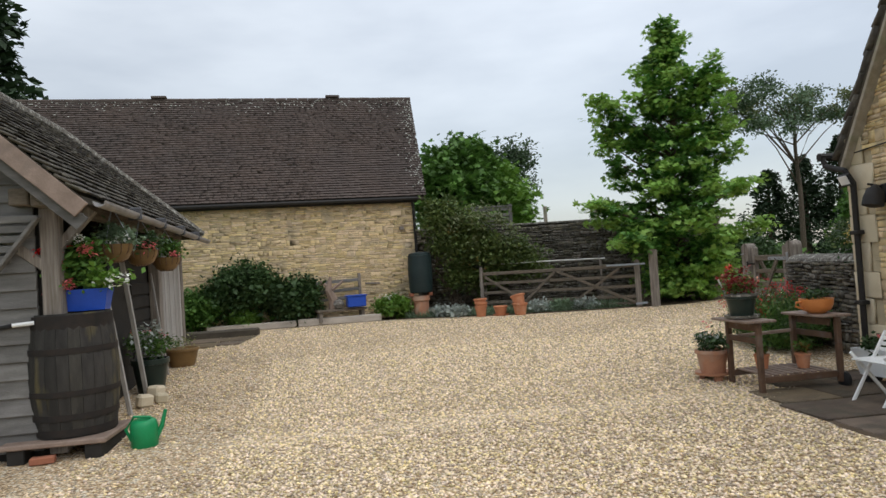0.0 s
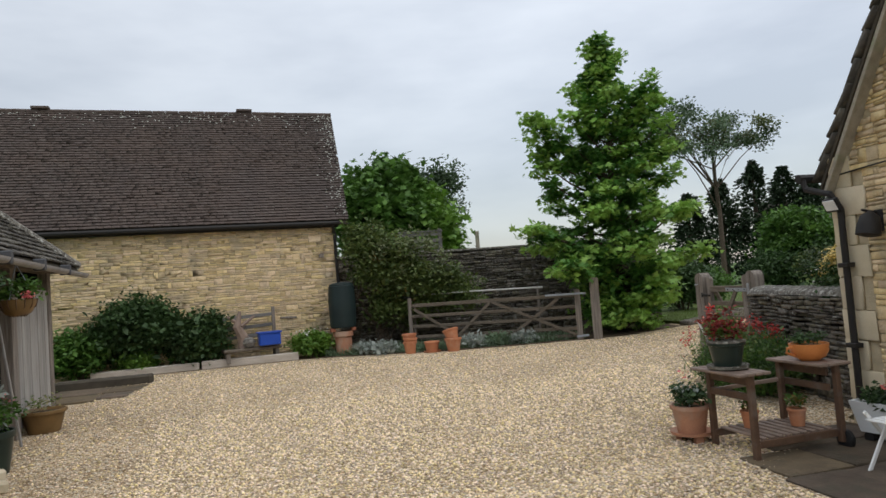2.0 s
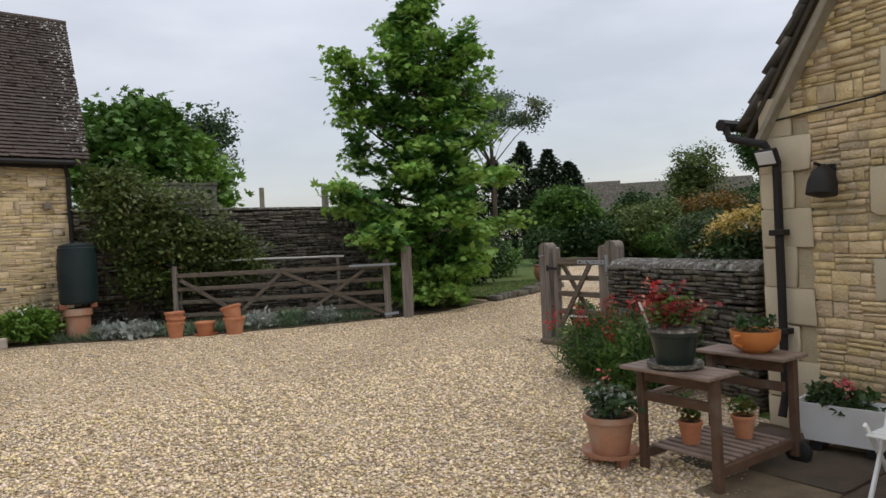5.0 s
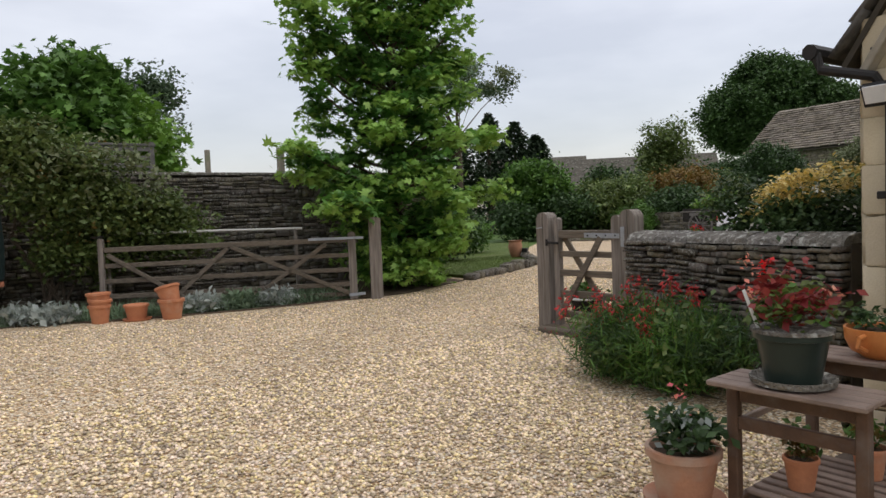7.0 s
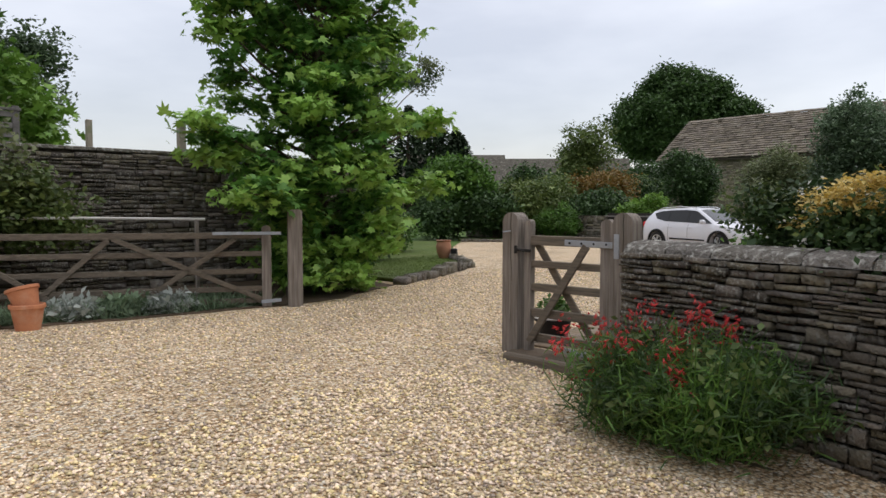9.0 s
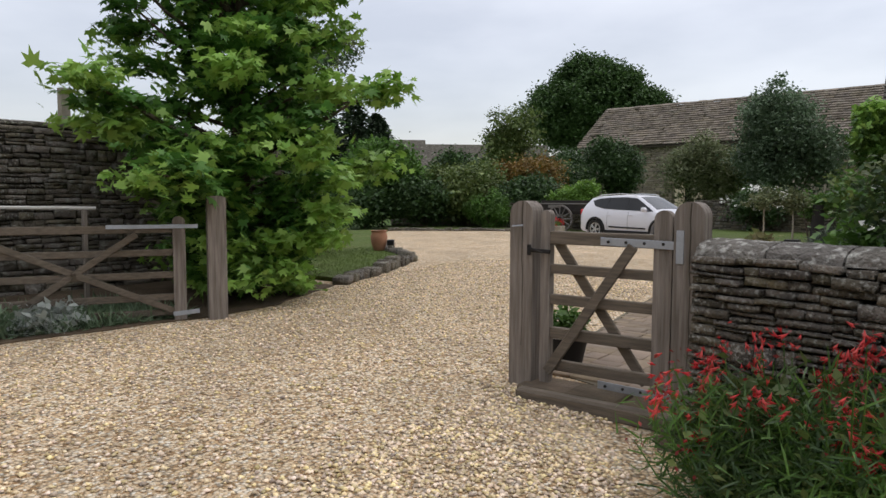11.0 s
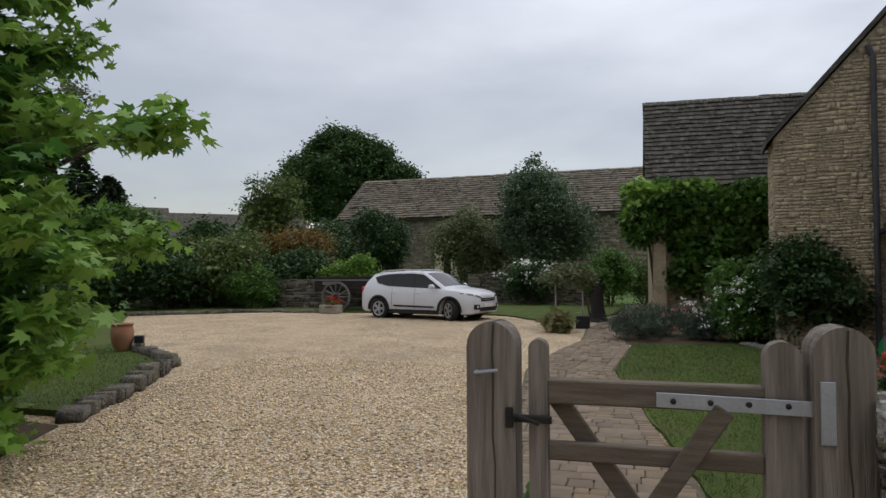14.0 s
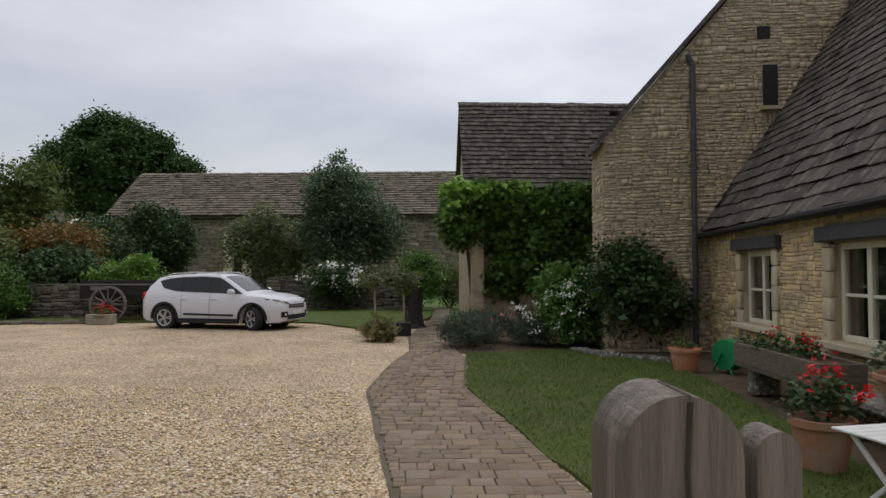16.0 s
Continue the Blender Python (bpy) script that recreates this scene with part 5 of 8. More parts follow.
# local x runs along the gate from the hanging post (-) to the latch post (+)
GW = 0.64
side_posts = []
for x, w in ((-GW - 0.005, 0.195), (GW - 0.035, 0.195)):
    ob = thing("gate_post", 4.68, 9.79 + x, 0.29, 90, "cracked oak gate post with a rounded head", "gate post", "posts of the side gate")
    p = part("post", domed_post(w, 0.175, 1.43, 0.10), M_OAK, ob)
    cr = Shape()
    pts = [(0.004 * math.sin(2.1 * k) + 0.004 * math.sin(0.7 * k) - 0.012, 0.0875, 1.42 - 0.11 * k) for k in range(11)]
    cr.tube(pts, [0.005 - 0.0003 * k for k in range(11)], 5)
    part("crack", cr, M_DARK, ob, "dark drying crack")
    cr = Shape().beam((-0.014, -0.05, 1.4265), (-0.010, 0.0875, 1.4265), 0.009, 0.008, 0.001).beam((-0.03, -0.06, 1.4235), (-0.012, 0.0, 1.4265), 0.005, 0.008, 0.001)
    part("end_grain_crack", cr, M_DARK, ob)
    side_posts.append(ob)
part("stile", domed_post(0.075, 0.075, 1.36, 0.04), M_OAK, side_gate).location = (GW - 0.215, 0.0, 0)
part("hanging_stile", domed_post(0.125, 0.075, 1.37, 0.06), M_OAK, side_gate).location = (-GW + 0.18, 0.0, 0)
for i, (z, h) in enumerate(((1.155, 0.095), (0.92, 0.07), (0.69, 0.075), (0.435, 0.085), (0.19, 0.08))):
    part("rail", Shape().beam((-GW + 0.24, 0, z), (GW - 0.25, 0, z), 0.05 if i else 0.07, h, 0.006), M_OAK_H, side_gate)
part("brace", Shape().beam((GW - 0.25, 0.05, 0.14), (-GW + 0.38, 0.05, 1.12), 0.03, 0.075), M_OAK_H, side_gate)
part("brace", Shape().beam((GW - 0.28, -0.045, 1.12), (-GW + 0.30, -0.045, 0.14), 0.03, 0.075), M_OAK_H, side_gate)
for z in (1.135, 0.10):
    h = part("hinge", Shape().beam((-GW + 0.62, 0.05, z + 0.01), (-GW + 0.02, 0.062, z), 0.008, 0.055, 0.002), M_GALV, side_gate, "galvanised strap hinge")
    bolts = Shape()
    for k in range(4):
        bolts.lathe([(0.011, 0), (0.011, 0.008), (0.004, 0.012)], 8, pose(-GW + 0.56 - 0.13 * k, 0.056, z + 0.008, -90))
    part("bolt", bolts, M_IRON, h)
hp_ = part("hinge_plate", Shape().beam((-GW + 0.05, 0.092, 1.02), (-GW + 0.05, 0.092, 1.24), 0.05, 0.008, up=(0, 1, 0)), M_GALV, side_gate)
la = Shape().beam((GW - 0.10, 0.10, 1.06), (GW - 0.27, 0.06, 1.05), 0.02, 0.03).beam((GW - 0.11, 0.098, 1.02), (GW - 0.11, 0.098, 1.10), 0.03, 0.015, up=(0, 1, 0))
la.tube([(GW - 0.14, 0.10, 1.055), (GW - 0.14, 0.125, 1.075), (GW - 0.23, 0.12, 1.045)], 0.008, 6)
part("latch", la, M_IRON, side_gate, "black iron latch")
part("bolt_pin", Shape().tube([(GW + 0.02, 0.09, 1.235), (GW + 0.02, 0.13, 1.235), (GW - 0.07, 0.125, 1.245)], 0.007, 6), M_GALV, side_gate)
sill = thing("gate_step", 4.52, 9.75, 0.24, 90, "worn timber and stone step below the side gate", "step")
part("sleeper", Shape().beam((-0.62, 0.12, 0.05), (0.55, 0.12, 0.05), 0.10, 0.12, 0.02), M_OAK_H, sill)
for x in (-0.42, 0.02, 0.40):
    part("slab", Shape().box(0.41, 0.34, 0.08, pose(x, -0.12, 0.06), 0.015), M_FLAG, sill)

field_gate = thing("field_gate", 2.68, 15.65, 0.35, math.degrees(math.atan2(14.67 - 16.62, 4.47 - 0.89)), "old grey five-bar field gate standing open against the wall", "gate")
FG = 2.02
part("stile", domed_post(0.13, 0.09, 1.17, 0.05), M_OAK, field_gate).location = (FG - 0.02, 0, 0)
part("stile", domed_post(0.08, 0.09, 1.22, 0.03), M_OAK, field_gate).location = (-FG, 0, 0)
for z, h in ((1.03, 0.085), (0.77, 0.075), (0.52, 0.075), (0.27, 0.075), (0.10, 0.07)):
    part("rail", Shape().beam((-FG + 0.03, 0, z), (FG - 0.08, 0, z), 0.04, h, 0.006), M_OAK_H, field_gate)
for a, b in (((0.0, 1.0), (FG - 0.1, 0.12)), ((FG - 0.45, 0.98), (0.55, 0.28)), ((-0.05, 0.98), (-1.0, 0.12)), ((-FG + 0.1, 0.95), (-0.7, 0.15))):
    part("brace", Shape().beam((a[0], -0.04, a[1]), (b[0], -0.04, b[1]), 0.025, 0.07), M_OAK_H, field_gate)
part("hinge", Shape().beam((FG - 0.75, -0.045, 1.06), (FG + 0.18, -0.05, 1.06), 0.01, 0.045), M_GALV, field_gate)
part("hinge", Shape().beam((FG - 0.1, -0.045, 0.08), (FG + 0.18, -0.05, 0.10), 0.01, 0.05), M_GALV, field_gate)
part("latch_bar", Shape().tube([(-FG - 0.02, 0, 1.05), (-FG - 0.02, 0, 1.22), (-FG - 0.14, 0, 1.24), (-FG + 0.05, 0, 1.25)], 0.015, 6), M_IRON, field_gate)
gp = thing("gate_post", 4.76, 14.46, 0.35, math.degrees(math.atan2(14.67 - 16.62, 4.47 - 0.89)), "stout square weathered oak gate post", "gate post")
part("post", domed_post(0.20, 0.19, 1.40, 0.03), M_OAK, gp)
rope = thing("washing_pole", 3.2, 16.2, 0.35, 0, "long pale pole resting on two stakes before the wall", "pole")
part("pole", Shape().tube([(-2.3, 0.95, 1.27), (-0.6, 0.35, 1.27), (0.85, -0.45, 1.25)], 0.02, 6), M_CANE, rope)
for x, y in ((-2.1, 0.85), (0.75, -0.38)):
    part("stake", Shape().beam((x, y, -0.1), (x, y, 1.25), 0.05, 0.05, up=(1, 0, 0)), M_OAK, rope)
for x, y, z0, z1, w in ((3.36, 18.42, 2.6, 3.25, 0.09), (5.0, 18.5, 2.6, 3.35, 0.13)):
    ob = thing("fence_post", x, y, z0, 0, "pale square post standing above the garden wall", "post", "posts above the wall")
    part("post", Shape().box(w, w, z1 - z0, pose(0, 0, (z1 - z0) / 2)), M_OAK_END, ob)
trellis = thing("trellis", 1.6, 18.9, 2.5, -4, "grey slatted fence panel above the wall", "fence")
for z in (0.15, 0.3, 0.45, 0.6, 0.78):
    part("slat", Shape().box(1.7, 0.02, 0.09, pose(0, 0, z)), M_GREYWOOD, trellis)
part("post", Shape().box(0.1, 0.1, 1.0, pose(0.8, 0.03, 0.42)), M_GREYWOOD, trellis)
part("top_rail", Shape().box(1.75, 0.07, 0.05, pose(0, 0, 0.86)), M_GREYWOOD, trellis)


# ---- pots and flowers ----
def pot_shape(r, h, foot=0.72, rim=0.16, lip=1.06):
    t = min(0.025, r * 0.12)
    return Shape().lathe([(r * foot, 0), (r * 0.96, h * (1 - rim)), (r * lip, h * (1 - rim) + 0.004), (r * lip, h - 0.006), (r * lip - 0.006, h), (r * lip - t, h), (r * 0.92 - t, h * 0.86)], 24)


def planter(name, x, y, r, h, mat, label, z=None, plant=None, category="plant pot", group="", saucer=None, yaw=0, pot=None):
    """A pot with soil, and foliage and flowers given as (kind, count, size, material, radius, height)."""
    ob = thing(name, x, y, z, yaw, label, category, group)
    zz = ob.location.z
    part("pot", pot or pot_shape(r, h), mat, ob, smooth=True)
    part("soil", Shape().lathe([(r * 0.88, h * 0.84), (r * 0.8, h * 0.88), (0.01, h * 0.9)], 16), M_EARTH, ob)
    if saucer:
        part("saucer", Shape().lathe([(r * 0.85, -0.012), (r * 1.12, 0.0), (r * 1.15, 0.03), (r * 1.1, 0.03), (r * 0.85, 0.008)], 24), saucer, ob, smooth=True)
    for nm, n, size, m, rad, hh, shp in plant or ():
        c = (x, y, zz + h + hh * 0.5)
        if nm == "flower":
            heads = max(3, n // 14)
            cc = blob_points(heads, (x, y, zz + h + hh * 0.62), (rad, rad, hh * 0.5), heads, 0.01, 0.8)
            p = cc[np.random.randint(0, heads, n)] + np.random.normal(size=(n, 3)) * size * 0.75
            leaves("flower", p, size, m, ob, shp, 0.8)
        else:
            p = blob_points(n, c, (rad, rad, hh * 0.5), 26, min(rad, hh) * 0.2, 0.3, zz + h * 0.9)
            leaves("foliage", p, size, m, ob, shp, 0.7)
    return ob


# stacked terracotta by the field gate
for x, y, specs in ((0.60, 15.47, ((0.15, 0.27, 0, 0), (0.155, 0.27, 0.09, 3), (0.16, 0.27, 0.18, -2))), (1.07, 15.33, ((0.17, 0.24, 0, 0),)), (1.49, 15.03, ((0.18, 0.30, 0, 0), (0.17, 0.26, 0.24, -14)))):
    for r, h, z, tilt in specs:
        ob = thing("flower_pot", x, y, gz(x, y) + z, 0, "empty orange terracotta flower pot on the gravel", "flower pot", "terracotta pots by the field gate")
        ob.rotation_euler = (radians(tilt), radians(tilt * 0.6), 0)
        part("pot", pot_shape(r, h), M_TERRA, ob, smooth=True)
ob = thing("saucer", 1.07, 15.31, gz(1.07, 15.3), 0, "terracotta saucer under a flower pot", "saucer")
part("dish", Shape().lathe([(0.15, 0.0), (0.19, 0.004), (0.205, 0.035), (0.19, 0.035), (0.15, 0.012)], 24), M_TERRA, ob)

# ---- trolley table with plants, by the cottage ----
TX, TY = 2.24, 6.06
trolley = thing("plant_trolley", TX, TY, 0.0, 0, "brown stained wooden plant trolley with two raised tops", "plant stand")
LEG = ((-0.50, -0.26), (-0.48, 0.36), (0.34, 0.32), (0.46, -0.28))
for i, (x, y) in enumerate(LEG):
    part("leg", Shape().box(0.058, 0.058, 0.80 if i < 3 else 0.74, pose(x, y, 0.41 if i < 3 else 0.45)), M_TABLE, trolley)
for (cx, w) in ((-0.49, 0.36), (0.43, 0.36)):
    for k in range(4):
        part("top_board", Shape().box(w / 4 - 0.006, 0.74, 0.028, pose(cx - w / 2 + w / 8 + k * w / 4, 0.04, 0.825)), M_TABLETOP, trolley)
    part("apron", Shape().box(0.03, 0.56, 0.08, pose(cx + (0.0 if cx < 0 else -0.03), 0.04, 0.75)), M_TABLE, trolley)
for y in (-0.26, 0.34):
    part("shelf_rail", Shape().box(0.92, 0.045, 0.07, pose(-0.03, y, 0.17)), M_TABLE, trolley)
for k in range(9):
    part("shelf_slat", Shape().box(0.055, 0.60, 0.02, pose(-0.40 + 0.093 * k, 0.04, 0.215)), M_TABLETOP, trolley)
part("push_rail", Shape().beam((-0.48, 0.33, 0.60), (0.34, 0.33, 0.62), 0.03, 0.04), M_TABLETOP, trolley)
for sx in (-0.49, 0.40):
    part("cross_rail", Shape().beam((sx, -0.25, 0.60), (sx, 0.33, 0.60), 0.03, 0.07), M_TABLE, trolley)
part("wheel", Shape().lathe([(0.075, -0.03), (0.095, -0.02), (0.095, 0.02), (0.075, 0.03)], 20, pose(0.50, -0.28, 0.10, 0, 90)), M_BLACKPL, trolley, smooth=True)
T_TOP = 0.84
gerp = planter("geranium_pot", 1.76, 6.12, 0.17, 0.26, M_GREENPOT, "dark green glazed pot of red pelargoniums on the trolley", T_TOP + 0.012, (("leaf", 300, 0.055, L_WINE, 0.20, 0.30, "oval"), ("leaf", 320, 0.05, L_ROSE, 0.19, 0.24, "oval"), ("leaf", 130, 0.05, L_GREEN, 0.17, 0.2, "oval"), ("flower", 44, 0.03, L_RED, 0.22, 0.32, "oval"), ("flower", 60, 0.032, L_CORAL, 0.24, 0.46, "oval")), saucer=M_COPE)
part("rim", Shape().lathe([(0.172, 0.245), (0.186, 0.25), (0.186, 0.266), (0.172, 0.27)], 24), M_COPE, gerp, "pale worn rim")
part("plant_label", Shape().beam((-0.10, 0.10, 0.22), (-0.19, 0.14, 0.46), 0.004, 0.018), M_WHITE, gerp, "white plastic plant label")
cup = planter("teacup_planter", 2.66, 6.04, 0.17, 0.17, M_ORANGE, "orange glazed planter shaped like a teacup", T_TOP, (("leaf", 240, 0.045, L_DARK, 0.15, 0.12, "oval"),), pot=Shape().lathe([(0.09, 0), (0.10, 0.012), (0.15, 0.04), (0.178, 0.10), (0.185, 0.17), (0.172, 0.17), (0.155, 0.10), (0.08, 0.05)], 28))
part("handle", Shape().tube([(-0.17, 0.02, 0.14), (-0.235, 0.03, 0.135), (-0.245, 0.03, 0.09), (-0.16, 0.02, 0.055)], 0.014, 8), M_ORANGE, cup, smooth=True)
for x, y in ((2.02, 6.2), (2.42, 6.02)):
    planter("small_flower_pot", x, y, 0.085, 0.17, M_TERRA, "small terracotta pot of seedlings on the slatted shelf", 0.227, (("leaf", 90, 0.05, L_GREEN, 0.10, 0.16, "oval"), ("leaf", 40, 0.05, L_RUSSET, 0.08, 0.12, "oval")), group="pots on the trolley shelf")
bigpot = planter("terracotta_tub", 1.66, 6.66, 0.19, 0.30, M_TERRA_OLD, "large weathered terracotta tub of ivy pelargonium on feet", 0.13, (("leaf", 520, 0.06, L_DARK, 0.19, 0.2, "oval"), ("leaf", 90, 0.05, L_SILVER, 0.2, 0.2, "oval"), ("flower", 12, 0.035, L_PINK, 0.12, 0.3, "oval")), saucer=M_TERRA_OLD)
for k in range(3):
    a = 2.1 * k + 0.4
    part("foot", Shape().box(0.06, 0.09, 0.09, pose(0.13 * math.cos(a), 0.13 * math.sin(a), -0.058, 0, 0, math.degrees(a))), M_TERRA_OLD, bigpot)
trough = thing("white_trough", 3.16, 5.62, 0.02, 98, "white enamel trough of succulents on black castors", "planter")
sh = Shape().add([(-0.27, -0.10, 0.10), (0.27, -0.10, 0.10), (0.27, 0.10, 0.10), (-0.27, 0.10, 0.10), (-0.34, -0.15, 0.40), (0.34, -0.15, 0.40), (0.34, 0.15, 0.40), (-0.34, 0.15, 0.40),
                  (-0.32, -0.13, 0.40), (0.32, -0.13, 0.40), (0.32, 0.13, 0.40), (-0.32, 0.13, 0.40), (-0.29, -0.11, 0.34), (0.29, -0.11, 0.34), (0.29, 0.11, 0.34), (-0.29, 0.11, 0.34)],
                 [(0, 1, 2, 3), (0, 4, 5, 1), (1, 5, 6, 2), (2, 6, 7, 3), (3, 7, 4, 0), (4, 8, 9, 5), (5, 9, 10, 6), (6, 10, 11, 7), (7, 11, 8, 4), (8, 12, 13, 9), (9, 13, 14, 10), (10, 14, 15, 11), (11, 15, 12, 8), (12, 13, 14, 15)])
part("tub", sh, M_TROUGH, trough)
for x in (-0.2, 0.2):
    part("castor", Shape().lathe([(0.05, -0.09), (0.055, 0), (0.05, 0.09)], 14, pose(x, 0, 0.055, 90)), M_BLACKPL, trough)
leaves("foliage", blob_points(420, (3.16, 5.62, 0.46), (0.16, 0.30, 0.08), 20, 0.04, 0.2), 0.07, L_DARK, trough)
leaves("flower", blob_points(30, (3.14, 5.6, 0.56), (0.05, 0.08, 0.02), 4, 0.02, 0.2), 0.05, L_PINK, trough)

chair = thing("garden_chair", 2.50, 4.90, 0.0, 180, "folding garden chair with grey-white slats on the patio", "chair")
for y in (-0.22, 0.22):
    part("leg", Shape().beam((-0.24, y, 0.0), (0.20, y, 0.52), 0.022, 0.035), M_WHITE, chair)
    part("leg", Shape().beam((0.24, y * 0.9, 0.0), (-0.20, y * 0.9, 0.70), 0.022, 0.035), M_WHITE, chair)
for k in range(6):
    part("seat_slat", Shape().box(0.055, 0.44, 0.016, pose(-0.18 + 0.07 * k, 0, 0.45)), M_WHITE, chair)
for k in range(4):
    part("back_slat", Shape().box(0.016, 0.42, 0.04, pose(-0.12 - 0.025 * k, 0, 0.53 + 0.055 * k)), M_WHITE, chair)
part("stretcher", Shape().beam((-0.2, -0.22, 0.06), (-0.2, 0.22, 0.06), 0.02, 0.03), M_WHITE, chair)

flood = thing("floodlight", *hp(-0.16, 0.16, 2.40)[:3], -6.5, "small white-glass floodlight with black frame on the corner", "lamp")
part("housing", Shape().box(0.05, 0.20, 0.15, pose(0, 0, 0, 0, -25)), M_BLACKPL, flood)
part("glass", Shape().box(0.012, 0.165, 0.115, pose(-0.03, 0, -0.004, 0, -25), 0.002), M_LIGHTGLASS, flood)
part("bracket", Shape().beam((0.0, 0, 0.0), (0.10, 0.02, -0.02), 0.03, 0.03), M_BLACKPL, flood)
lantern = thing("wall_lantern", *hp(-0.10, 0.62, 2.16)[:3], -6.5, "black iron wall lantern on a pointed bracket", "lamp")
part("bracket", Shape().beam((0.08, 0.02, 0.10), (-0.10, 0.02, 0.14), 0.02, 0.025).beam((0.07, 0.12, -0.10), (-0.06, 0.02, 0.10), 0.02, 0.025), M_IRON, lantern)
part("back_plate", Shape().box(0.02, 0.10, 0.22, pose(0.075, 0.0, 0.02), 0.006), M_IRON, lantern)
part("shade", Shape().lathe([(0.04, -0.14), (0.115, -0.12), (0.11, -0.02), (0.085, 0.07), (0.035, 0.11), (0.012, 0.13)], 18, pose(-0.06, -0.02, 0.0, 0, 12)), M_IRON, lantern, smooth=True)

# ---- the open shed and what stands by it ----
SU = Vector((-0.035, 1, 0)).normalized()      # along its front, away from the start
SN = Vector((-1, -0.035, 0)).normalized()     # into the shed
S0 = Vector((-5.62, 6.12, 0))


def sp(s, d, z):
    return S0 + SU * s + SN * d + Vector((0, 0, z))


shed = thing("shed", -6.9, 9, 0.1, 2, "old timber cart shed with silvered weatherboards and tiled roof", "shed")
SL, SD, SE, SR = 6.3, 2.66, 2.72, 4.05
sh = Shape()
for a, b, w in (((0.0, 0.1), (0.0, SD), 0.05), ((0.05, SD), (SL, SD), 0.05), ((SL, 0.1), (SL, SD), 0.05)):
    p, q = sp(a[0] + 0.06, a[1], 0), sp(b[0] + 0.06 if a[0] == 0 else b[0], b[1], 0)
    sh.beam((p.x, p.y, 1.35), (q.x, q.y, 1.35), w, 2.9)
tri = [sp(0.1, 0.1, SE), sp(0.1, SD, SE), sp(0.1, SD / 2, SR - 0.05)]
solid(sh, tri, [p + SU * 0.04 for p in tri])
# shade under the shed roof is put into the colour of these boards
wpart("back_wall", sh, M_DARKWOOD_SHADE, shed, "boards inside the shed, its inner shade put into their near-black colour")
z = 0.12
while z < 3.9:
    h = 0.185
    lo = 0.16 + max(0, (z + h - SE - 0.1)) / ((SR - SE) / (SD / 2)) if z + h > SE else 0.16
    if lo < SD / 2 - 0.1:
        a, b = sp(-0.02, lo, z + h / 2), sp(-0.02, SD - lo + 0.1, z + h / 2)
        wpart("weatherboard", Shape().beam(a, b, 0.035, h + 0.012, 0.004, up=(0, 0.16, 1)), M_GREYWOOD, shed)
    z += h - 0.01
for s, d, w in ((0.02, 0.02, 0.17), (4.35, 0.02, 0.17), (SL - 0.1, 0.02, 0.15)):
    p = sp(s, d, 0)
    wpart("post", Shape().box(w, w, 2.5, pose(p.x, p.y, 1.32), 0.012), M_OAK, shed)
wpart("wall_plate", Shape().beam(sp(-0.25, 0.02, 2.58), sp(SL, 0.02, 2.58), 0.17, 0.17, 0.012), M_OAK_H, shed)
wpart("tie_beam", Shape().beam(sp(-0.22, 0.22, 2.6), sp(0.3, 0.22, 2.6), 0.18, 0.17, 0.012), M_OAK_H, shed)
wpart("strut", Shape().beam(sp(0.0, 0.05, 1.9), sp(0.0, 0.6, 2.35), 0.10, 0.12, up=(0, 1, 0)), M_OAK, shed)
wpart("bracket", Shape().beam(sp(0.08, -0.02, 2.1), sp(0.12, -0.34, 2.48), 0.09, 0.10, up=(0, 1, 0)), M_OAK, shed)
for k in range(5):
    wpart("rack_slat", Shape().beam((-5.69 - 0.07 * k, 5.96 + 0.012 * k, 2.385 - 0.095 * k), (-6.75, 5.97 + 0.012 * k, 2.40 - 0.095 * k), 0.03, 0.07), M_GREYWOOD, shed)
wpart("rack_brace", Shape().beam((-5.67, 5.93, 2.40), (-6.10, 5.95, 1.86), 0.035, 0.085, up=(0, 1, 0)), M_GREYWOOD, shed)
wpart("rack_bearer", Shape().beam((-6.7, 6.03, 1.9), (-6.7, 6.03, 2.45), 0.06, 0.06, up=(1, 0, 0)), M_GREYWOOD, shed)
for k in range(9):
    a = sp(4.45 + 0.19 * k, -0.03 + 0.006 * (k % 2), 0)
    wpart("door_plank", Shape().box(0.024, 0.182, 1.86, pose(a.x, a.y, 1.30, 0, 0, 2), 0.004), M_BOARD_V, shed)
# near-black sheet and boards across the open bay, painted shade of the interior
wpart("dark_front", Shape().beam(sp(2.2, 0.14, 1.2), sp(4.3, 0.14, 1.2), 0.03, 2.3), M_DARKWOOD_SHADE, shed)
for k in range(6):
    wpart("inner_board", Shape().beam(sp(3.2, 0.11, 0.62 + 0.2 * k), sp(4.3, 0.11, 0.62 + 0.2 * k), 0.02, 0.17), M_DARKWOOD_SHADE, shed)
# roof: eaves over the front, gable verge near, hip at the far end
k = (SR - SE) / (SD / 2)
e0, e1, r0, r1 = sp(-0.45, -0.40, SE - 0.36 * k + 0.20), sp(SL + 0.25, -0.40, SE - 0.36 * k + 0.20), sp(-0.45, SD / 2, SR + 0.12), sp(SL - 1.85, SD / 2, SR + 0.12)
b0, b1 = sp(-0.45, SD + 0.4, SE - 0.36 * k + 0.20), sp(SL + 0.25, SD + 0.4, SE - 0.36 * k + 0.20)
sh = Shape()
dn = Vector((0, 0, 0.06))
for q in ((e0, e1, r1, r0), (b1, b0, r0, r1), (e1, b1, r1)):
    solid(sh, q, [p - dn for p in q])
shed_roof = wpart("roof", sh, M_DARK, shed)
s_up = (r0 - e0).normalized()
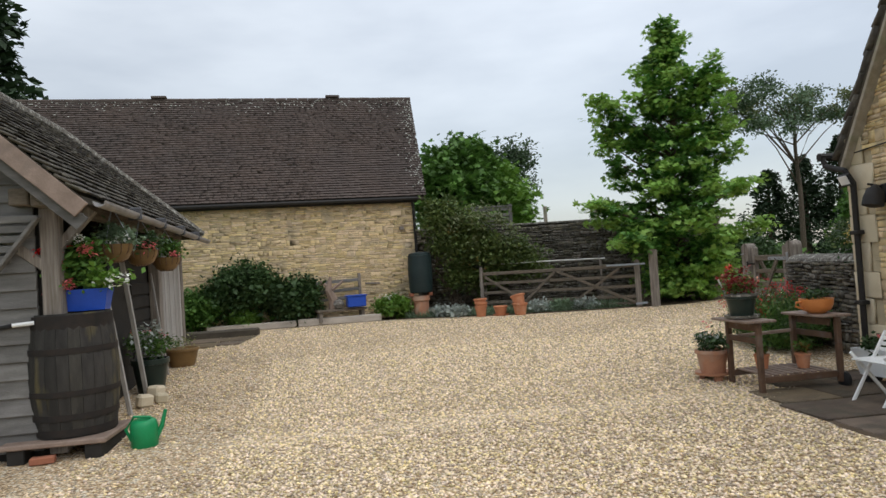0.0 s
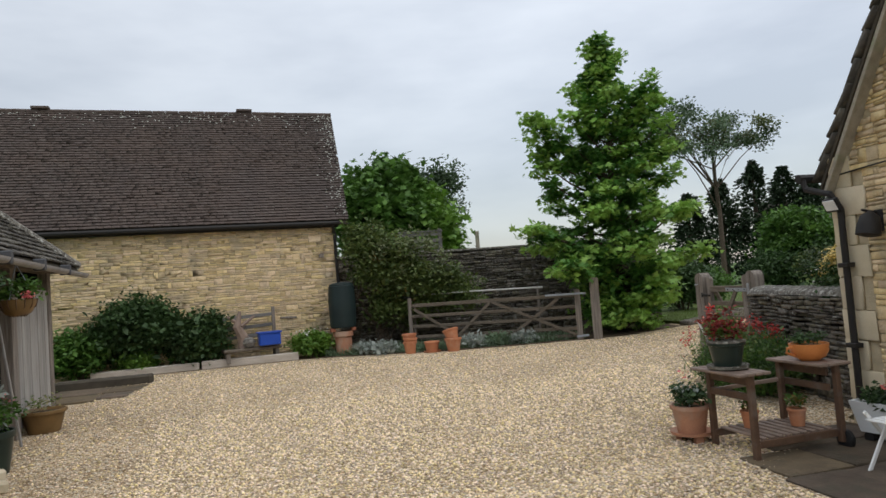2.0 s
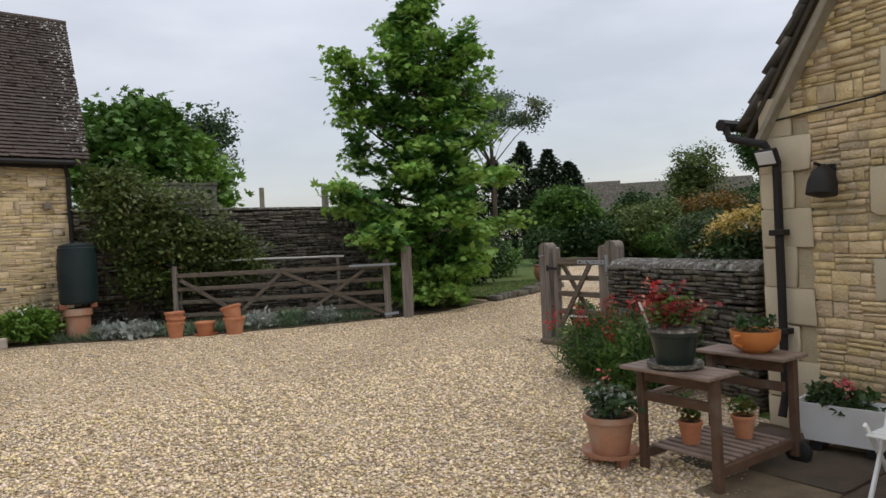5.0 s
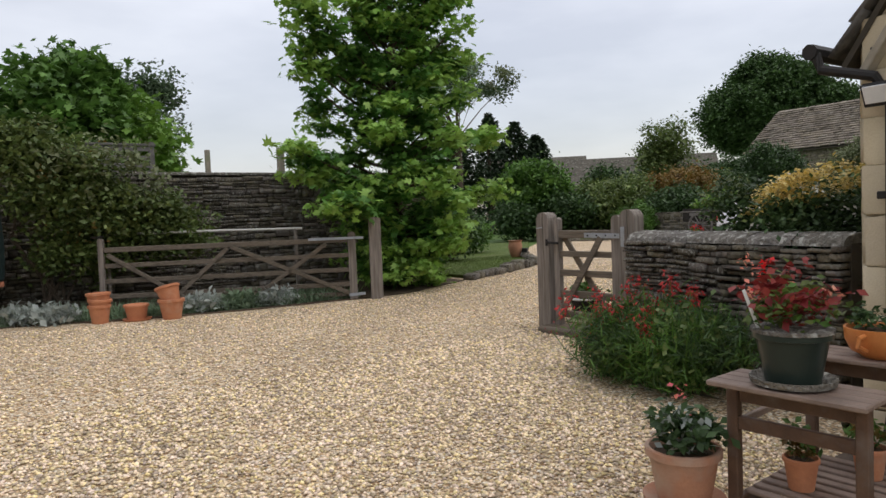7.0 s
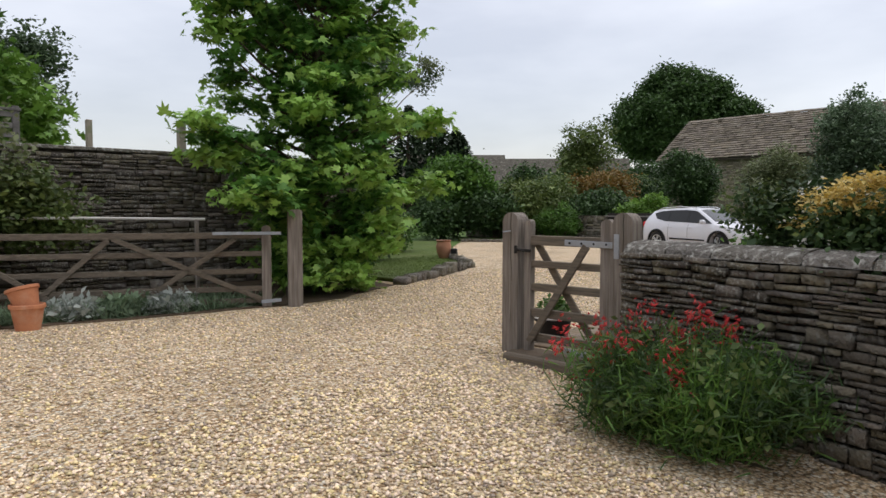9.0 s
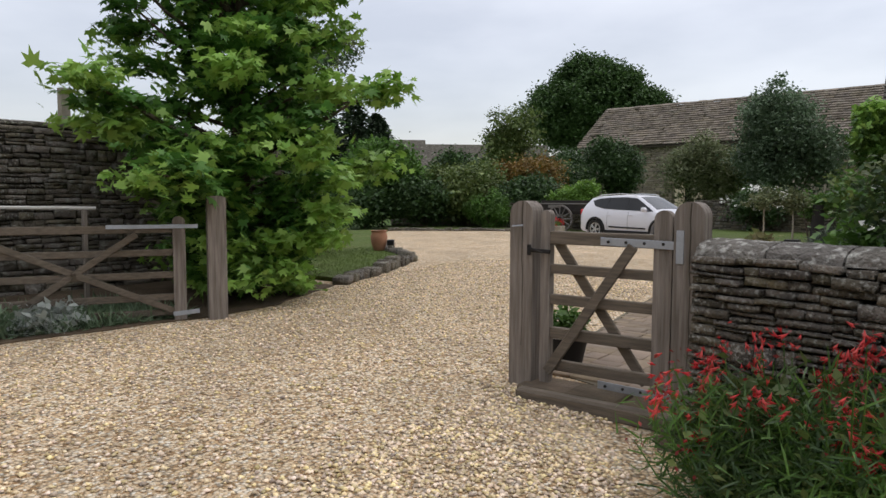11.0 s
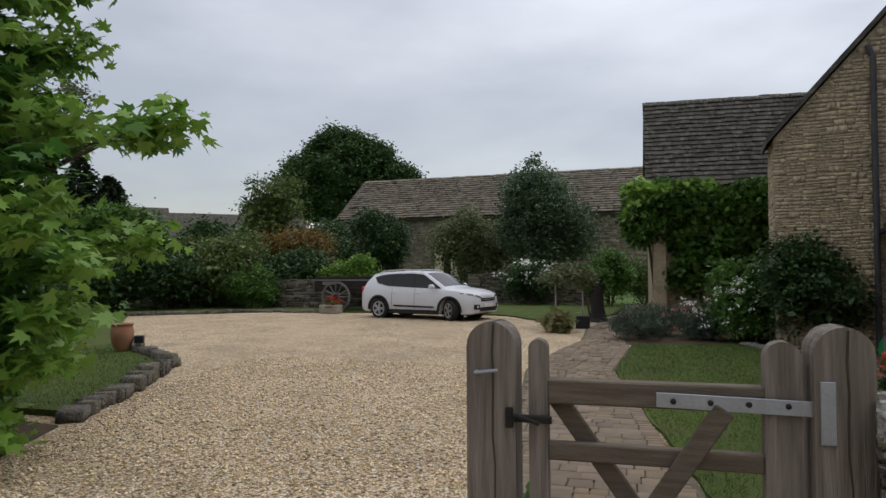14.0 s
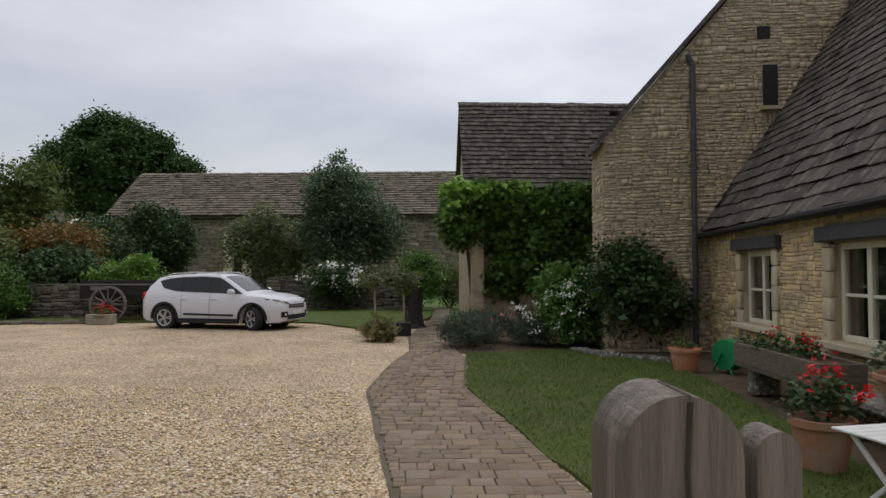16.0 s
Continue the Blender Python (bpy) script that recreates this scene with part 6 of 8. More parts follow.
s_len = (r0 - e0).length
blocks = roof_tiles(e0 - SU * 0.02 + Vector((0, 0, 0.0)), SU, s_up, lambda d: (0, SL + 0.74 - 2.1 * d / s_len), s_len, (0.16, 0.24), 0.13, 0.028, 0.24, 0.012)
lay_blocks(shed_roof, "tile", blocks, M_SLATE_O, M_SLATE, (-5.3, 6.5, 2.7), 300)
sh = Shape()
for a, b in ((r0, r1), (r1, e1)):
    n = int((b - a).length / 0.34)
    for i in range(n):
        p, q = a.lerp(b, i / n), a.lerp(b, (i + 0.97) / n)
        sh.tube([p + Vector((0, 0, 0.03)), q + Vector((0, 0, 0.03))], 0.085, 8)
wpart("ridge_tiles", sh, M_COPE, shed_roof, "pale mortared ridge and hip tiles")
wpart("barge_board", Shape().beam(e0 - s_up * 0.02 + Vector((0, -0.005, -0.13)), r0 + Vector((0, -0.005, -0.13)), 0.04, 0.17, up=(0, 0.05, 1)), M_TABLETOP, shed, "tan barge board")
wpart("barge_board", Shape().beam(e0 + SU * 0.06 + Vector((0, 0, -0.27)), r0 + SU * 0.06 + Vector((0, 0, -0.27)), 0.03, 0.15, up=(0, 0.05, 1)), M_GREYWOOD, shed)
g0, g1 = e0 + Vector((0.09, 0.25, -0.03)), e1 + Vector((0.09, 0.05, -0.09))
sh = Shape()
vv = []
for p in (g0, g1):
    vv += [tuple(p + Vector((0.065 * math.cos(a), 0, 0.065 * math.sin(a)))) for a in [math.pi + math.pi * j / 8 for j in range(9)]]
    vv += [tuple(p + Vector((0.055 * math.cos(a), 0, 0.055 * math.sin(a)))) for a in [2 * math.pi - math.pi * j / 8 for j in range(9)]]
sh.add(vv, [(j, (j + 1) % 18, (j + 1) % 18 + 18, j + 18) for j in range(18)] + [tuple(range(18)), tuple(range(18, 36))])
gut = wpart("gutter", sh, M_GUTTER, shed, "weathered grey half-round gutter")
for i in range(1, 5):
    p = g0.lerp(g1, i / 5)
    wpart("joint", Shape().beam(p - SU * 0.03, p + SU * 0.03, 0.15, 0.15, 0.05), M_LEAD, gut)

barrel = thing("water_barrel", -5.58, 6.36, 0.22, 0, "old oak rain barrel with mossy staves and black hoops", "barrel")
BR_, BH = 0.43, 1.22
prof = lambda t: 0.355 + (BR_ - 0.355) * math.sin(math.pi * (0.08 + 0.84 * t))
for k in range(24):
    a0, a1 = 2 * math.pi * k / 24, 2 * math.pi * (k + 0.97) / 24
    vv = []
    for j in range(9):
        t = j / 8
        for a, r in ((a0, prof(t)), (a1, prof(t)), (a1, prof(t) - 0.03), (a0, prof(t) - 0.03)):
            vv.append((r * math.cos(a), r * math.sin(a), BH * t))
    ff = [(4 * j + i, 4 * j + (i + 1) % 4, 4 * j + 4 + (i + 1) % 4, 4 * j + 4 + i) for j in range(8) for i in range(4)] + [(0, 1, 2, 3), (35, 34, 33, 32)]
    part("stave", Shape().add(vv, ff), M_STAVE, barrel)
for t, h in ((0.045, 0.07), (0.17, 0.06), (0.36, 0.055), (0.70, 0.06), (0.925, 0.15)):
    part("hoop", Shape().lathe([(prof(t) + 0.002, BH * t - h / 2), (prof(t) + 0.007, BH * t - h / 2), (prof(t) + 0.006, BH * t + h / 2), (prof(t) + 0.002, BH * t + h / 2)], 32, cap=False), M_HOOP, barrel, smooth=True)
part("lid", Shape().lathe([(0.33, BH - 0.05), (0.34, BH - 0.02), (0.05, BH - 0.02)], 28), M_DARKWOOD_SHADE, barrel)
stand = thing("barrel_stand", -5.62, 6.32, 0.02, 0, "heavy timber stand with bricks below the barrel", "stand")
part("top", Shape().box(0.98, 0.86, 0.05, pose(-0.02, 0, 0.175), 0.01), M_TABLETOP, stand)
for x in (-0.36, 0.34):
    part("bearer", Shape().box(0.16, 0.8, 0.15, pose(x, 0, 0.075), 0.01), M_DARKWOOD_SHADE, stand)
ob = thing("brick", -5.72, 5.88, 0.03, 8, "loose red brick lying on the gravel", "brick")
part("body", Shape().box(0.215, 0.1, 0.065, pose(0, 0, 0.035), 0.008), M_BRICK, ob)
hose = thing("hose", -6.1, 6.05, 0.0, 0, "black hose hanging from the wall into a white pipe end", "hose")
part("tube", Shape().tube([(-0.12, -0.06, 0.0), (-0.10, -0.08, 0.5), (-0.16, -0.05, 0.9), (-0.16, -0.05, 1.2), (-0.02, -0.03, 1.34), (0.12, -0.05, 1.36)], 0.022, 7), M_BLACKPL, hose, smooth=True)
part("pipe_end", Shape().tube([(0.12, -0.06, 1.36), (0.30, -0.02, 1.37)], 0.02, 8), M_WHITE, hose)
blue = thing("blue_trough", -5.44, 6.34, 1.45, 5, "bright blue plastic trough of red pelargoniums on the barrel", "planter")
part("tub", Shape().add([(-0.22, -0.11, 0), (0.22, -0.11, 0), (0.22, 0.11, 0), (-0.22, 0.11, 0), (-0.26, -0.14, 0.22), (0.26, -0.14, 0.22), (0.26, 0.14, 0.22), (-0.26, 0.14, 0.22), (-0.23, -0.12, 0.20), (0.23, -0.12, 0.20), (0.23, 0.12, 0.20), (-0.23, 0.12, 0.20)],
                        [(0, 1, 2, 3), (0, 4, 5, 1), (1, 5, 6, 2), (2, 6, 7, 3), (3, 7, 4, 0), (4, 8, 9, 5), (5, 9, 10, 6), (6, 10, 11, 7), (7, 11, 8, 4), (8, 9, 10, 11)]), M_BLUE, blue)
leaves("foliage", blob_points(900, (-5.48, 6.32, 1.92), (0.30, 0.22, 0.26), 34, 0.06, 0.2, 1.66), 0.07, L_GREEN, blue, "oval", 0.6)
leaves("foliage", blob_points(260, (-5.2, 6.22, 1.78), (0.28, 0.14, 0.10), 14, 0.05, 0.2, 1.6), 0.07, L_BRIGHT, blue, "oval", 0.6)
for c, n, m, s in (((-5.62, 6.2, 2.12), 120, L_RED, 0.05), ((-5.72, 6.16, 2.05), 90, L_RED, 0.05), ((-5.64, 6.18, 1.93), 90, L_RED, 0.05), ((-5.34, 6.2, 2.07), 90, L_PINK, 0.045), ((-5.52, 6.15, 1.72), 60, L_PINK, 0.04), ((-5.66, 6.15, 1.70), 40, L_PINK, 0.04), ((-5.42, 6.2, 2.18), 30, L_WHITE, 0.04), ((-5.12, 6.12, 1.72), 24, L_WHITE, 0.05), ((-4.98, 6.12, 1.75), 18, L_WHITE, 0.05)):
    leaves("flower", np.array(c) + np.random.normal(size=(n, 3)) * 0.035, s, m, blue, "oval", 0.8)
for i, (y, z, m) in enumerate(((6.85, 2.06, L_GREY), (8.05, 2.04, L_DARK), (9.5, 1.98, L_GREEN))):
    x = -5.25 - 0.035 * (y - 6)
    bk = thing("hanging_basket", x, y, z - 0.12, 0, "wicker hanging basket of trailing flowers below the gutter", "basket", "hanging baskets along the shed")
    part("basket", Shape().lathe([(0.07, 0), (0.14, 0.04), (0.19, 0.12), (0.205, 0.20), (0.19, 0.20), (0.17, 0.12)], 20), M_OLIVEPOT, bk, smooth=True)
    rb = Shape()
    for a in [2 * math.pi * j / 14 for j in range(14)]:
        rb.tube([(0.08 * math.cos(a), 0.08 * math.sin(a), 0.0), (0.195 * math.cos(a), 0.195 * math.sin(a), 0.12), (0.212 * math.cos(a), 0.212 * math.sin(a), 0.205)], 0.006, 5)
    part("ribs", rb, M_TABLE, bk)
    for a in (0.4, 2.5, 4.6):
        part("chain", Shape().tube([(0.2 * math.cos(a), 0.2 * math.sin(a), 0.2), (0, 0, 0.62)], 0.005, 4), M_GALV, bk)
    leaves("foliage", blob_points(420, (x, y, z + 0.2), (0.24, 0.24, 0.14), 22, 0.05, 0.2), 0.065, m, bk)
    leaves("flower", blob_points(50, (x + 0.1, y - 0.12, z + 0.12), (0.12, 0.1, 0.06), 5, 0.03, 0.2), 0.04, L_PINK if i else L_WHITE, bk)
planter("dark_pot", -5.5, 8.85, 0.24, 0.46, M_GREENPOT, "tall dark glazed pot of silver-leaved bedding by the shed", None, (("leaf", 700, 0.06, L_GREEN, 0.30, 0.34, "oval"), ("leaf", 200, 0.07, L_SILVER, 0.22, 0.55, "oval"), ("flower", 40, 0.035, L_PINK, 0.26, 0.4, "oval")))
planter("brown_pot", -5.5, 10.75, 0.27, 0.30, M_OLIVEPOT, "squat brown glazed pot with dry stems", None, (("leaf", 90, 0.05, L_DRYGRASS, 0.2, 0.16, "oval"), ("leaf", 60, 0.05, L_ROSE, 0.2, 0.2, "oval")))
for x, y, dx, dz, w in ((-5.42, 7.25, 0.0, 2.0, 0.05), (-5.45, 8.1, 0.02, 2.1, 0.055), (-5.55, 9.9, 0.0, 1.6, 0.03)):
    ob = thing("leaning_pole", x, y, None, 0, "grey wooden pole leaning against the shed", "pole", "poles by the shed")
    part("pole", Shape().beam((0.0, 0.35 if x > -5.5 else 0.1, 0), (-0.12, -0.15, dz), w, w, up=(0, 1, 0)), M_BOARD_V, ob)
for x, y, s in ((-5.3, 8.3, 0.24), (-5.18, 8.1, 0.16), (-5.35, 7.95, 0.2)):
    ob = thing("stone_block", x, y, None, random.uniform(0, 90), "pale broken stone block beside the pots", "stone", "loose stones by the shed")
    part("block", Shape().box(s, s * 0.7, s * 0.8, pose(0, 0, s * 0.38, 4, 6), 0.03), M_ASHLAR, ob)
can = thing("watering_can", -4.88, 6.2, 0.02, 12, "bright green plastic watering can on the gravel", "watering can")
part("body", Shape().lathe([(0.115, 0.0), (0.13, 0.02), (0.135, 0.22), (0.12, 0.27), (0.10, 0.285), (0.07, 0.285), (0.06, 0.26)], 24), M_GREENPL, can, smooth=True)
part("spout", Shape().tube([(0.10, 0, 0.08), (0.17, 0, 0.20), (0.21, 0, 0.36)], [0.035, 0.024, 0.018], 10), M_GREENPL, can, smooth=True)
part("handle", Shape().tube([(-0.12, 0, 0.08), (-0.17, 0, 0.2), (-0.09, 0, 0.32), (0.06, 0, 0.30), (0.08, 0, 0.27)], 0.016, 8), M_GREENPL, can, smooth=True)

# stone step and slabs at the shed's far end
step = thing("brown_step", -5.62, 15.05, 0.33, -2, "dark brown stone step at the barn's paved corner", "step")
part("riser", Shape().box(1.74, 0.35, 0.24, pose(0, 0, 0.07), 0.03), M_DARK, step)
for i, (x, y, w, d) in enumerate(((-5.9, 14.3, 0.95, 0.9), (-5.1, 14.25, 0.6, 0.85), (-5.85, 13.4, 0.9, 0.8), (-5.15, 13.5, 0.5, 0.6))):
    ob = thing("paving_slab", x, y, None, random.uniform(-6, 6), "worn brown paving slab set in the gravel", "paving slab", "slabs by the shed")
    part("slab", Shape().box(w, d, 0.05, pose(0, 0, 0.0), 0.012), M_FLAG, ob)
beam_ob = thing("timber_edging", -3.9, 16.72, 0.35, 0.6, "long silvered timber edging the barn bed", "edging")
part("beam", Shape().beam((-2.3, -0.12, 0.08), (-0.1, -0.10, 0.085), 0.16, 0.17, 0.02), M_PALEBEAM, beam_ob)
part("beam", Shape().beam((-0.05, -0.10, 0.09), (2.08, -0.08, 0.09), 0.17, 0.19, 0.02), M_PALEBEAM, beam_ob)

# wooden bench with carvings and a blue pot, under the barn
bench = thing("garden_bench", -2.85, 16.74, 0.42, 12, "old grey garden bench with a carved wooden back", "bench")
for x in (-0.55, 0.55):
    part("leg", Shape().box(0.09, 0.3, 0.28, pose(x, 0, 0.14)), M_OAK, bench)
part("seat", Shape().box(1.3, 0.42, 0.06, pose(0, 0, 0.28), 0.012), M_OAK_H, bench)
part("back_post", Shape().box(0.07, 0.07, 1.22, pose(0.58, 0.2, 0.6)), M_OAK, bench)
for z in (0.55, 0.76, 1.0):
    part("back_rail", Shape().beam((-0.6, 0.2, z), (0.6, 0.2, z + 0.04), 0.04, 0.08), M_GREYWOOD, bench)
carv = thing("wooden_carving", -3.05, 16.70, 0.73, 12, "rough carved wooden ornament on the bench", "ornament")
part("body", Shape().tube([(0, 0, 0), (0.02, 0, 0.25), (-0.1, 0, 0.5), (-0.02, 0, 0.85)], [0.12, 0.13, 0.1, 0.03], 8).tube([(-0.3, 0, 0.75), (0.0, 0, 0.5), (0.3, 0, 0.72)], [0.03, 0.07, 0.03], 6), M_TABLETOP, carv)
ob = thing("stone_ball", -2.9, 16.62, 0.73, 0, "small round stone on the bench", "ornament")
part("ball", Shape().lathe([(0.02, 0.0), (0.11, 0.03), (0.15, 0.12), (0.11, 0.22), (0.02, 0.25)], 16), M_COPE, ob, smooth=True)
ob = thing("blue_tub", -2.45, 16.64, 0.76, 8, "dark blue plastic tub standing on the bench", "tub")
part("body", Shape().box(0.48, 0.32, 0.28, pose(0, 0, 0.14), 0.02), M_BLUE, ob)
part("rim", Shape().box(0.54, 0.36, 0.04, pose(0, 0, 0.29), 0.01), M_BLUE, ob)
butt = thing("water_butt", -0.72, 16.72, 1.0, 0, "dark green plastic water butt on a clay stand", "water butt")
part("body", Shape().lathe([(0.28, 0.0), (0.30, 0.03)] + [(0.30 + 0.02 * math.sin(math.pi * j / 11) + (0.007 if j % 2 else 0), 0.05 + j * 0.085) for j in range(12)] + [(0.27, 1.02), (0.1, 1.06)], 28), M_BUTT, butt, smooth=True)
part("lid", Shape().lathe([(0.29, 1.0), (0.29, 1.03), (0.2, 1.07), (0.02, 1.08)], 28), M_BUTT, butt, smooth=True)
bs = thing("clay_stand", -0.74, 16.72, 0.36, 0, "pinkish clay stand carrying the water butt", "stand")
part("pedestal", Shape().lathe([(0.20, 0), (0.20, 0.42), (0.24, 0.44), (0.24, 0.56)], 20), M_TERRA_OLD, bs)
for x in (-0.24, 0.24):
    part("brick", Shape().box(0.11, 0.3, 0.08, pose(x, 0, 0.60)), M_BRICK, bs)

# ---- the parked car ----
car = thing("car", 22.68, 16.03, 0.33, -107, "white compact crossover car parked on the gravel with turned wheels", "car")
# along x: top height, top edge half-width, belt height, belt half-width, widest half-width, underside
CAR = ((-2.10, 0.78, 0.56, 0.74, 0.66, 0.68, 0.36), (-2.06, 0.98, 0.62, 0.92, 0.75, 0.80, 0.28), (-1.95, 1.22, 0.62, 1.00, 0.79, 0.86, 0.24), (-1.72, 1.42, 0.58, 1.00, 0.81, 0.885, 0.21), (-1.45, 1.475, 0.57, 0.99, 0.82, 0.895, 0.20), (-0.9, 1.50, 0.58, 0.97, 0.83, 0.90, 0.19), (-0.2, 1.515, 0.59, 0.95, 0.835, 0.90, 0.19), (0.22, 1.485, 0.585, 0.935, 0.835, 0.90, 0.19), (0.42, 1.41, 0.60, 0.93, 0.835, 0.90, 0.19), (1.08, 1.035, 0.74, 0.93, 0.83, 0.90, 0.19), (1.20, 1.00, 0.76, 0.92, 0.83, 0.90, 0.20), (1.60, 0.965, 0.72, 0.89, 0.82, 0.89, 0.21), (1.85, 0.925, 0.68, 0.84, 0.79, 0.87, 0.22), (2.02, 0.87, 0.62, 0.79, 0.71, 0.80, 0.23), (2.11, 0.81, 0.55, 0.74, 0.61, 0.69, 0.26), (2.15, 0.73, 0.47, 0.68, 0.52, 0.58, 0.30))
WHEELS = (-1.32, 1.32)


def car_section(x):
    """Half of the body's outline at x, from the underside up to the middle of the top."""
    t, we, b, wb, wm, u = (lerp_table(x, [c[0] for c in CAR], [c[k] for c in CAR]) for k in range(1, 7))
    for xw in WHEELS:
        if abs(x - xw) < 0.375:
            u = max(u, 0.33 + math.sqrt(0.375 ** 2 - (x - xw) ** 2))
    b = max(b, u + 0.05)
    return [(0, u), (wm * 0.93, u), (wm * 0.975, max(u + 0.005, 0.33)), (wm, max(u + 0.01, 0.56)), (wm * 0.985, max(u + 0.02, b - 0.14)), (wb, b), (we + 0.02, max(b + 0.005, t - 0.065)), (we * 0.92, max(b + 0.01, t - 0.028)), (we * 0.5, t - 0.006), (0, t)]


def car_y(x, z):
    s = car_section(x)[1:]
    return lerp_table(z, [p[1] for p in s], [p[0] for p in s])


def car_top(x, y):
    s = list(reversed(car_section(x)[5:]))
    return lerp_table(abs(y), [p[0] for p in s], [p[1] for p in s])


def car_front(y, z):
    x = 2.15
    while x > 1.2 and not (car_section(x)[1][1] <= z <= car_section(x)[-1][1] and car_y(x, z) >= abs(y)):
        x -= 0.005
    return x


def skin(name, place, n, m, off, mat, label=""):
    """A thin plate that follows the body: place(i, j) is a point of it, off the way outwards."""
    g = [Vector(place(i / n, j / m)) for i in range(n + 1) for j in range(m + 1)]
    o = Vector(off)
    k = len(g)
    f = [(i * (m + 1) + j, i * (m + 1) + j + 1, (i + 1) * (m + 1) + j + 1, (i + 1) * (m + 1) + j) for i in range(n) for j in range(m)]
    rim = [j for j in range(m)] + [i * (m + 1) + m for i in range(n)] + [n * (m + 1) + j for j in range(m, 0, -1)] + [i * (m + 1) for i in range(n, 0, -1)]
    f += [tuple(q + k for q in reversed(p)) for p in list(f)]
    f += [(rim[i], rim[(i + 1) % len(rim)], rim[(i + 1) % len(rim)] + k, rim[i] + k) for i in range(len(rim))]
    return part(name, Shape().add([p + o for p in g] + [p - o * 2 for p in g], f), mat, car, label, smooth=True)


xs = sorted({round(-2.10 + 0.05 * k, 3) for k in range(85)} | {c[0] for c in CAR} | {round(w + s * 0.37, 3) for w in WHEELS for s in (-1, 1)} | {round(w + s * 0.355, 3) for w in WHEELS for s in (-1, 1)})
vv, ff, nr = [], [], 18
for x in xs:
    half = car_section(x)
    vv += [(x, y, z) for y, z in half] + [(x, -y, z) for y, z in reversed(half[1:-1])]
for j in range(len(xs) - 1):
    for i in range(nr):
        ff.append((j * nr + i, j * nr + (i + 1) % nr, (j + 1) * nr + (i + 1) % nr, (j + 1) * nr + i))
ff += [tuple(range(nr)), tuple((len(xs) - 1) * nr + i for i in range(nr))]
part("body", Shape().add(vv, ff), M_CARPAINT, car, smooth=True)


def window_low(x):
    return lerp_table(x, (-1.62, -1.45, -1.0, 0.98), (1.30, 1.12, 1.03, 0.965))


def window_high(x):
    return max(window_low(x) + 0.004, lerp_table(x, (-1.62, -1.35, -0.9, -0.2, 0.25, 0.98), (1.305, 1.375, 1.415, 1.43, 1.395, 0.985)))


def on_side(x0, x1, sgn):
    def place(a, b):
        x = x0 + (x1 - x0) * a
        z = window_low(x) + (window_high(x) - window_low(x)) * b
        return (x, sgn * car_y(x, z), z)
    return place


for sgn in (-1, 1):
    skin("window_trim", on_side(-1.62, 0.98, sgn), 14, 3, (0, sgn * 0.004, 0), M_BLACKPL)
    for x0, x1 in ((-1.52, -0.88), (-0.85, -0.02), (0.01, 0.90)):
        skin("side_window", on_side(x0, x1, sgn), 6, 3, (0, sgn * 0.008, 0), M_CARGLASS, "dark tinted window")
    part("sill_trim", Shape().beam((-0.93, sgn * 0.87, 0.255), (0.93, sgn * 0.87, 0.255), 0.07, 0.13, 0.02), M_BLACKPL, car)
    part("door_strip", Shape().beam((-0.72, sgn * 0.90, 0.43), (0.78, sgn * 0.90, 0.41), 0.03, 0.05), M_BLACKPL, car)
    part("roof_rail", Shape().tube([(-1.5, sgn * 0.57, 1.43), (-1.3, sgn * 0.58, 1.50), (-0.5, sgn * 0.59, 1.545), (0.05, sgn * 0.59, 1.525), (0.2, sgn * 0.59, 1.47)], 0.016, 6), M_ALLOY, car)
    part("mirror", Shape().tube([(0.78, sgn * 0.84, 1.0), (0.76, sgn * 0.92, 1.03), (0.76, sgn * 1.04, 1.03), (0.76, sgn * 1.07, 1.03)], [0.03, 0.075, 0.075, 0.04], 10), M_CARPAINT, car, smooth=True)
    for x in (-0.72, 0.18):
        part("door_handle", Shape().beam((x - 0.1, sgn * 0.895, 0.84), (x + 0.1, sgn * 0.895, 0.83), 0.035, 0.03), M_CARPAINT, car)
    for x in (-0.86, 0.0):
        part("door_seam", Shape().tube([(x + 0.06, sgn * (car_y(x, z) + 0.0), z) for z in (0.34, 0.56, 0.8, 0.94)], 0.006, 5), M_BLACKPL, car)

    def lamp(a, b):
        y = 0.40 + 0.43 * a
        z = lerp_table(a, (0, 0.5, 1), (0.695, 0.735, 0.82)) + b * lerp_table(a, (0, 0.5, 1), (0.03, 0.085, 0.03))
        return (car_front(y, z), sgn * y, z)
    head = skin("headlight", lamp, 8, 3, (0.012, sgn * 0.006, 0), M_HEADLAMP, "dark-rimmed glass headlight")
    part("lens", Shape().lathe([(0.005, -0.02), (0.035, -0.01), (0.035, 0.012), (0.01, 0.025)], 12, pose(car_front(0.64, 0.79) + 0.008, sgn * 0.64, 0.785, 0, 70)), M_LIGHTGLASS, head)

    def fog(a, b):
        y, z = 0.50 + 0.22 * a, 0.36 + 0.15 * b
        return (car_front(y, z), sgn * y, z)
    fl = skin("fog_lamp", fog, 4, 3, (0.012, sgn * 0.006, 0), M_BLACKPL)
    part("lens", Shape().lathe([(0.005, -0.02), (0.04, -0.01), (0.04, 0.012), (0.01, 0.025)], 12, pose(car_front(0.6, 0.44) + 0.008, sgn * 0.6, 0.44, 0, 75)), M_LIGHTGLASS, fl)
    part("tail_lamp", Shape().box(0.16, 0.16, 0.20, pose(-2.03, sgn * 0.70, 0.90, 0, 12, sgn * 30), 0.03), L_RED, car)


def front_plate(y0, z0, z1):
    return lambda a, b: (car_front(y0 * (2 * a - 1), z0 + (z1 - z0) * b), y0 * (2 * a - 1), z0 + (z1 - z0) * b)


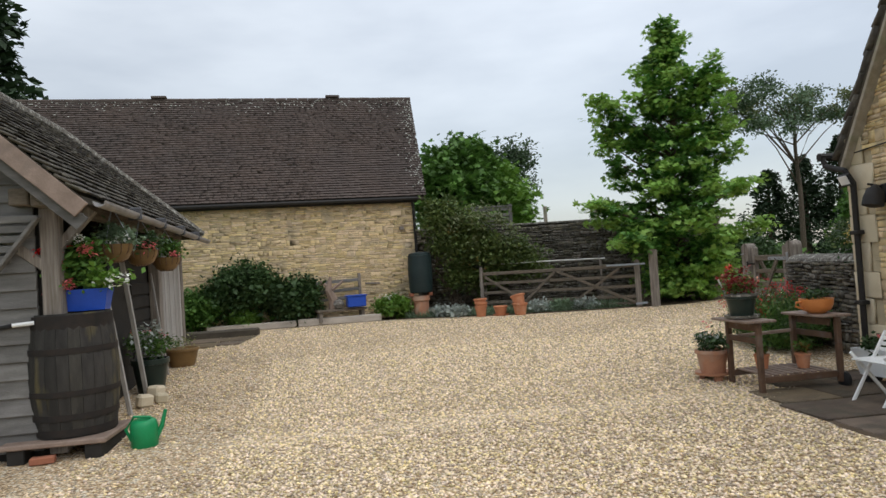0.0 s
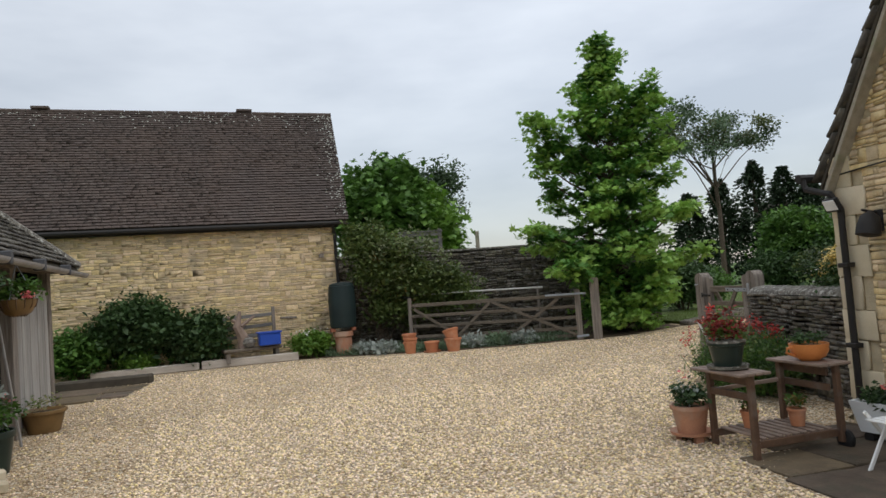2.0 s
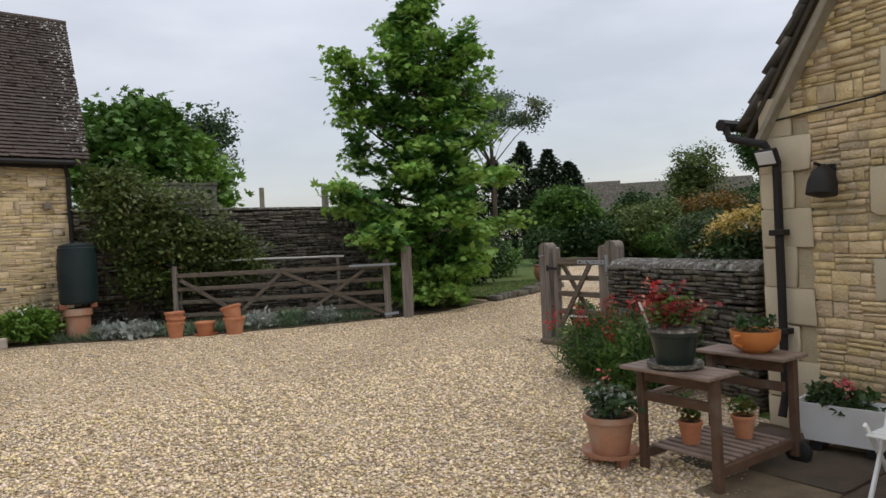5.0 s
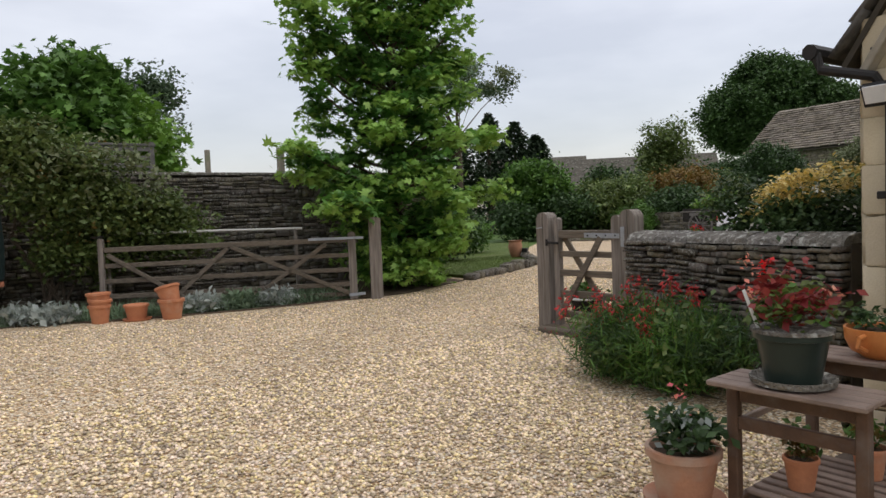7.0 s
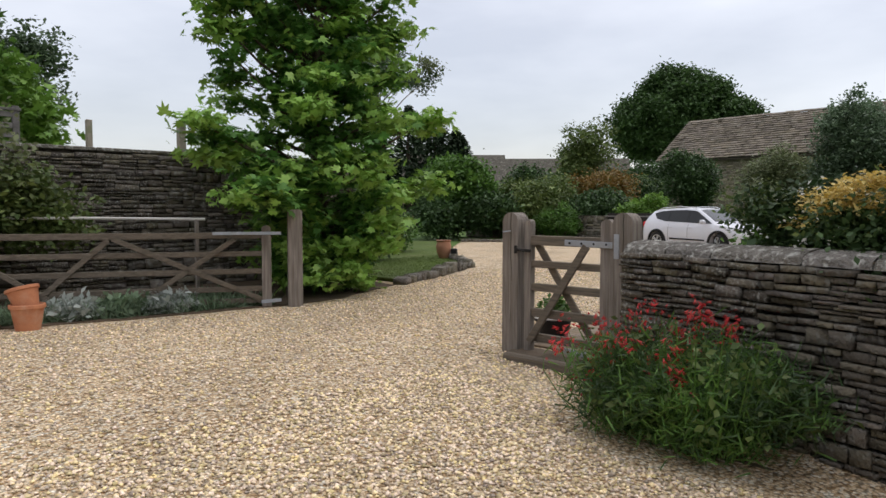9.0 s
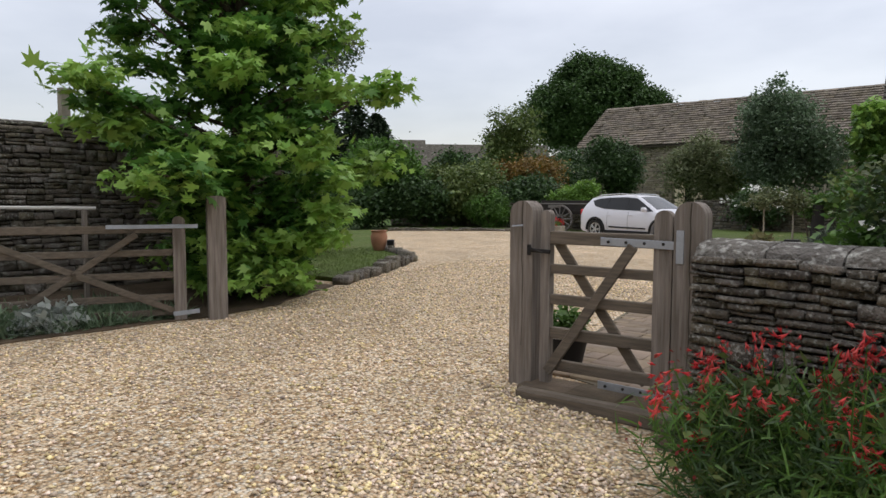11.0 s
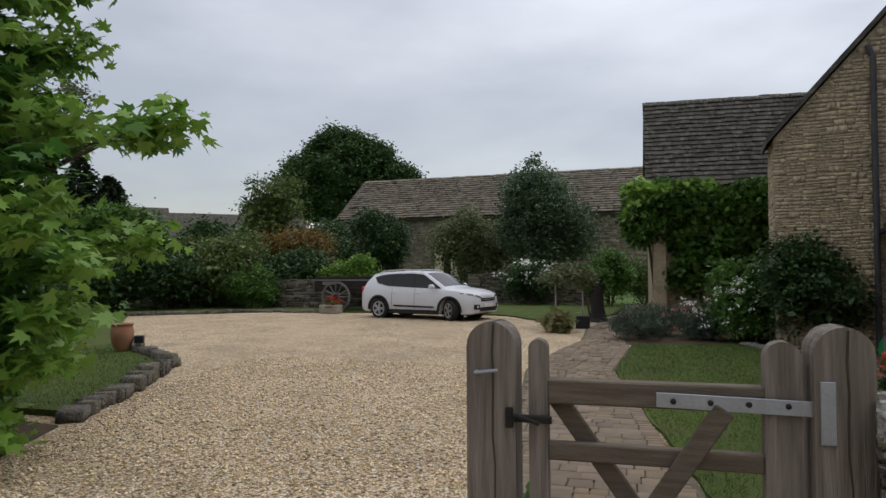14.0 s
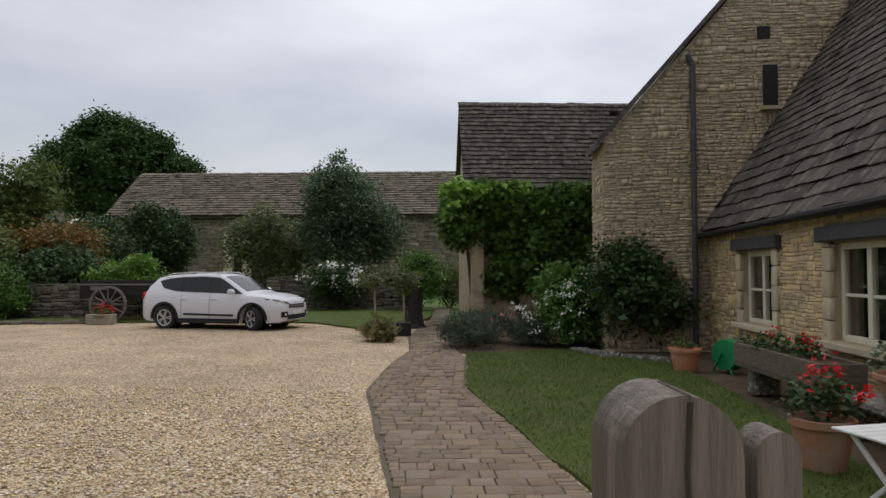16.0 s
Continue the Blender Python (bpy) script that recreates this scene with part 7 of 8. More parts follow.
skin("grille", front_plate(0.42, 0.60, 0.69), 10, 2, (0.012, 0, 0), M_BLACKPL)
part("grille_bar", Shape().tube([(car_front(y, 0.645) + 0.016, y, 0.647) for y in (-0.40, -0.2, 0, 0.2, 0.40)], 0.009, 6), M_ALLOY, car)
part("badge", Shape().lathe([(0.05, -0.006), (0.055, 0.0), (0.05, 0.006)], 14, pose(2.15, 0, 0.735, 0, 62)), M_ALLOY, car)
skin("lower_grille", front_plate(0.50, 0.30, 0.42), 10, 2, (0.012, 0, 0), M_BLACKPL)
part("skid_plate", Shape().tube([(car_front(y, 0.30) + 0.008, y, 0.285) for y in (-0.5, -0.3, 0, 0.3, 0.5)], 0.022, 6), M_ALLOY, car)
part("number_plate", Shape().box(0.02, 0.50, 0.10, pose(2.172, 0, 0.475), 0.004), M_WHITE, car)
part("rear_bumper", Shape().beam((-2.08, -0.68, 0.40), (-2.08, 0.68, 0.40), 0.10, 0.20, 0.03), M_BLACKPL, car)
skin("windscreen", lambda a, b: (0.32 + 0.72 * a, (2 * b - 1) * (0.52 + 0.13 * a), car_top(0.32 + 0.72 * a, (2 * b - 1) * (0.52 + 0.13 * a))), 8, 8, (0.005, 0, 0.008), M_SCREEN)
skin("rear_window", lambda a, b: (-1.97 + 0.26 * a, (2 * b - 1) * 0.5, car_top(-1.97 + 0.26 * a, (2 * b - 1) * 0.5)), 4, 6, (-0.006, 0, 0.006), M_CARGLASS)
part("underbody", Shape().box(3.9, 1.3, 0.12, pose(0, 0, 0.24), 0.03), M_BLACKPL, car)
for x in WHEELS:
    for sgn in (-1, 1):
        turn = -28 if x > 0 else 0
        arch = Shape()
        arcs = [math.pi * (j / 16) * 1.06 - 0.09 for j in range(17)]
        ring = []
        for a in arcs:
            for r, o in ((0.368, 0.012), (0.425, 0.012), (0.425, -0.05), (0.368, -0.05)):
                px, pz = x + r * math.cos(a), 0.33 + r * math.sin(a)
                ring.append((px, sgn * (lerp_table(px, [c[0] for c in CAR], [c[5] for c in CAR]) + o), pz))
        arch.add(ring, [(4 * i + k, 4 * i + (k + 1) % 4, 4 * i + 4 + (k + 1) % 4, 4 * i + 4 + k) for i in range(16) for k in range(4)] + [(0, 1, 2, 3), (64, 65, 66, 67)])
        part("arch_trim", arch, M_BLACKPL, car)
        part("arch_well", Shape().lathe([(0.372, -0.02), (0.372, 0.02)], 24, pose(x, sgn * 0.58, 0.33, 90)), M_BLACKPL, car)
        wm = pose(x, sgn * 0.785, 0.325, 90, 0, turn)
        wheel = part("wheel", Shape().lathe([(0.215, -0.09), (0.29, -0.105), (0.318, -0.08), (0.325, 0.0), (0.318, 0.08), (0.29, 0.105), (0.215, 0.09)], 28, wm), M_TYRE, car, smooth=True)
        rim = Shape()
        rim.lathe([(0.195, -0.095), (0.225, -0.104), (0.225, 0.104), (0.195, 0.095)], 28, wm, cap=False)
        for q in range(10):
            a = 2 * math.pi * (q // 2) / 5 + (0.16 if q % 2 else -0.16)
            rim.beam(wm @ Vector((0.04 * math.cos(a), 0.04 * math.sin(a), -sgn * 0.10)), wm @ Vector((0.21 * math.cos(a), 0.21 * math.sin(a), -sgn * 0.10)), 0.028, 0.03, 0.004, up=tuple((wm.to_3x3() @ Vector((0, 0, 1)))))
        rim.lathe([(0.045, -0.112), (0.045, 0.112)], 12, wm)
        part("rim", rim, M_ALLOY, wheel, "bright alloy rim")

# ---- cart and the far edge of the gravel ----
cart = thing("farm_cart", 24.5, 19.9, 0.35, 90, "old dark farm cart with large grey spoked wheels", "cart")
part("bed", Shape().box(2.5, 1.2, 0.08, pose(-0.2, -0.7, 0.85)), M_DARKWOOD_SHADE, cart)
for y in (-0.15, -1.25):
    part("side", Shape().box(2.5, 0.05, 0.55, pose(-0.2, y, 1.0)), M_DARKWOOD_SHADE, cart)
    part("top_rail", Shape().box(2.7, 0.10, 0.05, pose(-0.2, y, 1.15)), M_GREYWOOD, cart)
for x, y in ((0.1, 0.12), (-1.15, -1.45)):
    wm = pose(x, y, 0.56, 90)
    w = part("wheel", Shape().lathe([(0.49, -0.035), (0.55, -0.035), (0.55, 0.035), (0.49, 0.035), (0.49, -0.035)], 36, wm, cap=False), M_GREYWOOD, cart, "grey spoked cart wheel")
    for q in range(12):
        a = 2 * math.pi * q / 12
        part("spoke", Shape().tube([wm @ Vector((0.06 * math.cos(a), 0.06 * math.sin(a), 0)), wm @ Vector((0.5 * math.cos(a), 0.5 * math.sin(a), 0))], [0.028, 0.02], 6), M_GREYWOOD, w)
    part("hub", Shape().lathe([(0.06, -0.12), (0.09, -0.06), (0.09, 0.06), (0.06, 0.12)], 14, wm), M_DARKWOOD_SHADE, w)
part("sign_board", Shape().box(0.55, 0.02, 0.12, pose(0.45, -0.10, 1.04)), M_GREYWOOD, cart)
planter("wooden_planter", 23.85, 19.95, 0.3, 0.28, M_OAK_END, "square wooden planter of red geraniums by the cart", None, (("leaf", 260, 0.07, L_GREEN, 0.3, 0.2, "oval"), ("flower", 160, 0.06, L_RED, 0.3, 0.26, "oval")), pot=Shape().box(0.75, 0.36, 0.30, pose(0, 0, 0.15), 0.02), yaw=90)
low, wa, wu, wn, wl = dry_wall("wall_3", (26.6, 30.5), (26.4, 18.2), 1.15, 0.4, "low dark stone wall behind the flower border", (26, 22, 1), 0, (0.08, 0.15), (0.2, 0.5))
low2, wa, wu, wn, wl = dry_wall("wall_4", (30.9, 16.6), (30.7, 11.0), 1.3, 0.4, "low stone wall behind the white rose", (30, 14, 1), 0, (0.08, 0.15), (0.2, 0.5))


# ---- trees ----
def layered_tree(name, x, y, height, profile, branches, per, size, mat, tip_mat, label, shape="star", trunk_r=0.13, extra=(), droop=0.35, spread=0.20):
    """A young tree: flat limbs below, steep leaders above, leaves in bunches on the twigs of each limb."""
    g = gz(x, y)
    ob = thing(name, x, y, g, 0, label, "tree")
    trunk = [(0.05 * math.sin(k * 1.3), 0.05 * math.cos(k * 1.7) - 0.05, height * 0.92 * k / 9) for k in range(10)]
    sh = Shape().tube(trunk, [trunk_r * (1 - 0.9 * k / 9) for k in range(10)], 9)
    pts, tips = [], []
    limbs_at = []
    for i in range(branches):
        t = (i + random.random()) / branches
        z = height * (0.02 + 0.95 * t ** 1.12)
        a = i * 2.39996 + random.uniform(-0.6, 0.6)
        r = lerp_table(z / height, [p[0] for p in profile], [p[1] for p in profile]) * random.choice((0.55, 0.75, 0.9, 1.0, 1.1)) * random.uniform(0.9, 1.05)
        rise = random.uniform(-0.15, 0.3) + 1.3 * max(0.0, t - 0.36)
        limbs_at.append((z, Vector((math.cos(a) * r, math.sin(a) * r, r * rise))))
    limbs_at = [(z, v, 0.10) for z, v in limbs_at]
    for z, tip, bow in extra:
        limbs_at.append((z, Vector(tip), bow))
    for z, v, bow in limbs_at:
        flat = Vector((v.x, v.y, 0)).length
        base = Vector((0, 0, max(0.1, z - 0.25 * v.length)))
        end = Vector((v.x, v.y, z + v.z - 0.1 * v.length))
        mid = base.lerp(end, 0.55) + Vector((0, 0, bow * flat))
        sh.tube([base, mid, end], [0.012 + 0.014 * v.length, 0.008 + 0.007 * v.length, 0.004], 5)
        twigs = 2 + int(v.length * 2.6)
        for w in range(twigs):
            q = random.uniform(0.28, 0.95) if w else 1.0
            c = (1 - q) ** 2 * np.array(base) + 2 * q * (1 - q) * np.array(mid * 2 - (base + end) / 2) + q * q * np.array(end)
            side = spread * (0.5 + 0.7 * v.length / 2) * (1.2 - 0.8 * q) * (1.0 if bow == 0.10 else 0.5)
            c = c + np.random.normal(size=3) * side * np.array((1, 1, 0.6))
            n = int(per * random.uniform(0.6, 1.4) * (0.7 + 0.3 * min(v.length, 1.6)))
            p = c + np.random.normal(size=(n, 3)) * np.array((0.15, 0.15, 0.075))
            if v.length > 0.5 and q < 0.9:
                sh.tube([base.lerp(end, q * 0.8), Vector(c)], [0.008, 0.003], 4)
            (tips if q > 0.86 or random.random() < 0.12 else pts).append(p)
    part("trunk", sh, M_BARK, ob)
    o = np.array((x, y, g))
    p = np.concatenate(pts) + o
    leaves("crown", p[p[:, 2] > g + 0.03], size, mat, ob, shape, 1.2, droop)
    q = np.concatenate(tips) + o
    leaves("young_growth", q[q[:, 2] > g + 0.03], size * 0.95, tip_mat, ob, shape, 0.75, droop)
    return ob


layered_tree("sweetgum_tree", 6.35, 16.15, 7.75, ((0, 1.15), (0.06, 1.32), (0.16, 1.5), (0.28, 1.85), (0.36, 1.9), (0.46, 1.5), (0.58, 1.15), (0.70, 0.85), (0.82, 0.5), (0.92, 0.26), (1.0, 0.1)),
             140, 33, 0.145, L_MAPLE, L_MAPLE_TIP, "young sweetgum tree with bunches of star-shaped green leaves", "star",
             extra=((2.75, (-3.2, -1.6, 0.22), 0.0), (2.55, (-2.7, -1.2, -0.1), 0.02), (2.76, (0.12, -2.88, 0.36), -0.04), (0.45, (-0.5, -1.75, 0.15), 0.08), (0.8, (0.1, -1.75, 0.2), 0.08), (1.3, (0.2, -1.85, 0.15), 0.08), (0.45, (-1.2, -1.6, 0.1), 0.08), (1.7, (0.2, -1.9, 0.1), 0.06), (1.9, (-2.6, -2.2, 0.05), 0.05), (1.7, (-2.2, -1.9, 0.1), 0.05),
                    (3.5, (-1.95, 0.0, 0.75), -0.05), (3.8, (-2.0, 0.0, 0.9), -0.06), (4.1, (-2.05, 0.0, 1.05), -0.08), (4.4, (-2.05, 0.0, 1.15), -0.08), (4.55, (-2.05, 0.0, 1.3), -0.1), (5.2, (1.0, -0.75, 1.45), -0.08), (4.9, (1.05, -0.9, 1.1), -0.06), (4.5, (1.05, -1.1, 0.9), -0.05), (4.1, (1.0, -1.3, 0.6), -0.05), (4.2, (1.2, -0.5, 0.8), 0.0), (1.0, (0.1, -1.35, 0.0), 0.1), (0.9, (-1.1, -1.2, 0.0), 0.1),
                    (4.4, (-1.75, -0.4, 1.0), 0.0), (5.2, (0.9, -0.5, 1.1), 0.0), (5.4, (-0.7, 0.3, 1.1), 0.0), (4.8, (1.0, -0.6, 1.3), -0.05)))


def crown_tree(name, x, y, trunk_h, balls, size, mat, label, clump=0.5, trunk_r=0.25, shape="oval", category="tree", mats=(), dense=2.2, twigs=4):
    """A broad tree: limbs reach into each mass of the crown. balls: (offset, radii, leaves, clumps)."""
    g = gz(x, y)
    ob = thing(name, x, y, g, 0, label, category)
    tips = [(o[0] + random.uniform(-0.3, 0.3), o[1], o[2]) for o, r, n, k in balls]
    for o, r, n, k in balls:
        for _ in range(twigs):
            d = Vector((random.gauss(0, 1), random.gauss(0, 1), random.gauss(0.3, 0.8))).normalized()
            tips.append((o[0] + d.x * r[0] * 0.75, o[1] + d.y * r[1] * 0.75, o[2] + d.z * r[2] * 0.75))
    part("trunk", limbs([(0, 0, -0.2), (0.05, 0, trunk_h * 0.3), (0.09, 0.03, trunk_h * 0.45), (0.03, 0.08, trunk_h * 0.58), (-0.03, 0.06, trunk_h * 0.7), (0.02, 0.04, trunk_h * 0.82), (0.08, 0, trunk_h * 0.92), (0.05, 0, trunk_h)], trunk_r, tips), M_BARK, ob)
    for i, (o, r, n, k) in enumerate(balls):
        p = np.concatenate([blob_points(int(n * dense), (x + o[0], y + o[1], g + o[2]), r, int(k * dense), clump, 0.5, g + 0.05), blob_points(int(n * 0.5 * (dense - 1)), (x + o[0], y + o[1], g + o[2]), [q * 0.7 for q in r], k, clump * 1.3, 0.1, g + 0.05)])
        leaves("crown", p, size * (1.15 if dense > 1 else 1), (mats[i % len(mats)] if mats else mat), ob, shape, 0.6)
    return ob


crown_tree("garden_tree", 3.2, 28.0, 3.8, (((-0.7, 0, 4.2), (1.9, 2.0, 2.3), 5200, 90), ((0.7, 0, 3.4), (1.7, 1.8, 2.2), 4200, 80), ((-0.4, 0, 5.9), (0.9, 1.0, 0.9), 1200, 26)), 0.23, L_GREEN, "broad leafy green tree behind the garden wall", 0.32, 0.22, "star", mats=(L_GREEN, L_BRIGHT))
crown_tree("willow_tree", 5.5, 30.6, 3.8, (((0, 0, 4.9), (1.2, 1.2, 2.4), 3000, 60), ((-1.0, 0, 5.3), (1.1, 1, 1.9), 1600, 36), ((0.5, 0, 6.4), (0.7, 0.7, 1.1), 700, 20)), 0.15, L_GREYDARK, "thin grey-green tree behind the garden tree", 0.24, 0.15, dense=1.3)
airy = [((random.uniform(-4.4, 3.6), random.uniform(-1.5, 1.5)), random.uniform(0.55, 1.25)) for _ in range(24)]
crown_tree("airy_tree", 24.9, 36.0, 10.4, [((x, y, 9.7 + 2.2 * math.sqrt(max(0.0, 1 - (x + 0.4) ** 2 / 20)) * random.uniform(-0.75, 1.0) - 0.12 * abs(x)), (r, r, r * 0.6), 420, 16) for (x, y), r in airy], 0.2, L_OAK, "tall airy tree with sky showing through its crown", 0.27, 0.17, mats=(L_OLIVE, L_GREYDARK, L_GREY), dense=1.0, twigs=0)
crown_tree("great_oak", 92.0, 49.0, 11.0, (((0, 0, 13.5), (7.6, 8.0, 6.6), 7000, 150), ((-1.0, 5.0, 13.0), (5.0, 4.8, 4.6), 3600, 80), ((1.0, -6.2, 12.0), (5.2, 4.6, 5.0), 3600, 80), ((0.5, 1.2, 18.6), (4.4, 4.6, 3.0), 2800, 60), ((0, -3.6, 17.2), (3.6, 3.4, 2.6), 1800, 44), ((0, 6.6, 16.0), (2.6, 2.6, 1.8), 900, 26), ((0, -8.4, 13.8), (2.6, 2.4, 2.2), 900, 26)), 0.42, L_OAK, "great dark oak rising behind the stone barn", 0.62, 1.0, dense=3.6)


def conifer(name, x, y, h, r, n, mat, label, size=0.32, group=""):
    g = gz(x, y)
    ob = thing(name, x, y, g, 0, label, "tree", group)
    part("trunk", Shape().tube([(0, 0, -0.2), (0, 0, h * 0.6), (0, 0, h)], [r * 0.09, r * 0.05, 0.02], 7), M_BARK, ob)
    t = np.random.uniform(0.04, 1, n) ** 0.8
    k = np.random.randint(0, 46, n)
    ka, kt, kr = np.random.uniform(0, 6.283, 46), np.random.uniform(0.04, 0.97, 46) ** 0.9, np.random.uniform(0.35, 1.25, 46)
    loose = np.random.random(n) < 0.35
    a = np.where(loose, np.random.uniform(0, 6.283, n), ka[k] + np.random.normal(size=n) * 0.28)
    t = np.where(loose, t, np.clip(kt[k] + np.random.normal(size=n) * 0.025, 0.02, 1.0))
    rr = r * (1 - t) ** 0.62 * np.where(loose, 0.5, kr[k]) * np.random.uniform(0.15, 1.0, n) ** 0.6 + 0.05
    p = np.stack([x + rr * np.cos(a), y + rr * np.sin(a), g + t * h - 0.16 * rr + np.random.normal(size=n) * 0.06], 1)
    out = np.stack([np.cos(a), np.sin(a), np.full(n, -0.1)], 1)
    leaves("crown", p, size, mat, ob, "oval", 0.5, 0.2, out)
    return ob


conifer("cedar", -18.2, 31.5, 18.0, 4.6, 6500, L_CONIFER, "tall dark conifer behind the barn", 0.5)
for x, y, h, r in ((29.0, 41.0, 7.8, 1.9), (31.0, 40.0, 9.0, 1.7), (32.6, 39.0, 8.4, 1.6), (34.2, 38.6, 7.4, 1.6), (27.0, 42.0, 7.0, 1.8), (44.0, 52.5, 8.8, 1.2), (46.0, 51.5, 8.2, 1.2)):
    conifer("dark_conifer", x, y, h * 0.93, r * 1.7, 5200, L_CONIFER, "narrow dark conifer beyond the garden", 0.26, "row of dark conifers")

# ---- shrubs of the far border ----
for nm, c, r, n, s, m, lab in (
        ("bright_shrub", (24.3, 29.4, 2.6), (1.9, 2.2, 2.0), 4200, 0.24, L_GREEN, "tall fresh green shrub by the drive"),
        ("border_shrub", (22.6, 28.9, 1.4), (1.4, 1.4, 1.3), 2200, 0.18, L_DARK, "dense dark green border shrub"),
        ("border_shrub", (24.6, 27.0, 1.5), (1.5, 1.5, 1.5), 2600, 0.18, L_DARK, "dense dark green border shrub"),
        ("border_shrub", (26.2, 25.6, 1.6), (1.6, 1.5, 1.6), 2600, 0.18, L_ROSE, "brownish green border shrub"),
        ("border_shrub", (28.2, 27.2, 2.1), (2.0, 2.2, 1.9), 3200, 0.2, L_ROSE, "tall brownish green border shrub"),
        ("border_shrub", (28.0, 23.6, 1.6), (1.5, 1.6, 1.5), 2400, 0.18, L_DARK, "dense dark green border shrub"),
        ("border_shrub", (30.4, 28.8, 2.3), (2.2, 2.6, 2.2), 3000, 0.22, L_DARK, "dense dark green border shrub"),
        ("border_shrub", (37.2, 26.6, 2.2), (2.3, 2.3, 2.1), 3200, 0.2, L_DARK, "dense dark green border shrub"),
        ("border_shrub", (41.0, 29.5, 2.4), (2.4, 2.4, 2.3), 2600, 0.22, L_ROSE, "tall brownish green border shrub"),
        ("border_shrub", (44.0, 29.6, 3.0), (2.1, 2.0, 2.6), 3200, 0.22, L_DARK, "tall dark green shrub beside the great barn"),
        ("russet_shrub", (32.0, 25.4, 2.8), (1.8, 2.2, 1.9), 3600, 0.17, L_RUSSET, "rounded russet orange shrub in the border"),
        ("smoke_bush", (35.1, 28.3, 4.2), (2.3, 2.3, 3.0), 3200, 0.2, L_ROSE, "tall brown-leaved open shrub"),
        ("clipped_bush", (25.5, 23.9, 1.15), (0.95, 1.0, 1.0), 3200, 0.10, L_GREEN, "rounded clipped green bush before the low wall"),
        ("cart_shrub", (27.4, 20.6, 1.5), (0.9, 1.5, 1.1), 2200, 0.15, L_BRIGHT, "green shrub with pale flowers behind the cart"),
        ("barn_shrub", (38.4, 23.7, 3.0), (1.9, 1.9, 2.7), 4200, 0.18, L_DARK, "tall dark evergreen shrub before the great barn"),
        ("pear_tree", (37.9, 18.4, 3.0), (2.0, 2.3, 2.5), 3600, 0.17, L_OLIVE, "light olive-green small tree before the great barn"),
        ("pear_tree", (39.6, 16.6, 2.6), (1.7, 1.9, 2.2), 2400, 0.17, L_ROSE, "light olive-green small tree before the great barn"),
        ("grey_tree", (35.5, 13.7, 3.6), (2.3, 2.7, 3.2), 6000, 0.17, L_GREYDARK, "broad grey-green tree before the great barn"),
        ("garden_shrub", (30.4, 10.6, 1.6), (1.2, 0.9, 1.3), 1800, 0.13, L_GREEN, "green shrub trained over an arch"),
        ("garden_shrub", (33.5, 9.2, 1.2), (1.6, 1.4, 1.1), 1600, 0.13, L_ROSE, "green shrub at the path's end"),
        ("rounded_shrub", (10.8, 19.9, 1.25), (1.0, 1.0, 0.95), 2400, 0.12, L_DARK, "rounded dark shrub on the lawn island"),
        ("rounded_shrub", (13.2, 22.5, 1.0), (1.3, 1.0, 0.8), 1800, 0.12, L_GREEN, "rounded dark shrub on the lawn island")):
    shrub(nm, c, r, n, s, m, lab, "tree" if "tree" in nm else "shrub", 70, 0.2 * (r[0] / 1.5), group="shrubs of the far border" if nm == "border_shrub" else "")
ob = shrub("spire_shrub", (35.5, 14.3, 5.6), (1.5, 1.7, 1.2), 2400, 0.16, L_GREY, "silvery upper growth of the grey-green tree", "tree", 50, 0.25)
leaves("tip", blob_points(260, (35.5, 14.3, 7.1), (0.4, 0.45, 0.55), 14, 0.12, 0.2), 0.16, L_GREY, ob)
rose = shrub("white_rose", (30.0, 13.9, 1.3), (0.75, 1.3, 0.95), 1800, 0.12, L_DARK, "white-flowering rose bush beyond the lawn", "shrub", 40, 0.16)
leaves("flower", blob_points(330, (29.7, 14.0, 1.75), (0.7, 1.35, 0.55), 24, 0.10, 0.6), 0.15, L_WHITE, rose, "oval", 0.8)

# lollipop trees in square pots, an old stump
for x, y in ((20.2, 11.75), (20.3, 11.05)):
    ob = thing("standard_tree", x, y, None, 0, "small clipped olive tree on a bare stem in a dark pot", "tree", "standard trees by the path")
    part("stem", Shape().tube([(0, 0, 0.2), (0.02, 0, 0.7), (0, 0.01, 1.25)], [0.03, 0.024, 0.02], 7), M_OAK_END, ob)
    part("pot", Shape().box(0.36, 0.36, 0.34, pose(0, 0, 0.16), 0.02), M_BLACKPL, ob)
    leaves("crown", blob_points(950, (x, y, gz(x, y) + 1.38), (0.42, 0.42, 0.30), 36, 0.07, 0.3), 0.09, L_OLIVE, ob)
stump = thing("tree_stump", 22.6, 10.75, None, 0, "dark old tree stump with a flared foot", "stump")
part("stump", Shape().tube([(0, 0, -0.1), (0.02, 0, 0.12), (0.0, 0.02, 0.5), (-0.03, 0, 1.25)], [0.42, 0.24, 0.19, 0.15], 10), M_DARKWOOD_SHADE, stump, smooth=True)
shrub("stump_ivy", (22.8, 10.9, 1.5), (0.45, 0.5, 0.5), 700, 0.10, L_GREEN, "green climber over the old stump", "climber", 20, 0.1)
shrub("straw_tuft", (18.9, 11.55, 0.5), (0.35, 0.4, 0.22), 420, 0.16, L_DRYGRASS, "tuft of straw-coloured grass in a low pot", "grass", 16, 0.08, "needle", 0.1)

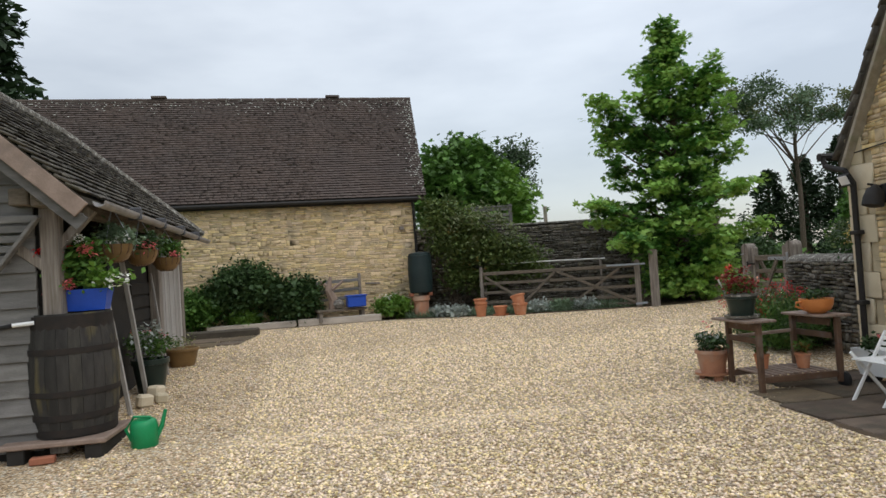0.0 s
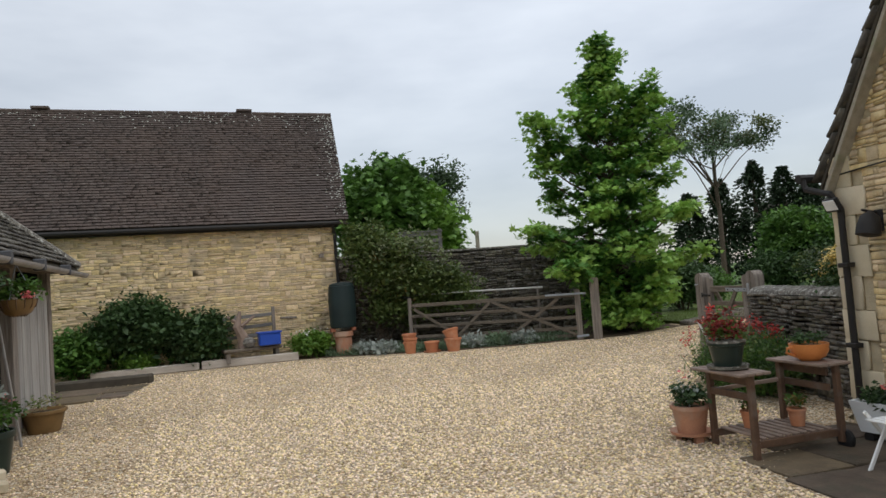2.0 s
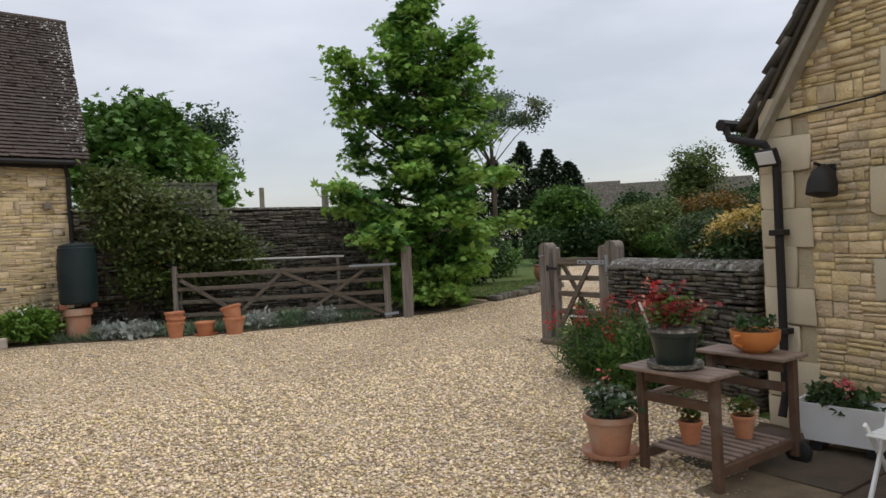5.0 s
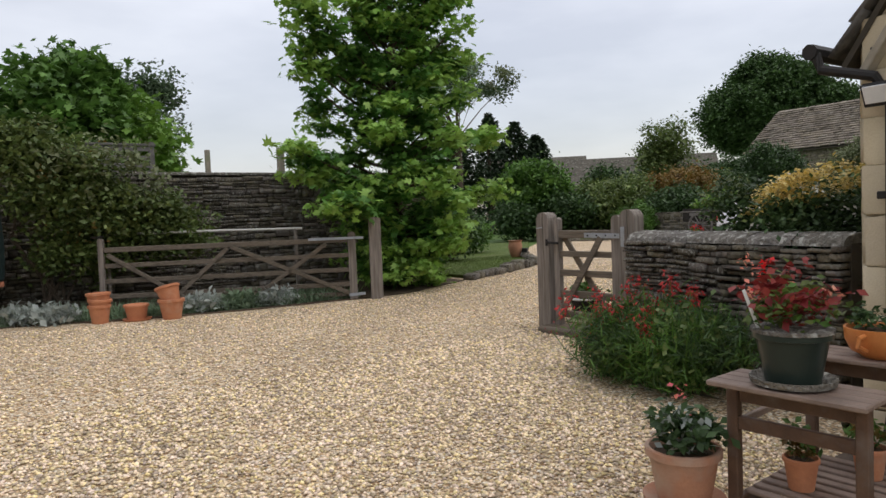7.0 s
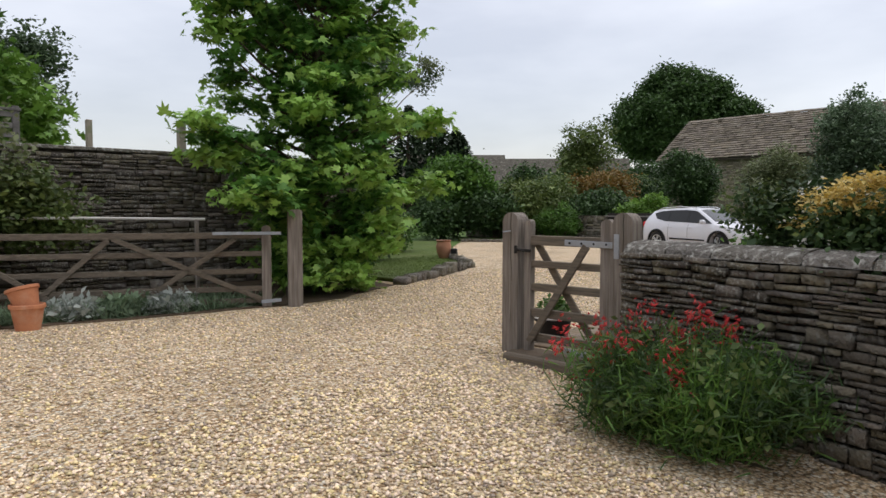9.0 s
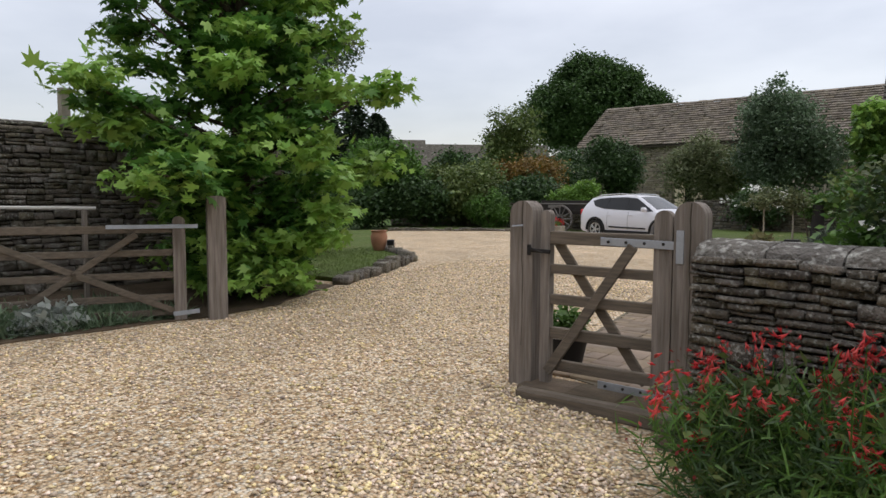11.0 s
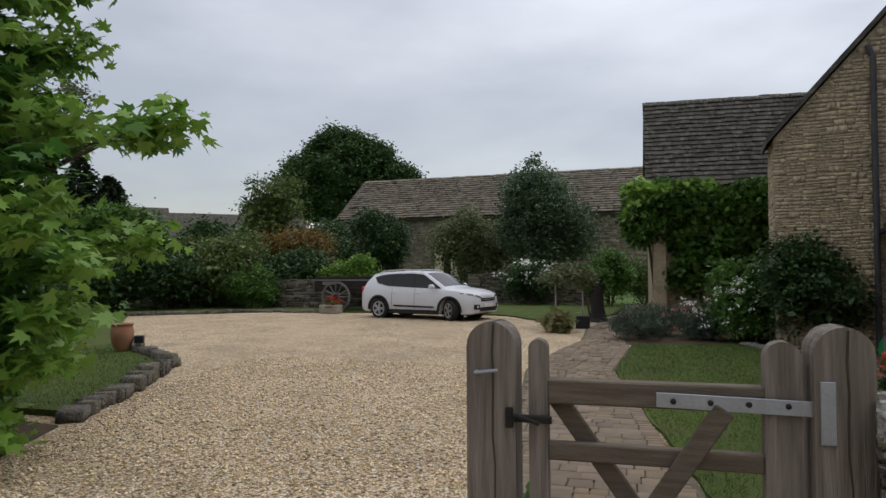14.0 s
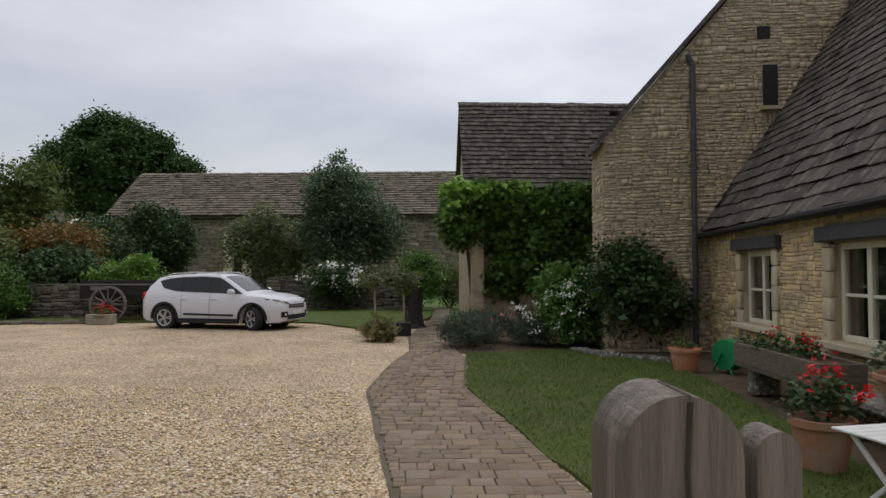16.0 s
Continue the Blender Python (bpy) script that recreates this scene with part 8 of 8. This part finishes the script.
# ---- beds by the house ----
for x, y, rx, ry in ((17.7, 9.65, 0.75, 0.6), (19.0, 9.2, 0.7, 0.6), (18.3, 8.2, 0.7, 0.6)):
    ob = thing("lavender", x, y, None, 0, "grey-green mound of lavender beside the path", "shrub", "lavender by the path")
    g = gz(x, y)
    part("branchwork", Shape().tube([(0, 0, 0), (0.05, 0, 0.3)], 0.02, 5), M_BARK, ob)
    leaves("crown", blob_points(2600, (x, y, g + 0.36), (rx, ry, 0.36), 60, 0.09, 0.3, g), 0.16, L_LAV, ob, "needle", 0.1, -1.0)
bed = shrub("flower_clump", (18.0, 7.4, 0.8), (0.9, 0.9, 0.55), 1500, 0.09, L_GREEN, "clump of white and pink garden flowers", "flowers", 30, 0.14)
leaves("flower", blob_points(260, (17.5, 7.8, 1.05), (0.8, 1.1, 0.5), 34, 0.05, 0.4), 0.07, L_WHITE, bed)
leaves("flower", blob_points(160, (17.5, 7.2, 1.5), (0.4, 0.6, 0.45), 20, 0.05, 0.4), 0.07, L_WHITE, bed)
leaves("flower", blob_points(36, (18.2, 8.8, 0.85), (0.5, 0.5, 0.35), 14, 0.05, 0.4), 0.07, L_PINK, bed)
shrub("house_bush", (17.2, 6.3, 1.35), (1.0, 1.15, 1.25), 5200, 0.12, L_DARK, "large glossy dark bush against the house", "shrub", 90, 0.16, group="bushes by the house")
shrub("house_bush", (18.2, 7.2, 1.1), (0.9, 0.9, 0.9), 2600, 0.12, L_GREEN, "large glossy dark bush against the house", "shrub", 60, 0.16, group="bushes by the house")
creeper = thing("creeper", 23.3, 7.4, 0.3, 0, "dense green creeper hanging over the wing's wall", "climber")
sh = Shape()
for y0, y1, z in ((9.0, 9.4, 3.9), (7.6, 8.6, 4.2), (6.3, 6.0, 4.0), (5.6, 7.0, 3.2)):
    sh.tube([(0.02, y0 - 7.4, -0.1), (0.0, (y0 + y1) / 2 - 7.4, 1.8), (0.0, y1 - 7.4, z - 0.3)], [0.06, 0.045, 0.02], 6)
part("branchwork", sh, M_BARK, creeper)
P = []
for c, r, n, k in (((23.1, 8.6, 3.9), (0.32, 1.3, 0.6), 3200, 60), ((23.15, 6.4, 3.9), (0.3, 1.6, 0.55), 3000, 60), ((23.05, 9.7, 3.5), (0.45, 0.5, 0.9), 1600, 34), ((23.2, 7.6, 2.9), (0.25, 1.5, 0.6), 2200, 44), ((23.25, 5.9, 2.4), (0.25, 1.2, 0.9), 1600, 34), ((23.2, 8.0, 1.9), (0.25, 0.9, 0.7), 1400, 30)):
    P.append(blob_points(int(n * 2.6), (c[0], c[1] - 0.2, c[2] - 0.05), r, k * 2, 0.16, 0.2))
leaves("foliage", np.concatenate(P), 0.15, L_CREEPER, creeper, "star", 0.3, 0.6)
leaves("young_growth", np.concatenate([blob_points(900, (22.95, 8.7, 4.2), (0.3, 1.3, 0.12), 34, 0.10, 0.3), blob_points(700, (23.0, 9.6, 3.9), (0.4, 0.4, 0.7), 20, 0.14, 0.3)]), 0.18, L_MAPLE_TIP, creeper, "star", 0.4, 0.5)

# ---- the wall by the side gate ----
pen = thing("penstemon", 3.62, 8.15, gz(3.62, 8.15), 0, "bushy red-flowered penstemon at the foot of the wall", "shrub")
sh = Shape()
heads = []
for k in range(95):
    bx, by = random.uniform(-0.36, 0.36), random.uniform(-0.62, 0.62)
    tx, ty, tz = bx * 1.5, by * 1.3, random.uniform(0.5, 0.98) - 0.25 * abs(by) - 0.2 * abs(bx)
    sh.tube([(bx * 0.5, by * 0.8, 0), ((bx + tx) / 2, (by + ty) / 2, tz * 0.6), (tx, ty, tz)], [0.006, 0.005, 0.003], 4)
    heads.append((tx + 3.62, ty + 8.15, tz + gz(3.62, 8.15)))
part("branchwork", sh, L_GREEN, pen, kind="stuff")
leaves("foliage", blob_points(9000, (3.62, 8.1, 0.5), (0.52, 0.82, 0.34), 120, 0.10, 0.15, 0.18), 0.105, L_DARK, pen, "needle", 0.1, -0.6)
leaves("foliage", blob_points(6000, (3.62, 8.1, 0.5), (0.54, 0.84, 0.36), 120, 0.10, 0.4, 0.18), 0.11, L_GREEN, pen, "needle", 0.1, -0.6)
leaves("foliage", blob_points(1700, (3.6, 8.15, 0.55), (0.54, 0.84, 0.36), 90, 0.09, 0.3, 0.18), 0.07, L_ROSE, pen, "oval", 0.2, -0.3)
heads = np.array([h for h in heads if h[2] > 0.55 and h[1] > 7.85])
pick = heads[np.random.randint(0, len(heads), 44)]
P = np.concatenate([h + np.random.normal(size=(9, 3)) * np.array((0.035, 0.035, 0.055)) for h in pick])
leaves("flower", P, 0.047, L_SALMON, pen, "bell", 0.1, 0.9)
P = np.concatenate([h + np.random.normal(size=(7, 3)) * np.array((0.03, 0.03, 0.05)) for h in heads])
leaves("flower", P, 0.026, L_WINE, pen, "oval", 0.1, 0.8)
yel = shrub("yellow_shrub", (4.95, 7.35, 1.42), (0.42, 0.85, 0.52), 4200, 0.062, L_DARK, "yellow-flowered evergreen shrub leaning over the wall", "shrub", 70, 0.1)
leaves("foliage", np.concatenate([blob_points(1900, (4.55, 7.15, 1.55), (0.30, 0.62, 0.26), 40, 0.09, 0.3), blob_points(1500, (4.17, 7.0, 1.22), (0.14, 0.42, 0.28), 34, 0.07, 0.2), blob_points(900, (4.85, 8.0, 1.66), (0.28, 0.32, 0.24), 30, 0.07, 0.3)]), 0.055, L_DARK, yel)
leaves("foliage", np.concatenate([blob_points(320, (4.6, 7.2, 1.60), (0.32, 0.75, 0.26), 40, 0.08, 0.5), blob_points(400, (4.9, 8.05, 1.75), (0.28, 0.34, 0.2), 26, 0.06, 0.5)]), 0.052, L_ROSE, yel)
sprays = [np.array((4.62 - 0.12 * t + random.uniform(-0.15, 0.2), 7.80 - 1.05 * t + random.uniform(-0.1, 0.1), 1.70 + 0.27 * t + random.uniform(-0.10, 0.12))) for t in [random.random() for _ in range(42)]]
P = np.concatenate([c + np.random.normal(size=(50, 3)) * np.array((0.05, 0.07, 0.025)) for c in sprays])
leaves("flower", P, 0.042, L_YELLOW, yel, "oval", 1.2)
leaves("flower", blob_points(70, (4.4, 7.3, 1.6), (0.25, 0.7, 0.32), 24, 0.03, 0.5), 0.034, L_WHITE, yel)
rb = shrub("garden_rose", (5.75, 7.95, 1.2), (0.45, 0.5, 0.7), 1700, 0.075, L_GREEN, "rose bush with white flowers inside the garden", "shrub", 40, 0.1)
leaves("flower", blob_points(110, (5.55, 8.0, 1.55), (0.4, 0.5, 0.45), 14, 0.04, 0.5), 0.06, L_WHITE, rb)
shrub("garden_shrub", (6.0, 7.2, 1.2), (0.55, 0.6, 0.85), 1500, 0.08, L_ROSE, "dark shrub behind the garden wall", "shrub", 40, 0.12)
gp2 = planter("gate_pot", 5.36, 10.39, 0.20, 0.28, M_BLACKPL, "dark round pot of green leaves behind the gate", None, (("leaf", 420, 0.065, L_GREEN, 0.19, 0.22, "oval"),))
part("rim", Shape().lathe([(0.213, 0.266), (0.222, 0.28), (0.213, 0.292), (0.2, 0.28)], 24), M_TROUGH, gp2)

# ---- bed below the barn and the field gate ----
shrub("barn_bush", (-5.3, 16.85, 1.3), (1.25, 0.4, 0.85), 4200, 0.11, L_DARK, "dark glossy evergreen bush against the barn wall", "shrub", 80, 0.14, group="bushes below the barn")
shrub("barn_bush", (-4.0, 16.95, 1.0), (0.95, 0.4, 0.65), 2800, 0.11, L_DARK, "dark glossy evergreen bush against the barn wall", "shrub", 60, 0.13, group="bushes below the barn")
shrub("barn_bush", (-6.5, 16.75, 0.9), (0.7, 0.5, 0.6), 1400, 0.11, L_GREEN, "dark glossy evergreen bush against the barn wall", "shrub", 36, 0.12, group="bushes below the barn")
shrub("low_plant", (-5.25, 16.85, 0.62), (0.45, 0.25, 0.25), 700, 0.11, L_BRIGHT, "bright green young plant in the bed", "plant", 20, 0.08)
fl = shrub("flowering_clump", (-1.45, 16.85, 0.65), (0.5, 0.3, 0.28), 900, 0.10, L_BRIGHT, "green clump with small white flowers by the barn corner", "plant", 24, 0.09)
leaves("flower", blob_points(46, (-1.5, 16.75, 0.95), (0.4, 0.2, 0.1), 14, 0.03, 0.4), 0.05, L_WHITE, fl)
clim = thing("climbing_shrub", 0.2, 17.35, 0.35, 0, "rambling climber over the barn corner and wall", "climber")
sh = Shape()
for k in range(9):
    sh.tube([(random.uniform(-0.3, 0.6), 0.1, -0.1), (random.uniform(-0.5, 0.9), 0, 1.3), (random.uniform(-0.7, 1.5), -0.1, random.uniform(1.4, 2.8))], [0.03, 0.02, 0.008], 5)
part("branchwork", sh, M_BARK, clim)
leaves("foliage", np.concatenate([blob_points(int(n * 2.4), c, r, k * 2, 0.15, 0.2) for c, r, n, k in (((0.0, 17.2, 2.95), (0.55, 0.35, 0.7), 1500, 30), ((0.6, 17.15, 2.45), (0.95, 0.5, 0.8), 3000, 50), ((1.55, 17.1, 1.9), (0.95, 0.5, 0.6), 2400, 40), ((2.3, 17.0, 1.55), (0.6, 0.4, 0.4), 900, 18), ((0.8, 17.2, 1.35), (0.9, 0.35, 0.5), 1100, 26))]), 0.10, L_ROSE, clim)
leaves("young_growth", blob_points(1500, (0.9, 17.0, 2.5), (1.3, 0.5, 0.8), 60, 0.12, 0.6), 0.10, L_OLIVE, clim)
leaves("flower", blob_points(160, (0.6, 17.0, 2.4), (1.1, 0.5, 1.1), 40, 0.12, 0.5), 0.07, L_RUSSET, clim)
for x, y in ((0.1, 15.95), (2.1, 15.35), (2.6, 15.25), (-0.3, 16.25), (3.2, 15.15)):
    sv = shrub("silver_plant", (x, y, 0.45), (0.34, 0.24, 0.14), 500, 0.08, L_SILVER if x != 2.6 else L_GREY, "low silver-leaved plant along the gravel edge", "plant", 18, 0.07, "needle", 0.2, -0.5, 3, "silver plants by the field gate")
# rough grass under the field gate
gp_ = np.stack([np.random.uniform(-1.2, 4.6, 5200), np.zeros(5200), np.zeros(5200)], 1)
gp_[:, 1] = np.interp(gp_[:, 0], (-1.2, 1.0, 2.5, 4.6), (16.6, 15.5, 15.05, 14.75)) + np.random.uniform(0.0, 1.0, 5200) ** 1.5 * 1.5
gp_[:, 2] = 0.36
tagged(leaves("rough_grass", gp_, 0.2, L_GREY, None, "needle", 0.05, -1.6), "rough grass under the field gate", "grass", kind="stuff")

# ---- lawn blades ----
def inside(px, py, poly):
    hit = np.zeros(len(px), bool)
    for (x0, y0), (x1, y1) in zip(poly, poly[1:] + poly[:1]):
        c = ((y0 > py) != (y1 > py)) & (px < (x1 - x0) * (py - y0) / (y1 - y0 + 1e-12) + x0)
        hit ^= c
    return hit


LAWNS = ([(5.0, 9.05), (8.6, 9.55), (10.7, 9.8), (12.8, 10.1), (15.8, 9.85), (16.6, 9.8), (17.2, 7.7), (15.9, 7.0), (15.3, 6.3), (12.5, 6.6), (9, 7.1), (5.2, 7.4)], [(7.9, 15.6), (9.7, 16.35), (11.5, 17.2), (12.2, 18.1), (13.8, 19.9), (11, 20), (8.0, 18.0)])
for poly, n, lift in ((LAWNS[0], 60000, 0.035), (LAWNS[1], 22000, 0.07)):
    xs, ys = [p[0] for p in poly], [p[1] for p in poly]
    px, py = np.random.uniform(min(xs), max(xs), n), np.random.uniform(min(ys), max(ys), n)
    ok = inside(px, py, poly)
    p = np.stack([px[ok], py[ok], np.array([gz(a, b) for a, b in zip(px[ok], py[ok])]) + lift - 0.005], 1)
    tagged(leaves("grass_blades", p, 0.055, M_BLADE, None, "needle", 0.0, -1.1), "short mown grass blades", "grass", kind="stuff")

# ---- front of the cottage ----
wp = thing("wooden_trough", 11.4, 6.35, 0.30, -4, "long wooden planter of geraniums on stone blocks", "planter")
for sx in (-0.75, 0.75):
    part("support", Shape().box(0.22, 0.35, 0.34, pose(sx, 0, 0.17), 0.03), M_COPE, wp)
part("box", Shape().box(2.2, 0.46, 0.06, pose(0, 0, 0.37)), M_OAK_H, wp)
for y in (-0.22, 0.22):
    part("side", Shape().box(2.2, 0.04, 0.26, pose(0, y, 0.52)), M_OAK_H, wp)
for x in (-1.08, 1.08):
    part("end", Shape().box(0.04, 0.42, 0.26, pose(x, 0, 0.52)), M_OAK_H, wp)
part("soil", Shape().box(2.1, 0.4, 0.03, pose(0, 0, 0.60)), M_EARTH, wp)
leaves("foliage", blob_points(420, (11.6, 6.35, 0.98), (0.9, 0.16, 0.12), 30, 0.05, 0.2), 0.07, L_DARK, wp)
leaves("flower", blob_points(110, (11.3, 6.35, 1.10), (0.6, 0.12, 0.05), 3, 0.06, 0.2), 0.05, L_RED, wp)
planter("terracotta_pot", 14.3, 6.45, 0.24, 0.36, M_TERRA, "round terracotta pot of bedding at the lawn's edge", 0.3, (("leaf", 160, 0.06, L_ROSE, 0.22, 0.12, "oval"),))
reel = thing("hose_reel", 14.05, 5.85, 0.30, 20, "green plastic hose reel by the wall", "hose reel")
part("drum", Shape().lathe([(0.1, -0.12), (0.24, -0.12), (0.25, -0.06), (0.2, 0.0), (0.25, 0.06), (0.24, 0.12), (0.1, 0.12)], 22, pose(0, 0, 0.28, 90)), M_GREENPL, reel, smooth=True)
part("frame", Shape().tube([(-0.2, 0.14, 0), (0, 0.14, 0.32), (0.2, 0.14, 0)], 0.016, 6), M_GREENPL, reel)
planter("geranium_tub", 8.95, 7.5, 0.24, 0.42, M_TERRA_OLD, "terracotta tub of red geraniums beside the lawn", 0.3, (("leaf", 420, 0.075, L_DARK, 0.27, 0.3, "oval"), ("flower", 126, 0.055, L_RED, 0.30, 0.40, "oval")))
planter("terracotta_bowl", 9.15, 6.55, 0.3, 0.30, M_TERRA_OLD, "wide terracotta bowl of mixed plants on a slab", 0.72, (("leaf", 320, 0.07, L_GREY, 0.3, 0.3, "oval"), ("leaf", 200, 0.07, L_DARK, 0.26, 0.4, "oval")))
slab = thing("stone_bench", 9.2, 6.5, 0.30, -6, "grey stone slab bench against the cottage", "bench")
part("top", Shape().box(1.8, 0.5, 0.07, pose(0, 0, 0.37), 0.012), M_COPE, slab)
for x in (-0.7, 0.7):
    part("leg", Shape().box(0.12, 0.4, 0.34, pose(x, 0, 0.17)), M_COPE, slab)
table = thing("white_table", 7.75, 7.6, 0.30, 10, "white slatted folding garden table", "table")
for k in range(8):
    part("slat", Shape().box(0.085, 0.66, 0.018, pose(-0.32 + 0.092 * k, 0, 0.545)), M_WHITE, table)
for y in (-0.25, 0.25):
    part("leg", Shape().beam((-0.28, y, 0), (0.28, y, 0.53), 0.025, 0.035), M_WHITE, table)
    part("leg", Shape().beam((0.28, y * 0.9, 0), (-0.28, y * 0.9, 0.53), 0.025, 0.035), M_WHITE, table)
urn = thing("terracotta_urn", 12.6, 19.0, 0.40, 0, "old terracotta urn on the lawn's edge", "urn")
part("body", Shape().lathe([(0.11, 0), (0.13, 0.04), (0.19, 0.20), (0.21, 0.36), (0.18, 0.47), (0.21, 0.52), (0.17, 0.52), (0.12, 0.35)], 22), M_TERRA_OLD, urn, smooth=True)
lant = thing("stone_lantern", 12.72, 18.72, 0.40, 30, "small dark box lamp beside the urn", "lamp")
part("box", Shape().box(0.16, 0.16, 0.15, pose(0, 0, 0.22), 0.015), M_BLACKPL, lant)
part("stem", Shape().box(0.05, 0.05, 0.17, pose(0, 0, 0.08)), M_DARKWOOD_SHADE, lant)

# ---- stones that edge the lawn and the far gravel ----
def edging(name, pts, mat, label, sizes, gap=0.02, limit=300):
    ob = thing(name, pts[0][0], pts[0][1], None, 0, label, "edging")
    blocks = []
    for a, b in zip(pts, pts[1:]):
        a, b = Vector((*a, 0)), Vector((*b, 0))
        u = (b - a).normalized()
        s = 0.0
        while s < (b - a).length:
            l, h, d = random.uniform(*sizes[0]), random.uniform(*sizes[1]), random.uniform(*sizes[2])
            p = a + u * (s + l / 2) + Vector((random.uniform(-0.04, 0.04), random.uniform(-0.04, 0.04), 0))
            q = (u + Vector((random.uniform(-0.2, 0.2), random.uniform(-0.2, 0.2), random.uniform(-0.1, 0.1)))).normalized()
            n = Vector((q.y, -q.x, 0)).normalized()
            blocks.append(((p.x, p.y, gz(p.x, p.y) + h * 0.36), tuple(q), tuple(-n), (l - gap, d, h)))
            s += l
    lay_blocks(ob, "stone", blocks, mat, mat, limit=limit)
    return ob


edging("lawn_edging", [(7.7, 15.45), (9.7, 16.25), (11.4, 17.05), (12.1, 17.9), (12.6, 18.6), (13.8, 19.85)], M_DRY, "row of rough dark stones edging the lawn", ((0.16, 0.38), (0.14, 0.26), (0.16, 0.28)))
edging("border_edging", [(21.3, 26.3), (24.0, 22.6), (24.1, 20.6)], M_DRY, "low rough stone edging of the far border", ((0.2, 0.5), (0.08, 0.16), (0.15, 0.3)))
edging("bed_edging", [(15.2, 6.35), (15.9, 7.05), (17.0, 7.6)], M_COPE, "low pale stone edging of the house bed", ((0.2, 0.45), (0.08, 0.14), (0.15, 0.25)))

# ---- pebbles lying proud on the gravel ----
def pebbles(n, x0, x1, y0, y1, poly):
    px, py = np.random.uniform(x0, x1, n), np.random.uniform(y0, y1, n)
    ok = inside(px, py, poly)
    px, py = px[ok], py[ok]
    m = len(px)
    base = np.array([(1, 0, 0), (-0.5, 0.87, 0), (-0.5, -0.87, 0), (0.15, 0.1, 0.75), (0.1, -0.1, -0.6)])
    f = np.array([(0, 1, 3), (1, 2, 3), (2, 0, 3), (1, 0, 4), (2, 1, 4), (0, 2, 4)])
    s = np.random.uniform(0.009, 0.027, (m, 1, 1))
    v = base[None] * np.random.uniform(0.65, 1.35, (m, 5, 3)) * s
    a = np.random.uniform(0, 6.283, m)
    c, d = np.cos(a)[:, None], np.sin(a)[:, None]
    v = np.stack([v[:, :, 0] * c - v[:, :, 1] * d, v[:, :, 0] * d + v[:, :, 1] * c, v[:, :, 2] * 0.75], 2)
    gzv = np.array([gz(i, j) for i, j in zip(px, py)])
    v += np.stack([px, py, gzv + 0.006], 1)[:, None, :]
    me = raw_mesh("loose_gravel", v.reshape(-1, 3), (f[None] + (np.arange(m) * 5)[:, None, None]).reshape(-1, 3), M_PEBBLE)
    tagged(new("loose_gravel", me), "loose limestone chippings on the drive", "gravel", kind="stuff")


OPEN = [(-5.4, -0.5), (1.4, 0.5), (1.5, 5.4), (2.5, 6.1), (3.3, 7.2), (3.0, 8.2), (3.4, 9.0), (4.4, 9.6), (4.6, 10.4), (8.4, 11.1), (12.6, 11.6), (13, 16), (11.4, 16.8), (7.6, 15.2), (5.0, 14.3), (1.0, 14.9), (-1.8, 16.2), (-5.6, 16.2), (-5.5, 8)]
pebbles(90000, -5.6, 13, -0.5, 16.2, OPEN)
pebbles(85000, -4.0, 4.6, 1.5, 10.5, OPEN)

# ---- paving, last ----
PL = [(4.95, 10.45), (8.4, 10.95), (12.6, 11.42), (14.9, 11.22), (17.2, 10.85), (20, 10.9), (25.5, 10.3)]
PR = [(5.1, 9.2), (8.6, 9.58), (10.7, 9.82), (12.8, 10.12), (15.8, 9.87), (17.0, 9.95), (21, 10.1), (25.5, 9.75)]
path = thing("garden_path", 8, 10.2, None, 0, "garden path of worn pinkish pavers with brick edging", "path")
blocks = []
x = 5.0
while x < 25:
    w = random.uniform(0.13, 0.24) if x < 14 else 0.3
    lo, hi = np.interp(x, *zip(*PR)), np.interp(x, *zip(*PL))
    y = lo
    while y < hi - 0.05:
        edge = y < lo + 0.05 or y > hi - 0.2
        d = 0.16 if edge else random.uniform(0.10, 0.26)
        d = min(d, hi - y)
        n = 2 if edge else 1
        for i in range(n):
            xx, ww = x + w * (i + 0.5) / n, w / n - 0.008
            yy = y + d / 2
            blocks.append(((xx, yy, gz(xx, yy) + 0.0 + random.uniform(-0.003, 0.003)), (1, 0.03 * random.uniform(-1, 1), 0), (0, 0, -1), (ww, 0.05, d - 0.008)))
        y += d
    x += w
lay_blocks(path, "paver", blocks, M_PAVER, M_PAVER_I, (7.5, 10.2, 0.3), 300)
patio = thing("patio", 2.5, 4.0, 0.0, 0, "patio of worn brown flagstones beside the cottage", "patio")
blocks = []
y = -3.0
while y < 6.3:
    d = random.uniform(0.45, 0.75)
    x = float(np.interp(y, (-3, 2.5, 4.2, 5.6, 6.3), (1.9, 1.8, 1.55, 1.68, 2.55))) + random.uniform(-0.05, 0.08)
    hi = 3.46 + (y - 6.4) * 0.113
    while x < hi - 0.1:
        w = min(random.uniform(0.5, 0.95), hi - x)
        if d * w > 0.06:
            blocks.append(((x + w / 2, y + d / 2, gz(x, y) + 0.0 + random.uniform(-0.003, 0.003)), (1, random.uniform(-0.03, 0.03), 0), (0, 0, -1), (w - 0.02, 0.05, d - 0.02)))
        x += w
    y += d
lay_blocks(patio, "flagstone", blocks, M_FLAG, M_FLAG)
